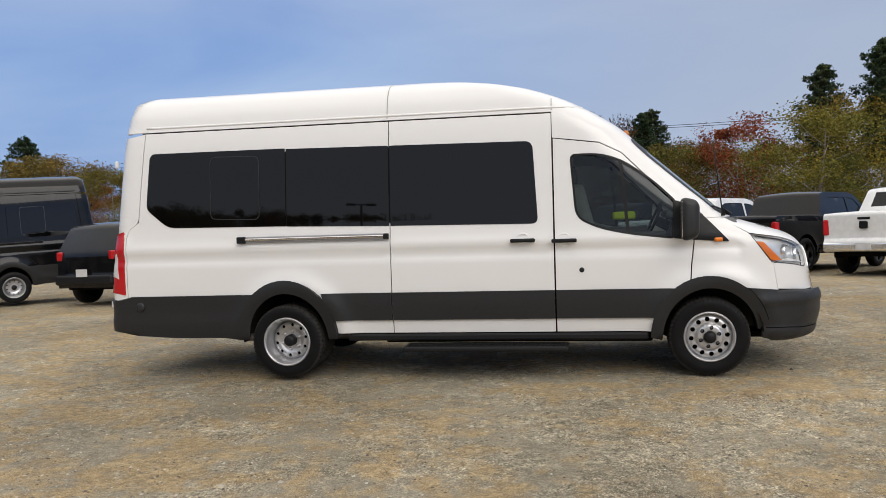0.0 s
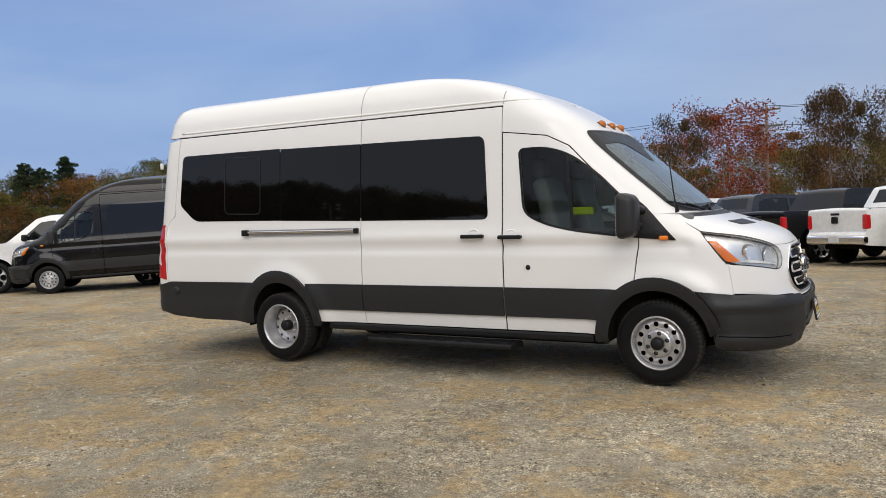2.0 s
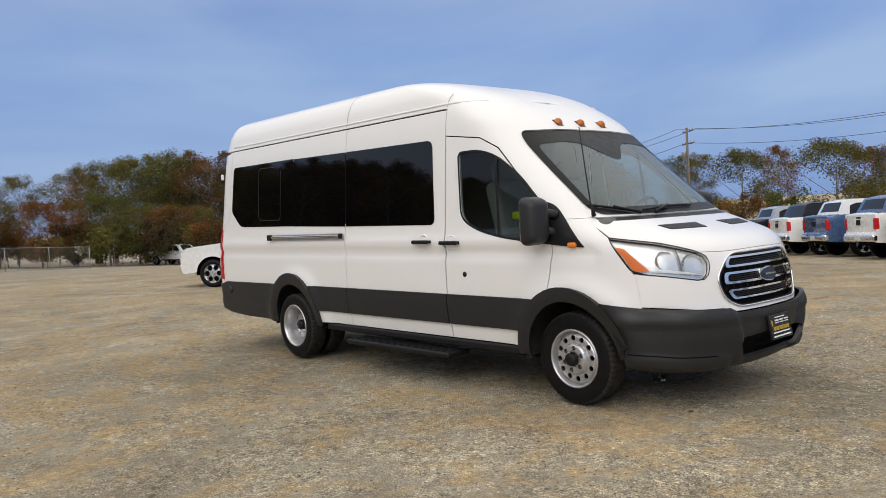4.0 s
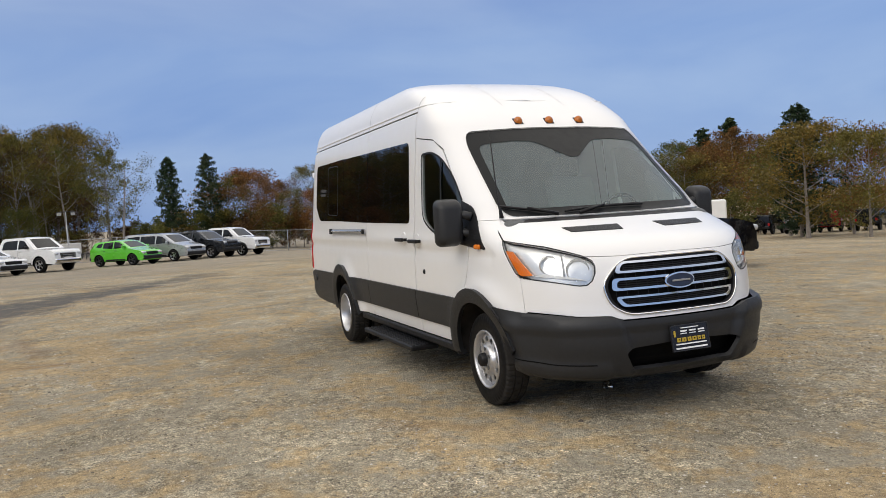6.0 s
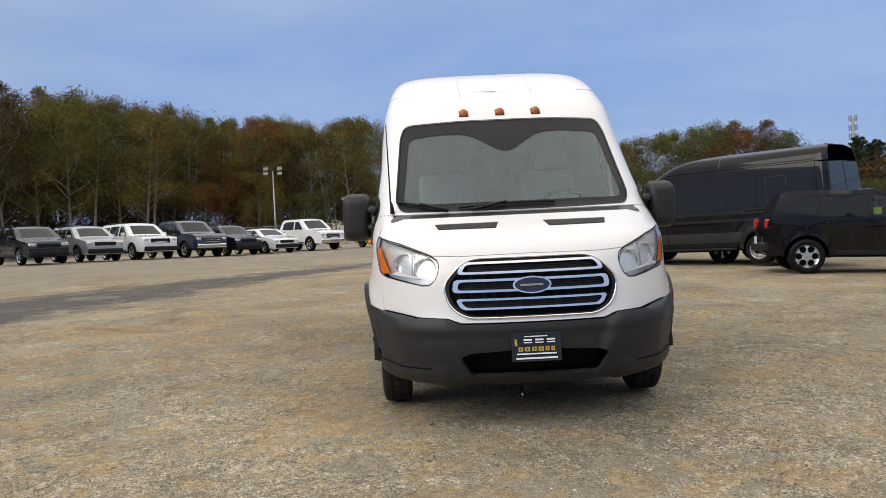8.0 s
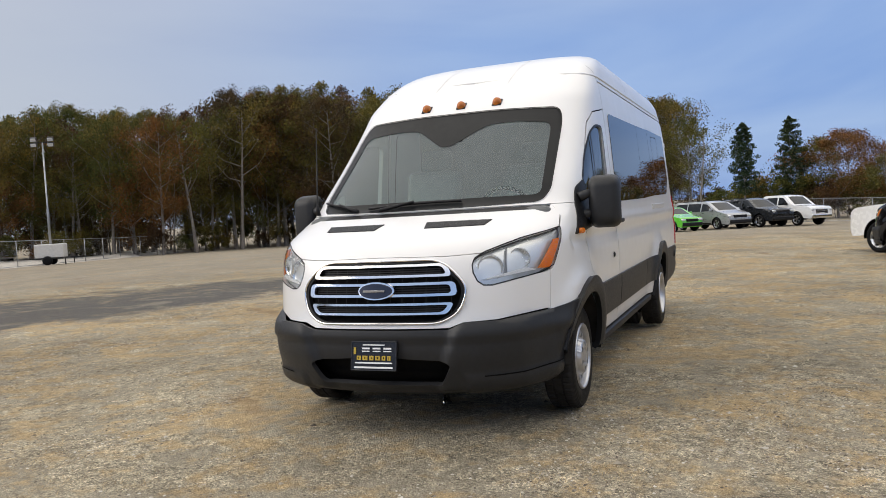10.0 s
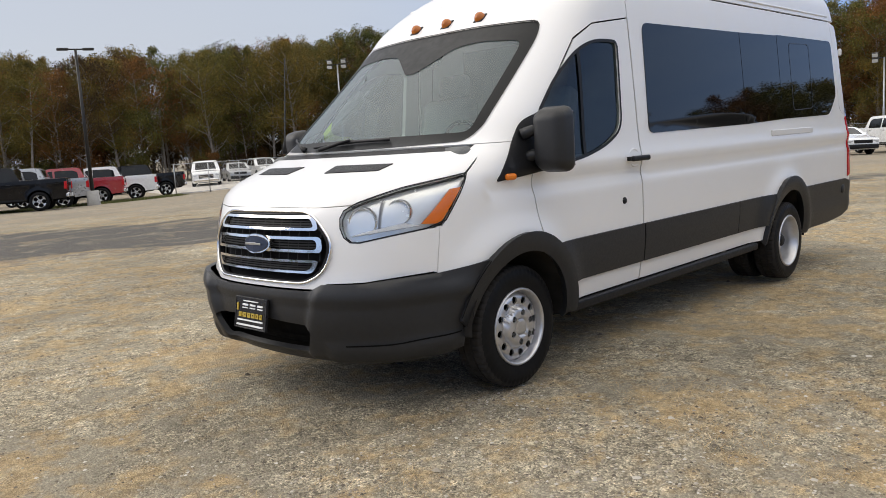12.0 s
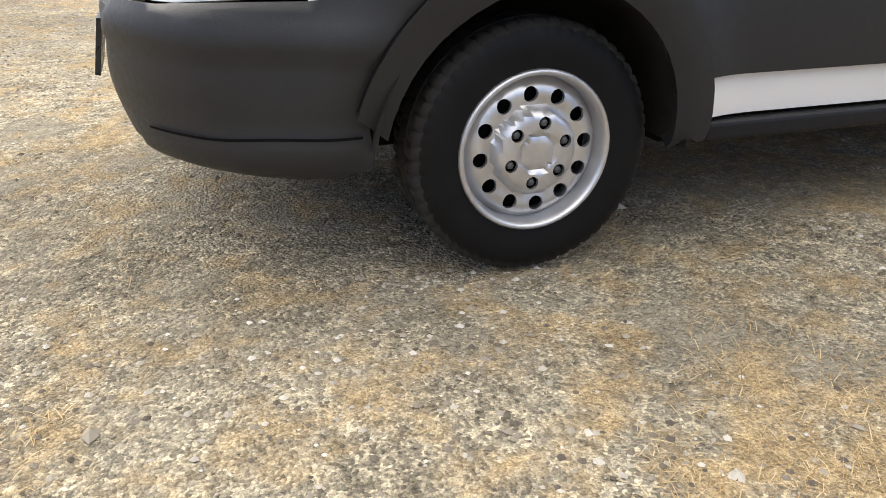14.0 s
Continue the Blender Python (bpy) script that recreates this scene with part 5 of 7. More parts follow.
def straw(count, seed):
    """Dead grass blades lying and standing in loose tufts."""
    rng = np.random.default_rng(seed)
    verts, faces = [], []
    for cx, cy, sx, sy, share in ((0.9, 2.4, 2.0, 1.4, 0.40), (-0.5, -3.4, 3.8, 2.2, 0.35), (2.6, -0.6, 2.2, 3.0, 0.25)):
        made = 0
        while made < count * share:
            x, y = cx + rng.uniform(-sx, sx), cy + rng.uniform(-sy, sy)
            under = -5.4 < x < 0.9 and abs(y) < 0.85
            if under or noise.noise(Vector((x * 0.7 + 5, y * 0.7, 1))) + 0.4 * noise.noise(Vector((x * 3, y * 3, 7))) < 0.12:
                made += 0.25
                continue
            for _ in range(int(rng.integers(2, 7))):
                px, py = x + rng.normal(0, 0.035), y + rng.normal(0, 0.035)
                a, l, lean = rng.uniform(0, 6.28), rng.uniform(0.012, 0.05), rng.uniform(0.2, 0.95)
                w = rng.uniform(0.0005, 0.0011)
                z = full_height(px, py)
                dx, dy = math.cos(a), math.sin(a)
                k = len(verts)
                verts += [(px - dy * w, py + dx * w, z), (px + dy * w, py - dx * w, z), (px + dx * l * 0.6 + dy * w, py + dy * l * 0.6 - dx * w, z + l * 0.35 * (1 - lean) + 0.004), (px + dx * l * 0.6 - dy * w, py + dy * l * 0.6 + dx * w, z + l * 0.35 * (1 - lean) + 0.004), (px + dx * l, py + dy * l, z + l * 0.5 * (1 - lean) + 0.003)]
                faces += [(k, k + 1, k + 2, k + 3), (k + 3, k + 2, k + 4)]
                made += 1
    n = Nodes("straw")
    geo = n.add("ShaderNodeNewGeometry")
    n.set(Base_Color=n.ramp(geo.outputs["Random Per Island"], [(0, (0.25, 0.15, 0.06)), (0.5, (0.45, 0.32, 0.15)), (1, (0.62, 0.50, 0.30))]), Roughness=0.8)
    return tagged(new("dead_grass", mesh_of("dead_grass", verts, faces, n.mat, False)), "dry straw-coloured grass in thin tufts", "grass", kind="stuff")


straw(17000, 11)

# ---- trees ----
def leaf_material(name, tones):
    n = Nodes(name)
    info = n.add("ShaderNodeObjectInfo")
    geo = n.add("ShaderNodeNewGeometry")
    tone = n.ramp(info.outputs["Random"], tones)
    var = n.ramp(geo.outputs["Random Per Island"], [(0, (0.62, 0.62, 0.62)), (0.6, (1.0, 1.0, 1.0)), (1, (1.4, 1.35, 1.25))])
    patchy = n.ramp(n.noise(0.55, 4, 0.6), [(0.32, (0.52, 0.62, 0.62)), (0.5, (0.95, 0.95, 0.95)), (0.68, (1.45, 1.22, 0.95))])
    col = n.mix(1.0, n.mix(1.0, tone, var, "MULTIPLY"), patchy, "MULTIPLY")
    t = n.tree.nodes
    trans = n.add("ShaderNodeBsdfTranslucent")
    n.link(col, trans.inputs["Color"])
    mix = n.add("ShaderNodeMixShader", Fac=0.22)
    n.set(Base_Color=col, Roughness=0.75, Specular_IOR_Level=0.15)
    n.link(n.bsdf.outputs[0], mix.inputs[1])
    n.link(trans.outputs[0], mix.inputs[2])
    n.link(mix.outputs[0], t["Material Output"].inputs["Surface"])
    return n.mat


LEAVES = {
    "olive": leaf_material("olive_leaves", [(0, (0.088, 0.100, 0.028)), (0.4, (0.135, 0.124, 0.032)), (0.75, (0.165, 0.122, 0.033)), (1, (0.096, 0.108, 0.031))]),
    "rust": leaf_material("rust_leaves", [(0, (0.185, 0.082, 0.026)), (0.5, (0.170, 0.090, 0.030)), (1, (0.135, 0.070, 0.026))]),
    "dark": leaf_material("dark_leaves", [(0, (0.088, 0.049, 0.025)), (1, (0.070, 0.052, 0.025))]),
    "red": leaf_material("red_leaves", [(0, (0.235, 0.060, 0.028)), (1, (0.215, 0.068, 0.030))]),
    "yellow": leaf_material("yellow_green_leaves", [(0, (0.165, 0.155, 0.032)), (1, (0.215, 0.160, 0.030))]),
    "pine": leaf_material("pine_needles", [(0, (0.035, 0.060, 0.028)), (1, (0.049, 0.070, 0.038))]),
}


def bark_material():
    n = Nodes("bark")
    f = n.noise(6, 6, 0.65, distortion=0.6)
    n.set(Base_Color=n.ramp(f, [(0.3, (0.10, 0.085, 0.07)), (0.7, (0.30, 0.265, 0.23))]), Roughness=0.95)
    n.bump(f, 0.6, 0.03)
    return n.mat


BARK = bark_material()


def leaf_cloud(rng, centres, radii, per, size, flat=0.75):
    """Small folded leaves sprinkled round twig ends."""
    c = np.repeat(np.array(centres, float), per, axis=0)
    r = np.repeat(np.array(radii, float), per)[:, None]
    count = len(c)

    def unit(v):
        return v / np.linalg.norm(v, axis=1, keepdims=True)

    p = c + unit(rng.normal(size=(count, 3))) * r * rng.random((count, 1)) ** 0.55 * np.array([1, 1, flat])
    s = size * rng.uniform(0.55, 1.35, (count, 1))
    u = unit(rng.normal(size=(count, 3)))
    w = unit(np.cross(u, rng.normal(size=(count, 3))))
    f = np.cross(u, w) * s * 0.3
    verts = np.stack([p - u * s, p + w * s * 0.75 + f, p + u * s], axis=1).reshape(-1, 3)
    faces = np.arange(count * 3).reshape(-1, 3)
    return verts.tolist(), faces.tolist()


def limb_tree(rng, height, spread_r, first, limbs, lean=0.05):
    """A tapered trunk with rising limbs and twigs; gives its tubes and the twig ends."""
    verts, faces, tips = [], [], []

    def add(points, radii, sides):
        k = len(verts)
        v, f = tube(points, radii, sides, False)
        verts.extend(v)
        faces.extend([tuple(i + k for i in q) for q in f])

    top = np.array([rng.normal(0, lean) * height, rng.normal(0, lean) * height, height * 0.93])
    line = [top * t + np.array([math.sin(t * 5 + 1) * 0.12, math.cos(t * 4) * 0.12, 0]) * height * 0.06 * t for t in np.linspace(0, 1, 8)]
    r0 = height * 0.014
    add(line, [r0 * (1.35 if i == 0 else 1) * (1 - 0.86 * i / 7) for i in range(8)], 7)
    for k in range(limbs):
        t = first + (1 - first) * (k + rng.random() * 0.6) / limbs
        base = np.array([np.interp(t, np.linspace(0, 1, 8), [p[i] for p in line]) for i in range(3)])
        a = k * 2.4 + rng.uniform(-0.5, 0.5)
        reach = spread_r * (0.35 + 0.75 * math.sin(math.pi * min(1, (t - first) / (1 - first) * 0.75 + 0.2))) * rng.uniform(0.7, 1.15)
        rise = reach * rng.uniform(0.35, 0.95)
        end = base + np.array([math.cos(a) * reach, math.sin(a) * reach, rise])
        mid = (base + end) / 2 + np.array([0, 0, -0.06 * reach]) + rng.normal(0, 0.05 * reach, 3)
        add([base, mid, end], [r0 * 0.42 * (1 - t * 0.5), r0 * 0.25 * (1 - t * 0.5), r0 * 0.06], 5)
        tips.append((end, reach * 0.55))
        for _ in range(3):
            s = mid + (end - mid) * rng.random()
            e = s + rng.normal(0, 0.35, 3) * reach * 0.55 + np.array([0, 0, 0.14 * reach])
            add([s, e], [r0 * 0.12, r0 * 0.03], 4)
            tips.append((e, reach * 0.48))
    tips.append((line[-1], spread_r * 0.35))
    return verts, faces, tips


def broadleaf(seed, height, spread_r, first, limbs, per, size, gap=0.0):
    rng = np.random.default_rng(seed)
    v, f, tips = limb_tree(rng, height, spread_r, first, limbs)
    tips = [t for t in tips if rng.random() > gap]
    lv, lf = leaf_cloud(rng, [t[0] for t in tips], [max(0.5, t[1]) for t in tips], per, size)
    return mesh_of("trunk", v, f, BARK), mesh_of("crown", lv, lf, None, False)


def pine(seed, height, spread_r, bare, per, size):
    """A white pine: straight trunk, uneven boughs that lift at the ends, plumes of needles."""
    rng = np.random.default_rng(seed)
    verts, faces, cents, rads = [], [], [], []

    def add(points, radii, sides):
        k = len(verts)
        v, f = tube(points, radii, sides, False)
        verts.extend(v)
        faces.extend([tuple(i + k for i in q) for q in f])

    add([(0, 0, height * t) for t in np.linspace(0, 1, 6)], [height * 0.013 * (1 - 0.9 * t) for t in np.linspace(0, 1, 6)], 6)
    boughs = int(height * 7)
    heavy = rng.uniform(0, 6.28)
    for k in range(boughs):
        t = bare + (0.99 - bare) * (k + rng.uniform(-1.2, 1.2)) / boughs
        a = k * 2.4 + rng.uniform(-0.6, 0.6)
        side = 1 + 0.22 * math.cos(a - heavy + t * 4)
        low = min(1.0, 0.55 + 1.8 * (t - bare))
        rr = (spread_r * max(0.02, 1 - t) ** 0.62 * low * side + 0.22) * rng.uniform(0.55, 1.15)
        b = np.array([0, 0, height * t])
        out = np.array([math.cos(a), math.sin(a), 0])
        mid = b + out * rr * 0.55 + np.array([0, 0, rr * rng.uniform(-0.05, 0.12)])
        e = b + out * rr + np.array([0, 0, rr * rng.uniform(0.10, 0.42)])
        add([b, mid, e], [height * 0.0028, height * 0.002, height * 0.0007], 4)
        for q in (0.35, 0.6, 0.85, 1.0):
            at = b + (mid - b) * q / 0.55 if q < 0.55 else mid + (e - mid) * (q - 0.55) / 0.45
            cents.append(at + rng.normal(0, 0.07, 3) * rr)
            rads.append(0.17 * rr + 0.20)
    cents.append(np.array([0, 0, height]))
    rads.append(0.3)
    lv, lf = leaf_cloud(rng, cents, rads, per, size, 0.6)
    return mesh_of("trunk", verts, faces, BARK), mesh_of("crown", lv, lf, None, False)


SHAPES = {
    "tall": [broadleaf(21 + k, 14.0, 3.2, 0.24, 20, 150, 0.112) for k in range(4)],
    "round": [broadleaf(41 + k, 10.0, 3.4, 0.10, 14, 175, 0.118) for k in range(3)],
    "thin": [broadleaf(61 + k, 13.0, 2.6, 0.42, 10, 70, 0.115, 0.2) for k in range(2)],
    "pine": [pine(81, 15.0, 3.3, 0.30, 34, 0.15), pine(82, 15.0, 3.0, 0.40, 34, 0.15)],
    "spruce": [pine(83, 14.0, 3.6, 0.06, 30, 0.16)],
    "bush": [broadleaf(91 + k, 3.2, 1.7, 0.05, 8, 90, 0.125) for k in range(2)],
}
OWN_HEIGHT = {shape: [max(v.co.z for v in crown.vertices) for _, crown in made] for shape, made in SHAPES.items()}
TREE_NAMES = {"tall": ("tree", "broadleaf tree"), "round": ("tree", "broadleaf tree"), "thin": ("tree", "thin broadleaf tree"), "pine": ("pine_tree", "pine"), "spruce": ("spruce_tree", "spruce"), "bush": ("bush", "bush")}
TONE_WORDS = {"olive": "olive and brown autumn leaves", "rust": "orange-brown autumn leaves", "dark": "dark maroon-brown leaves", "red": "red autumn leaves", "yellow": "yellow-green leaves", "pine": "dark green needles"}
TREES = {}
tree_rng = random.Random(5)


def plant(shape, tone, x, y, height, variant=None, wide=1.0):
    """A tree of one of the shapes, scaled to its height, on the ground at x, y."""
    k = tree_rng.randrange(len(SHAPES[shape])) if variant is None else variant % len(SHAPES[shape])
    key = (shape, tone, k)
    s = height / OWN_HEIGHT[shape][k]
    m = Matrix.Translation((x, y, float(ground_z(x, y)) - 0.1)) @ Matrix.Rotation(tree_rng.uniform(0, 6.28), 4, "Z")
    if key not in TREES:
        trunk_me, crown_me = SHAPES[shape][k]
        crown_me = crown_me.copy()
        crown_me.materials.append(LEAVES[tone])
        name, cat = TREE_NAMES[shape]
        label = ("low bush with " if shape == "bush" else "tall pine tree with " if shape in ("pine", "spruce") else "tree beyond the lot with ") + TONE_WORDS[tone]
        t = thing(name, label, cat, group="woods round the lot")
        part("trunk", trunk_me, None, t)
        part("crown", crown_me, None, t)
        t.scale = (s * wide, s * wide, s)
        t.matrix_basis = m @ Matrix.Diagonal((s * wide, s * wide, s, 1))
        TREES[key] = t
        return t
    old = TREES[key]
    t = copy_thing(old, m)
    t.matrix_basis = m @ Matrix.Diagonal((s * wide, s * wide, s, 1))
    return t


def polar(heading, dist):
    return math.cos(radians(heading)) * dist, math.sin(radians(heading)) * dist


def plant_all(rows):
    for shape, tone, x, y, h, wide in rows:
        if x < -45 and y > 12:
            # these stand behind the bushes at the lot's edge
            h = (h + float(ground_z(x, y)) - 1.4) * 1.28 + 1.4
            x, y = 2 + (x - 2) * 1.28, -1 + (y + 1) * 1.28
            h -= float(ground_z(x, y))
        plant(shape, tone, x, y, h, None, wide)


# single trees that stand out: shape, tone, place, height, width
# beyond the row of pickups
plant_all([
    ("round", "olive", -37.9, 42.0, 8.8, 1.25),
    ("round", "rust", -38.1, 46.7, 8.4, 1.0),
    ("round", "olive", -32.0, 41.1, 7.4, 1.0),
    ("round", "olive", -44.5, 47.0, 8.3, 1.1),
    ("round", "dark", 0.8, 38.0, 8.0, 0.58),
    ("pine", "pine", 3.2, 46.9, 9.0, 1.0),
    ("round", "olive", 7.4, 51.4, 7.7, 1.2),
    ("round", "rust", 6.4, 57.6, 8.2, 1.1),
    ("round", "red", 8.7, 43.1, 8.3, 1.15),
    ("thin", "red", 8.8, 51.2, 8.4, 1.0),
    ("round", "yellow", 11.1, 36.4, 7.9, 1.35),
    ("round", "yellow", 11.5, 42.5, 6.7, 1.1),
    ("pine", "pine", 15.9, 51.7, 12.3, 1.1),
    ("round", "yellow", 15.4, 41.4, 9.3, 1.0),
    ("pine", "pine", 16.2, 41.1, 11.9, 1.1),
    ("round", "olive", 13.2, 37.9, 5.5, 1.1),
])
# behind the black van and the pickups
plant_all([
    ("round", "rust", -55.9, 36.8, 7.7, 1.2),
    ("round", "rust", -56.6, 40.7, 7.5, 1.0),
    ("round", "olive", -50.1, 37.6, 7.9, 1.2),
    ("round", "olive", -50.0, 40.6, 7.9, 1.1),
    ("pine", "pine", -54.8, 47.2, 10.4, 1.0),
    ("round", "rust", -49.8, 43.7, 8.3, 1.0),
    ("thin", "red", -7.4, 52.0, 9.9, 1.4),
    ("round", "dark", -0.7, 38.6, 8.4, 0.58),
    ("round", "rust", -6.2, 77.3, 9.9, 1.4),
    ("round", "olive", 1.6, 47.6, 6.6, 1.1),
    ("pine", "pine", 4.1, 50.5, 9.6, 1.2),
    ("round", "olive", 3.0, 42.5, 5.5, 1.2),
    ("round", "olive", 5.1, 44.4, 6.7, 1.2),
])
# far corner of the lot
plant_all([
    ("round", "olive", -19.4, 51.6, 7.1, 1.1),
    ("round", "dark", -18.4, 58.3, 6.6, 0.58),
    ("round", "dark", -6.7, 32.6, 7.1, 0.58),
    ("round", "red", -6.8, 44.8, 8.8, 1.1),
    ("round", "rust", -13.5, 51.5, 4.3, 1.0),
    ("round", "olive", -10.1, 52.3, 5.1, 1.3),
    ("tall", "olive", -71.3, 24.3, 10.8, 1.1),
    ("tall", "olive", -72.1, 27.4, 11.4, 1.1),
    ("tall", "olive", -69.4, 28.4, 10.3, 1.2),
    ("thin", "olive", -66.6, 29.6, 9.8, 1.2),
    ("tall", "olive", -67.4, 32.4, 9.2, 1.0),
    ("thin", "rust", -66.7, 33.6, 9.0, 1.0),
    ("round", "rust", -64.1, 34.0, 6.6, 1.2),
    ("pine", "pine", -59.1, 34.4, 8.6, 1.2),
])
# pines and maples past the parked row
plant_all([
    ("pine", "pine", -66.5, 0.4, 8.5, 0.95),
    ("spruce", "pine", -72.3, 4.1, 9.3, 0.9),
    ("round", "rust", -71.9, 7.8, 7.9, 1.2),
    ("round", "olive", -74.1, 6.1, 7.5, 1.2),
    ("thin", "olive", -70.6, -3.6, 9.3, 1.1),
    ("pine", "pine", -62.0, 40.4, 9.9, 1.2),
    ("round", "rust", -62.7, 42.9, 9.0, 1.3),
    ("round", "rust", -57.4, 43.6, 7.0, 1.3),
    ("round", "yellow", -63.5, 45.4, 6.9, 1.2),
    ("tall", "olive", -54.7, 43.8, 9.3, 1.2),
    ("tall", "olive", -56.4, 48.1, 9.5, 1.2),
    ("pine", "pine", -57.6, 52.8, 11.8, 1.0),
    ("tall", "rust", -51.5, 47.7, 9.9, 1.2),
    ("tall", "rust", -51.7, 50.5, 9.5, 1.2),
    ("tall", "olive", -51.9, 53.1, 9.0, 1.2),
    ("spruce", "pine", -40.8, 44.4, 10.3, 1.1),
])
# belt behind the black van
plant_all([
    ("tall", "olive", -70.2, 17.4, 9.3, 1.2),
    ("tall", "olive", -65.5, 19.4, 9.4, 1.3),
    ("tall", "olive", -66.6, 22.8, 10.0, 1.3),
    ("tall", "olive", -65.6, 25.6, 10.1, 1.2),
    ("tall", "rust", -64.8, 27.8, 10.4, 1.3),
    ("tall", "olive", -63.9, 29.9, 9.6, 1.2),
    ("thin", "olive", -62.8, 32.3, 8.9, 1.3),
    ("thin", "olive", -63.7, 35.0, 8.3, 1.2),
    ("round", "red", -64.9, 37.1, 7.0, 1.0),
    ("spruce", "pine", -58.8, 35.7, 8.3, 1.2),
])


def woods(h0, h1, d0, d1, count, height, tones, shapes, jitter=0.12):
    """A belt of trees between two headings and two distances from the van."""
    for k in range(count):
        a = h0 + (h1 - h0) * (k + tree_rng.random()) / count
        d = d0 + (d1 - d0) * tree_rng.random()
        x, y = polar(a, d)
        plant(tree_rng.choice(shapes), tree_rng.choice(tones), x, y, height * (1 + tree_rng.uniform(-jitter, jitter)))


# the skyline of the woods: heading, height over the lot at 76 m
SKYLINE = [(176, 8.4), (181, 9.7), (185, 11.2), (195, 11.6), (198, 12.0), (200, 13.2), (206, 14.1), (214, 14.7), (218, 14.6), (222, 13.1), (232, 12.9), (236, 12.6), (241, 11.6), (247, 11.9), (258, 11.0)]


def belt(h0, h1, d0, d1, count, tones, shapes, share=1.0, jitter=0.05):
    """Forest trees whose tops follow the skyline."""
    for k in range(count):
        a = h0 + (h1 - h0) * (k + tree_rng.random()) / count
        d = d0 + (d1 - d0) * tree_rng.random()
        x, y = polar(a, d)
        top = np.interp(a, *zip(*SKYLINE)) * d / 76 * share * (1 + tree_rng.uniform(-jitter, jitter))
        plant(tree_rng.choice(shapes), tree_rng.choice(tones), x, y, top - float(ground_z(x, y)), None, 0.92)


AUTUMN = ["olive", "olive", "olive", "olive", "olive", "rust", "dark"]
belt(183.5, 258, 72, 79, 46, AUTUMN, ["tall", "tall", "tall", "thin"], 0.97, 0.08)
belt(183.5, 258, 80, 88, 42, AUTUMN, ["tall"], 1.0)
belt(184.5, 258, 90, 100, 34, AUTUMN, ["tall"], 0.96)
belt(184, 258, 74, 82, 30, ["rust", "olive", "dark", "olive"], ["round", "round", "thin"], 0.52, 0.25)
belt(184, 258, 84, 98, 34, ["dark", "olive", "rust"], ["round"], 0.6, 0.15)
woods(184, 258, 72, 82, 44, 2.6, ["olive", "rust", "dark", "olive"], ["bush"], 0.35)
woods(185, 258, 90, 104, 40, 6.0, ["olive", "dark", "rust"], ["bush"], 0.3)
woods(100, 176, 88, 104, 26, 9.5, ["olive", "olive", "rust"], ["tall", "round"])
woods(60, 100, 66, 82, 20, 7.8, ["olive", "rust", "yellow", "olive"], ["round", "tall"])
woods(62, 140, 72, 88, 40, 4.0, ["olive", "rust", "olive"], ["bush"], 0.3)
woods(138, 183, 71, 80, 62, 3.8, ["olive", "olive", "rust", "dark"], ["bush"], 0.3)
woods(140, 172, 74, 84, 16, 6.2, ["olive", "olive", "rust"], ["round"], 0.15)
# never in direct view: dark-toned trees for the side windows to mirror as treeline
woods(263, 300, 66, 85, 26, 6.2, ["pine", "dark"], ["round"], 0.07)
woods(300, 345, 66, 85, 24, 9.0, ["pine", "dark"], ["tall", "round"], 0.07)
# unseen trees added ahead of the van for its windscreen and bonnet to mirror
woods(-15, 60, 75, 105, 24, 11.0, ["olive", "rust"], ["tall", "round"])

# ---- parked vehicles ----
ALLOY = plain("alloy_rim", (0.55, 0.56, 0.57), 0.28, 0.85, vary=0.06)
DARK_RIM = plain("dark_rim", (0.06, 0.06, 0.062), 0.35, 0.6)
CAR_GLASS = plain("car_glass", (0.006, 0.008, 0.009), 0.04, vary=0.0, spec=0.32)
LAMP_GLASS = plain("lamp_glass", (0.60, 0.62, 0.63), 0.12, 0.35, vary=0.1)

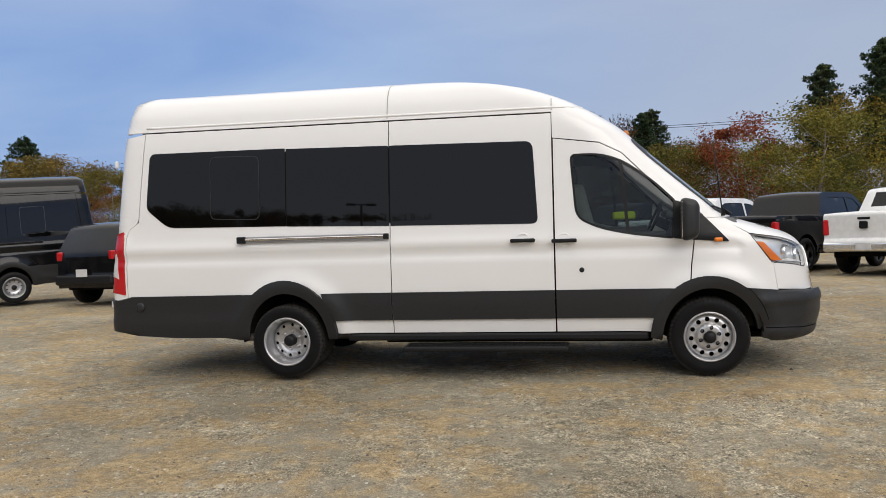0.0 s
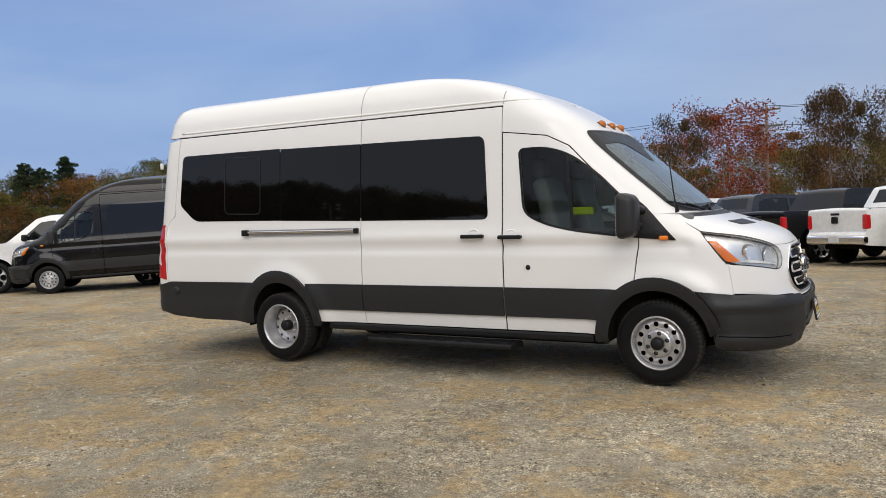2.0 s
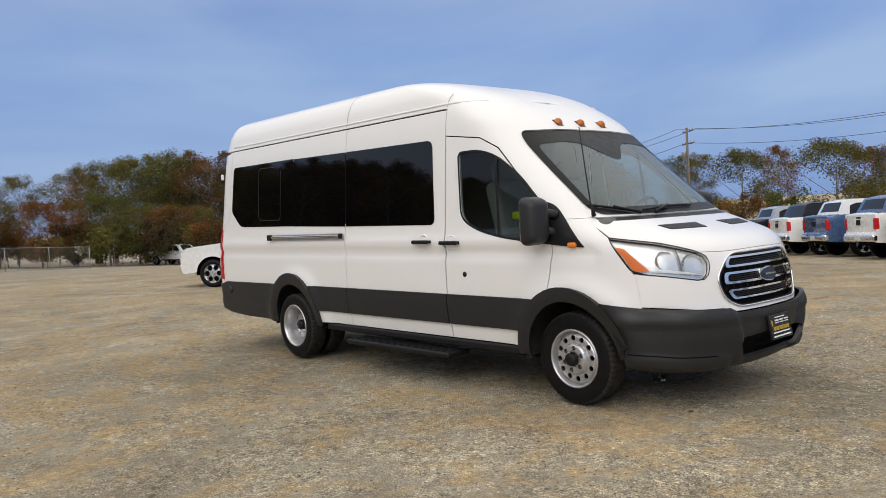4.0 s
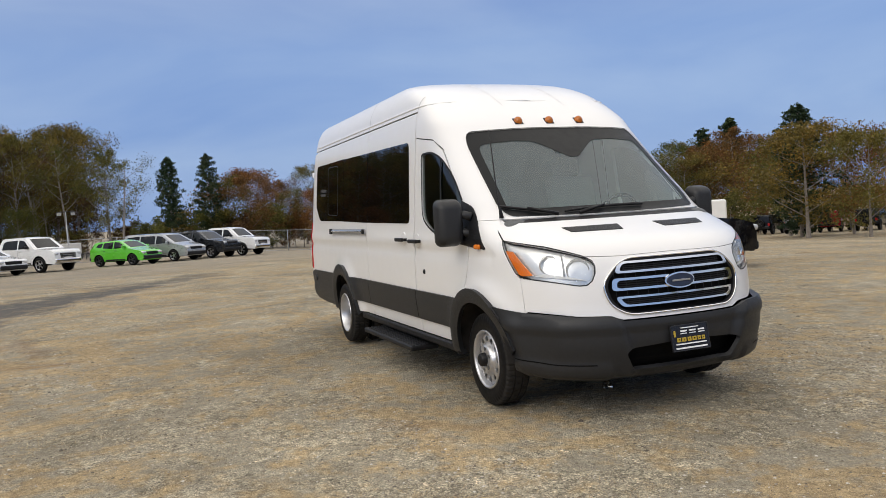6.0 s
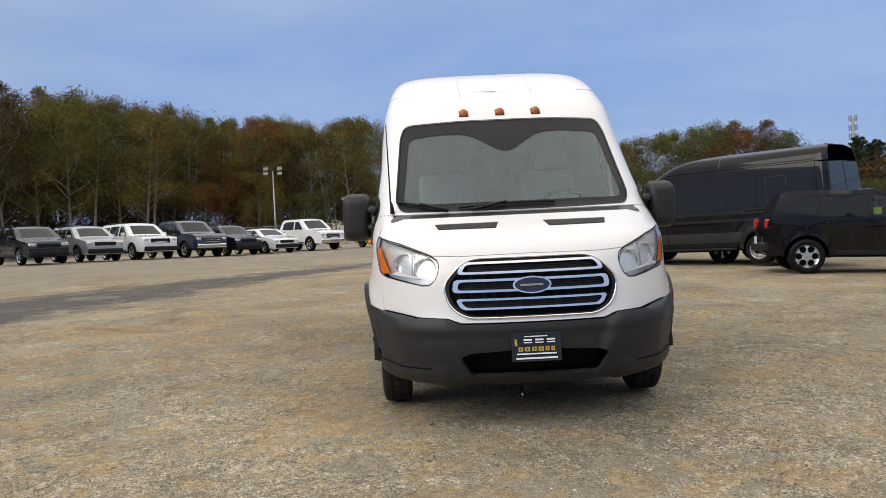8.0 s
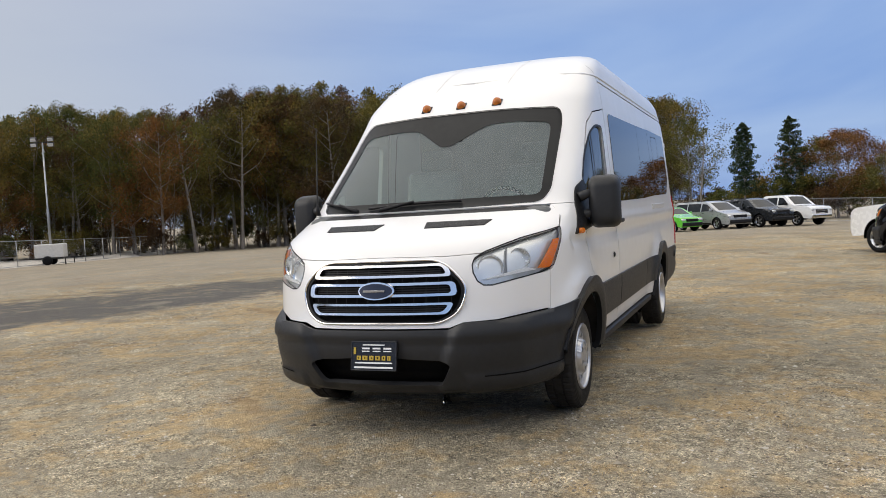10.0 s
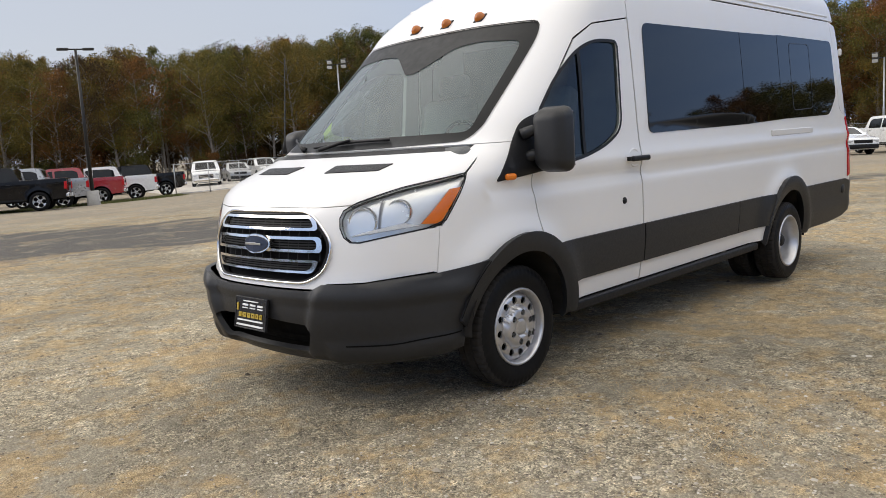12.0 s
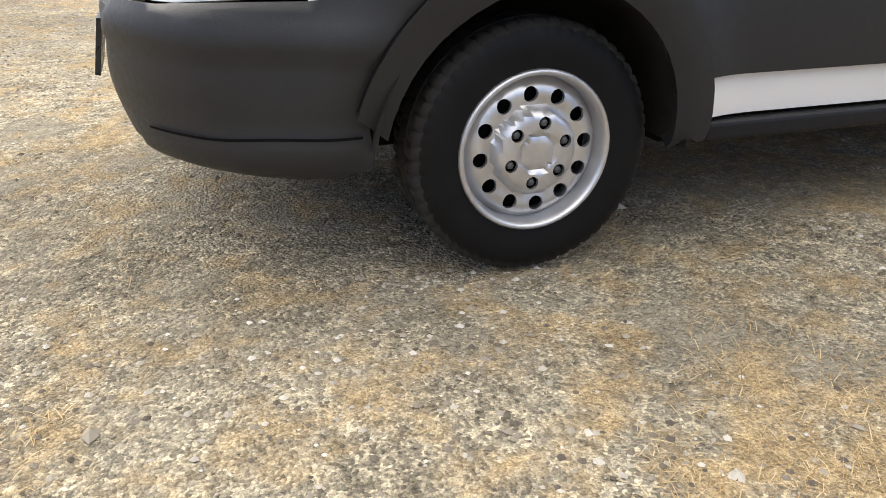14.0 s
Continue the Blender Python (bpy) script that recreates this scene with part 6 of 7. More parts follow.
KINDS = {
    # length, half width, belt height, tumblehome, wheel radius, axles, profile from front sill over the roof to the rear sill, glazed runs, side windows
    "pickup": dict(w=0.99, belt=1.28, tumble=0.16, r=0.41, axles=(1.88, -1.78), front=2.92, rear=-2.92, floor=0.46,
        top=[(2.82, 0.42), (2.92, 0.55), (2.90, 0.80), (2.86, 1.06), (2.66, 1.17), (1.58, 1.27), (0.86, 1.86), (0.55, 1.93), (-0.62, 1.93), (-0.86, 1.88), (-1.10, 1.36), (-1.14, 1.335), (-2.86, 1.335), (-2.90, 1.30), (-2.88, 0.78), (-2.96, 0.74), (-2.95, 0.52), (-2.84, 0.50)],
        wind=(5, 6), back=(9, 10), windows=[[(1.25, 1.33), (0.78, 1.76), (0.42, 1.80), (0.40, 1.31)], [(0.32, 1.31), (0.32, 1.80), (-0.50, 1.79), (-0.74, 1.70), (-0.80, 1.32)]], bed=True),
    "suv": dict(w=0.93, belt=1.06, tumble=0.20, r=0.355, axles=(1.33, -1.33), front=2.20, rear=-2.20, floor=0.36,
        top=[(2.10, 0.32), (2.18, 0.48), (2.17, 0.72), (2.08, 0.95), (1.15, 1.10), (0.42, 1.56), (0.15, 1.63), (-1.55, 1.62), (-1.78, 1.56), (-2.08, 1.08), (-2.15, 0.98), (-2.17, 0.62), (-2.22, 0.55), (-2.18, 0.36)],
        wind=(4, 5), back=(8, 9), windows=[[(0.86, 1.12), (0.36, 1.50), (0.02, 1.53), (0.0, 1.08)], [(-0.07, 1.08), (-0.07, 1.53), (-0.98, 1.52), (-1.02, 1.10)], [(-1.09, 1.11), (-1.06, 1.51), (-1.50, 1.49), (-1.75, 1.16)]]),
    "crossover": dict(w=0.88, belt=1.10, tumble=0.17, r=0.345, axles=(1.26, -1.26), front=2.05, rear=-2.02, floor=0.36,
        top=[(1.95, 0.34), (2.04, 0.50), (2.02, 0.78), (1.90, 1.00), (1.62, 1.07), (0.98, 1.14), (0.28, 1.57), (0.02, 1.645), (-1.45, 1.63), (-1.66, 1.58), (-1.92, 1.12), (-1.97, 1.02), (-2.0, 0.62), (-2.05, 0.55), (-2.0, 0.36)],
        wind=(5, 6), back=(9, 10), windows=[[(0.72, 1.16), (0.22, 1.51), (-0.06, 1.55), (-0.06, 1.11)], [(-0.13, 1.11), (-0.13, 1.55), (-0.95, 1.54), (-1.0, 1.13)], [(-1.07, 1.14), (-1.02, 1.53), (-1.34, 1.51), (-1.60, 1.22)]]),
    "large_suv": dict(w=0.98, belt=1.15, tumble=0.20, r=0.39, axles=(1.50, -1.50), front=2.50, rear=-2.50, floor=0.40,
        top=[(2.40, 0.36), (2.50, 0.52), (2.49, 0.85), (2.40, 1.06), (1.25, 1.18), (0.52, 1.70), (0.22, 1.79), (-1.85, 1.77), (-2.10, 1.70), (-2.38, 1.16), (-2.45, 1.06), (-2.47, 0.66), (-2.53, 0.60), (-2.48, 0.40)],
        wind=(4, 5), back=(8, 9), windows=[[(0.95, 1.21), (0.45, 1.63), (0.10, 1.67), (0.08, 1.17)], [(0.0, 1.17), (0.0, 1.67), (-1.0, 1.66), (-1.02, 1.18)], [(-1.10, 1.19), (-1.08, 1.66), (-1.78, 1.62), (-2.0, 1.26)]]),
    "jeep": dict(w=0.94, belt=1.16, tumble=0.10, r=0.42, axles=(1.48, -1.48), front=2.35, rear=-2.35, floor=0.50,
        top=[(2.20, 0.55), (2.35, 0.60), (2.34, 0.78), (2.22, 0.80), (2.20, 1.16), (0.92, 1.24), (0.62, 1.78), (0.45, 1.83), (-2.12, 1.83), (-2.20, 1.78), (-2.24, 1.18), (-2.25, 0.72), (-2.38, 0.70), (-2.36, 0.52)],
        wind=(5, 6), back=(9, 10), windows=[[(0.68, 1.24), (0.44, 1.68), (0.02, 1.70), (0.0, 1.22)], [(-0.10, 1.22), (-0.10, 1.70), (-0.95, 1.70), (-0.95, 1.22)], [(-1.05, 1.22), (-1.05, 1.72), (-2.08, 1.72), (-2.10, 1.24)]]),
    "sedan": dict(w=0.91, belt=0.94, tumble=0.24, r=0.335, axles=(1.42, -1.40), front=2.32, rear=-2.32, floor=0.30,
        top=[(2.22, 0.26), (2.32, 0.42), (2.30, 0.62), (2.18, 0.80), (1.12, 0.98), (0.38, 1.37), (0.05, 1.43), (-0.62, 1.41), (-1.0, 1.32), (-1.62, 1.06), (-2.18, 1.02), (-2.28, 0.86), (-2.30, 0.50), (-2.24, 0.30)],
        wind=(4, 5), back=(8, 9), windows=[[(0.85, 1.02), (0.30, 1.33), (-0.02, 1.36), (-0.02, 0.98)], [(-0.09, 0.98), (-0.09, 1.36), (-0.58, 1.34), (-0.98, 1.20), (-1.02, 1.02)]]),
    "hatchback": dict(w=0.87, belt=0.98, tumble=0.22, r=0.325, axles=(1.28, -1.20), front=2.02, rear=-1.98, floor=0.30,
        top=[(1.92, 0.24), (2.02, 0.40), (2.00, 0.62), (1.88, 0.80), (1.10, 0.98), (0.35, 1.40), (0.05, 1.47), (-1.25, 1.42), (-1.55, 1.38), (-1.88, 1.00), (-1.94, 0.92), (-1.98, 0.52), (-1.92, 0.30)],
        wind=(4, 5), back=(8, 9), windows=[[(0.90, 1.03), (0.32, 1.36), (-0.05, 1.39), (-0.05, 1.00)], [(-0.12, 1.00), (-0.12, 1.39), (-0.82, 1.36), (-0.90, 1.06)], [(-0.97, 1.08), (-0.90, 1.35), (-1.22, 1.32), (-1.42, 1.14)]]),
    "minivan": dict(w=0.98, belt=1.10, tumble=0.18, r=0.345, axles=(1.58, -1.50), front=2.55, rear=-2.55, floor=0.32,
        top=[(2.45, 0.28), (2.55, 0.44), (2.53, 0.68), (2.40, 0.90), (1.62, 1.10), (0.72, 1.64), (0.40, 1.72), (-2.05, 1.74), (-2.25, 1.68), (-2.42, 1.12), (-2.50, 1.0), (-2.54, 0.55), (-2.48, 0.34)],
        wind=(4, 5), back=(8, 9), windows=[[(1.35, 1.15), (0.72, 1.54), (0.30, 1.60), (0.28, 1.10)], [(0.20, 1.10), (0.20, 1.60), (-0.95, 1.62), (-0.95, 1.12)], [(-1.03, 1.12), (-1.03, 1.62), (-2.0, 1.60), (-2.18, 1.20)]]),
}


def half_width(k, x, z):
    """Half the body's breadth at a place of the side view."""
    x, z = np.asarray(x, float), np.asarray(z, float)
    w = k["w"] - 0.05 * np.clip((k["belt"] - z) / k["belt"], 0, 1) ** 1.6 - k["tumble"] * np.clip(z - k["belt"], 0, 2) ** 1.05 / 0.6
    for e, d in ((k["front"], 1), (k["rear"], -1)):
        w = w * (1 - 0.13 * np.clip(1 - (e - x) * d / 0.75, 0, 1) ** 2.2)
    swell = sum(0.02 * np.exp(-(((np.hypot(x - a, z - k["r"]) - k["r"] * 1.12) / 0.10) ** 2)) for a in k["axles"])
    crease_line = 0.008 * np.exp(-(((z - k["belt"] * 0.86) / 0.035) ** 2))
    return w + swell * (z < k["belt"]) + crease_line


def car_wheel(parent, x, y, r, rim_mat, spokes, side):
    w = new("wheel")
    w.parent = parent
    w.matrix_local = Matrix.Translation((x, y, r)) @ (pose(0, 0, 0, 0, 0, 180) if side > 0 else Matrix.Identity(4))
    t = 0.11
    part("tyre", revolve("tyre", [(r * 0.64, -t * 0.8), (r * 0.70, -t), (r * 0.90, -t), (r * 0.985, -t * 0.75), (r, -t * 0.3), (r, t * 0.3), (r * 0.985, t * 0.75), (r * 0.9, t), (r * 0.6, t)], RUBBER, 40), None, w)
    holes = ring_holes(spokes, r * 0.43, r * 0.30 * math.sin(math.pi / spokes) * 2.0 * 0.62)
    part("rim", disc_sheet("rim", [(0, -t * 0.72), (r * 0.16, -t * 0.80), (r * 0.5, -t * 0.70), (r * 0.60, -t * 0.62), (r * 0.66, -t * 0.95)], holes, r * 0.66, rim_mat, 0.03, 1, 0.045), None, w)
    part("brake", revolve("brake", [(0, -0.01), (r * 0.62, -0.01)], SHADOW_BLACK, 20), None, w)
    return w


def build_car(kind, name, label, category, body_mat, m, rim=ALLOY, spokes=5, trim=None, two_tone=None, tonneau=True, group="", clear=False):
    """A parked vehicle: pressed sides with arches and windows, a skin over the top, glass, lamps, wheels and trim."""
    k = KINDS[kind]
    trim = trim or BLACK
    car = thing(name, label, category, m, group)
    top = k["top"]
    r = k["r"]
    floor = k["floor"]
    ra = r * 1.20
    low = []
    for a in sorted(k["axles"]):
        half = math.sqrt(max(0.01, ra**2 - (floor - r) ** 2))
        a0 = math.degrees(math.atan2(floor - r, -half)) % 360
        low += arc(a, r, ra, a0, math.degrees(math.atan2(floor - r, half)), 14)
    soft_top = rounded(top, [0.0] + [0.07] * (len(top) - 2) + [0.0], 3)
    outline = soft_top + low
    outline = [p for i, p in enumerate(outline) if math.dist(p, outline[i - 1]) > 1e-3]
    wins = [rounded(wn, 0.05, 3) for wn in k["windows"]]
    v, f = fill(dense(outline, 0.12), [dense(wn, 0.12) for wn in wins], 0.13)
    verts, faces = [], []
    for s in (-1, 1):
        y = half_width(k, v[:, 0], v[:, 1]) * s
        base = len(verts)
        verts += list(np.stack([v[:, 0], y, v[:, 1]], 1))
        for t in f:
            a, b, c = v[t[0]], v[t[1]], v[t[2]]
            ccw = (b[0] - a[0]) * (c[1] - a[1]) - (b[1] - a[1]) * (c[0] - a[0]) > 0
            good = ccw if s < 0 else not ccw
            faces.append(tuple(i + base for i in (t if good else t[::-1])))
    # skin over the top, glazed where the screens are
    line = dense(soft_top, 0.12, False)
    gl = [(top[k["wind"][0]], top[k["wind"][1]]), (top[k["back"][0]], top[k["back"][1]])]

    def span(p, seg):
        lo, hi = min(seg[0][0], seg[1][0]), max(seg[0][0], seg[1][0])
        return lo + 0.07 < p[0] < hi - 0.05 and p[1] > k["belt"] - 0.02

    cols = np.linspace(-1, 1, 9)
    rows = []
    for i, (x, z) in enumerate(line):
        hw = float(half_width(k, x, z))
        nx, nz = (line[min(i + 1, len(line) - 1)][1] - line[max(i - 1, 0)][1]), -(line[min(i + 1, len(line) - 1)][0] - line[max(i - 1, 0)][0])
        ln = math.hypot(nx, nz) or 1
        nx, nz = -nx / ln, -nz / ln
        if nz < -0.2:
            nx, nz = -nx, -nz
        bulge = 0.035 if z > 0.6 else 0.02
        out = 1 if (x > 0 and nx > -0.2) or (x <= 0 and nx < 0.2) else -1
        rows.append([(x + nx * bulge * (1 - c * c) * (out if abs(nx) > 0.7 else 1), hw * c, z + nz * bulge * (1 - c * c)) for c in cols])
    glass_quads = ([], [])
    for i in range(len(rows) - 1):
        mid = ((line[i][0] + line[i + 1][0]) / 2, (line[i][1] + line[i + 1][1]) / 2)
        which = next((g for g in range(2) if span(mid, gl[g])), None)
        base = len(verts)
        verts += rows[i] + rows[i + 1]
        for c in range(8):
            q = (base + c, base + c + 1, base + 10 + c, base + 9 + c)
            if which is not None and 0 < c < 7:
                glass_quads[which].append([verts[j] for j in q])
            else:
                faces.append(q)
    bm = bmesh.new()
    me = mesh_of("body", verts, faces, body_mat)
    bm.from_mesh(me)
    bmesh.ops.remove_doubles(bm, verts=list(bm.verts), dist=0.004)
    bmesh.ops.recalc_face_normals(bm, faces=list(bm.faces))
    for fc in bm.faces:
        fc.smooth = True
    for e in bm.edges:
        if len(e.link_faces) == 2 and e.calc_face_angle(0) > radians(32):
            e.smooth = False
    bm.to_mesh(me)
    bm.free()
    part("body", me, None, car)
    for nm, quads in (("windscreen", glass_quads[0]), ("rear_window", glass_quads[1])):
        gv = [p for q in quads for p in q]
        if gv:
            part(nm, mesh_of(nm, gv, [(4 * i, 4 * i + 1, 4 * i + 2, 4 * i + 3) for i in range(len(quads))], CAR_GLASS, False), None, car, "dark reflecting glass")
    for wn in wins:
        for s in (-1, 1):
            gv, gf = fill(dense(wn, 0.15), [], 0.2)
            y = (half_width(k, gv[:, 0], gv[:, 1]) - 0.012) * s
            part("side_window", mesh_of("side_window", np.stack([gv[:, 0], y, gv[:, 1]], 1), gf if s > 0 else [t[::-1] for t in gf], glass("car_clear_glass", (0.50, 0.56, 0.55), 1.5) if clear and wn is wins[0] else CAR_GLASS), None, car)
    # dark inside, so that arches and gaps do not show through
    xs, xe = k["rear"] + 0.25, k["front"] - 0.3
    part("chassis", boxes([(((xs + xe) / 2, 0, floor + 0.12), (xe - xs, k["w"] * 1.15, 0.34)), ((0, 0, floor + 0.02), ((k["axles"][0] - k["axles"][1]) - 2 * ra, k["w"] * 1.82, 0.10))], 0.02), SHADOW_BLACK, car)
    for a in k["axles"]:
        for s in (-1, 1):
            prof = arc(a, r, ra + 0.01, -5, 185, 14)
            n = len(prof)
            vv = [(x, s * (k["w"] - 0.03), z) for x, z in prof] + [(x, s * (k["w"] - 0.36), z) for x, z in prof]
            part("wheel_well", mesh_of("wheel_well", vv, [(i, i + 1, n + i + 1, n + i) for i in range(n - 1)] + [tuple(range(n, 2 * n))], SHADOW_BLACK, False), None, car)
            car_wheel(car, a, s * (k["w"] - 0.10), r, rim, spokes, s)
            if two_tone:
                fl = arc(a, r, ra + 0.06, 0, 180, 16)
                fi = arc(a, r, ra - 0.005, 0, 180, 16)
                fv = []
                for (x1, z1), (x2, z2) in zip(fl, fi):
                    fv += [(x1, s * (float(half_width(k, x1, z1)) + 0.012), z1), (x2, s * (float(half_width(k, x2, z2)) + 0.030), z2)]
                part("arch_flare", mesh_of("arch_flare", fv, [(2 * i, 2 * i + 1, 2 * i + 3, 2 * i + 2) for i in range(16)], two_tone), None, car)
    # lamps, grille, bumpers, mirrors, handles and door lines
    zf = top[3][1]
    fx, rx = k["front"], k["rear"]
    for s in (-1, 1):
        hw = k["w"]
        part("headlamp", boxes([((fx - 0.150, s * (hw * 0.72), zf - 0.10), (0.30, 0.32, 0.13), (0, 8, -s * 16))], 0.04, 3), LAMP_GLASS, car, "clear headlamp")
        part("tail_lamp", boxes([((rx + 0.075, s * (hw - 0.165), k["belt"] - (0.24 if kind in ("pickup", "jeep") else 0.10)), (0.15, 0.13, 0.34 if kind == "pickup" else 0.24 if kind == "jeep" else 0.18), (0, 0, s * 14))], 0.03, 3), RED_LENS, car, "red tail lamp")
        mx = k["windows"][0][0][0] - 0.12
        part("door_mirror", boxes([((mx, s * (hw + 0.10), k["belt"] + 0.10), (0.12, 0.20, 0.17))], 0.045, 3), body_mat if kind != "pickup" else trim, car)
        for wn in k["windows"][:2]:
            hx = min(p[0] for p in wn) + 0.16
            part("door_handle", boxes([((hx, s * (float(half_width(k, hx, k["belt"] - 0.10)) + 0.012), k["belt"] - 0.10), (0.18, 0.025, 0.03))], 0.01), trim, car)
            lx = min(p[0] for p in wn) - 0.035
            zs = np.linspace(floor + 0.08, k["belt"], 8)
            lv = []
            for z in zs:
                yy = s * (float(half_width(k, lx, z)) + 0.0025)
                lv += [(lx - 0.004, yy, z), (lx + 0.004, yy, z)]
            part("door_line", mesh_of("door_line", lv, [(2 * i, 2 * i + 1, 2 * i + 3, 2 * i + 2) for i in range(7)], SHADOW_BLACK), None, car)
        part("sill_trim", boxes([((0, s * (hw - 0.045), floor + 0.055), (k["axles"][0] - k["axles"][1] - 2 * ra - 0.05, 0.05, 0.10))], 0.015), two_tone or trim, car)
    hh = 0.30 if kind in ("pickup", "large_suv") else 0.17
    bar_mat = CHROME if kind in ("pickup",) else trim
    part("grille", boxes([((fx - 0.035, 0, zf - 0.06 - hh / 2), (0.10, k["w"] * 1.02, hh))], 0.03, 3), BLACK, car, "black grille")
    for g in range(3):
        part("grille_bar", boxes([((fx + 0.022, 0, zf - 0.09 - g * hh / 3.2), (0.02, k["w"] * 0.96, 0.022))], 0.006), bar_mat, car)
    part("front_bumper", boxes([((fx - 0.06, 0, floor + 0.12), (0.22, k["w"] * 1.70, 0.22))], 0.06, 3), CHROME if kind == "pickup" else trim, car)
    part("rear_bumper", boxes([((rx + 0.02, 0, floor + 0.16), (0.18, k["w"] * 1.76, 0.20))], 0.05, 3), CHROME if kind == "pickup" else trim, car)
    part("plate", boxes([((rx - 0.075, 0, floor + 0.30 if kind != "pickup" else floor + 0.17), (0.012, 0.30, 0.15))], 0.003), plain("plain_plate", (0.55, 0.55, 0.55), 0.5), car)
    if k.get("bed"):
        part("bed_cover" if tonneau else "bed_liner", boxes([((-2.0, 0, 1.325 if tonneau else 1.30), (1.66, k["w"] * 1.80, 0.05))], 0.015), BLACK, car)
        part("tailgate_badge", boxes([((-2.945, 0, 1.08), (0.012, 0.16, 0.16))], 0.03), trim, car)
        part("tailgate_handle", boxes([((-2.935, 0, 1.22), (0.02, 0.26, 0.05))], 0.01), trim, car)
    if kind in ("suv", "large_suv", "minivan"):
        for s in (-1, 1):
            part("roof_rail", tube_mesh("roof_rail", [(0.2, s * (k["w"] - 0.30), top[6][1] + 0.0), (-0.1, s * (k["w"] - 0.29), top[6][1] + 0.055), (-1.5, s * (k["w"] - 0.29), top[6][1] + 0.05), (-1.75, s * (k["w"] - 0.29), top[6][1] - 0.02)], 0.016, trim, 6), None, car)
    if kind == "jeep":
        o = car_wheel(car, -2.42, 0.0, r * 0.95, rim, spokes, -1)
        o.name = "spare_wheel"
        o.matrix_local = pose(-2.44, 0, 1.02, 0, 0, -90)
    return car


PAINTS = {
    "white": paint("vehicle_white", (0.74, 0.74, 0.73), 0.25),
    "black": paint("vehicle_black", (0.004, 0.004, 0.005), 0.18, 0.55, spec=0.05),
    "charcoal": paint("vehicle_charcoal", (0.014, 0.016, 0.019), 0.25, 0.7, metal=0.3, spec=0.2),
    "navy": paint("vehicle_navy", (0.014, 0.022, 0.045), 0.22, metal=0.2),
    "silver": paint("vehicle_silver", (0.36, 0.37, 0.38), 0.3, metal=0.5),
    "grey": paint("vehicle_grey", (0.11, 0.115, 0.12), 0.3, metal=0.4),
    "green": paint("vehicle_lime", (0.10, 0.48, 0.03), 0.22),
    "red": paint("vehicle_red", (0.30, 0.012, 0.018), 0.22),
    "blue": paint("vehicle_blue", (0.03, 0.08, 0.20), 0.25, metal=0.3),
}
WORDS = {"pickup": ("pickup_truck", "crew-cab pickup", "pickup truck"), "suv": ("compact_suv", "compact sport utility car", "car"), "crossover": ("crossover_car", "small crossover car", "car"), "large_suv": ("large_suv", "large sport utility car", "car"), "jeep": ("off_road_car", "boxy off-road car", "car"), "sedan": ("sedan_car", "low sedan car", "car"), "hatchback": ("hatchback_car", "small hatchback car", "car"), "minivan": ("minivan", "family minivan", "minivan")}
BUILT = {}


def park(kind, colour, x, y, heading, state="parked on the gravel lot", rim=ALLOY, spokes=5, two_tone=None, group="parked vehicles", scale=1.0):
    """A vehicle with its middle at x, y, its nose towards heading, standing on the slope."""
    h = radians(heading)
    fx, fy = math.cos(h), math.sin(h)
    dz = (float(ground_z(x + fx * 1.5, y + fy * 1.5)) - float(ground_z(x - fx * 1.5, y - fy * 1.5))) / 3
    dr = (float(ground_z(x - fy * 0.8, y + fx * 0.8)) - float(ground_z(x + fy * 0.8, y - fx * 0.8))) / 1.6
    m = Matrix.Translation((x, y, float(ground_z(x, y)))) @ Matrix.Rotation(h, 4, "Z") @ Matrix.Rotation(-math.atan(dz), 4, "Y") @ Matrix.Rotation(math.atan(dr), 4, "X")
    key = (kind, colour, spokes, two_tone is not None, rim.name)
    name, words, cat = WORDS[kind]
    if key in BUILT:
        c = copy_thing(BUILT[key], m)
    else:
        c = BUILT[key] = build_car(kind, name, f"{colour if colour != 'green' else 'lime green'} {words}, {state}", cat, PAINTS[colour], m, rim, spokes, None, two_tone, True, group, kind == "crossover")
        if kind == "crossover":
            part("window_tag", boxes([((0.02, -0.70, 1.22), (0.20, 0.01, 0.13))], 0.003), plain("fluorescent_yellow", (0.62, 0.80, 0.02), 0.6), c, "fluorescent yellow tag")
    return c


def near_wheel(kind, axle, side, x, y, heading):
    """The middle of a vehicle one of whose wheels stands at x, y: axle 0 front, 1 rear; side 1 left, -1 right."""
    k = KINDS[kind]
    h = radians(heading)
    a, b = k["axles"][axle], side * (k["w"] - 0.02)
    return x - math.cos(h) * a + math.sin(h) * b, y - math.sin(h) * a - math.cos(h) * b


# the row along the far edge, noses towards the lot
FLARE = CLADDING
for kind, colour, wx, wy, opts in (
    ("suv", "charcoal", -30.1, -19.0, dict(two_tone=None)),
    ("suv", "silver", -32.6, -17.5, dict(two_tone=FLARE)),
    ("large_suv", "white", -35.3, -15.9, {}),
    ("pickup", "navy", -37.9, -14.0, {}),
    ("suv", "charcoal", -39.6, -12.2, {}),
    ("sedan", "white", -42.2, -10.5, {}),
    ("pickup", "white", -44.9, -8.2, {}),
    ("hatchback", "green", -46.5, -3.3, dict(rim=DARK_RIM)),
    ("minivan", "silver", -48.6, -0.8, {}),
    ("large_suv", "charcoal", -50.5, 1.7, {}),
    ("pickup", "white", -52.5, 4.0, {}),
):
    park(kind, colour, *near_wheel(kind, 0, -1, 0.94 * wx + 0.3, 0.94 * wy, 46), 46, "parked in the row by the fence", group="row of parked cars", **opts)
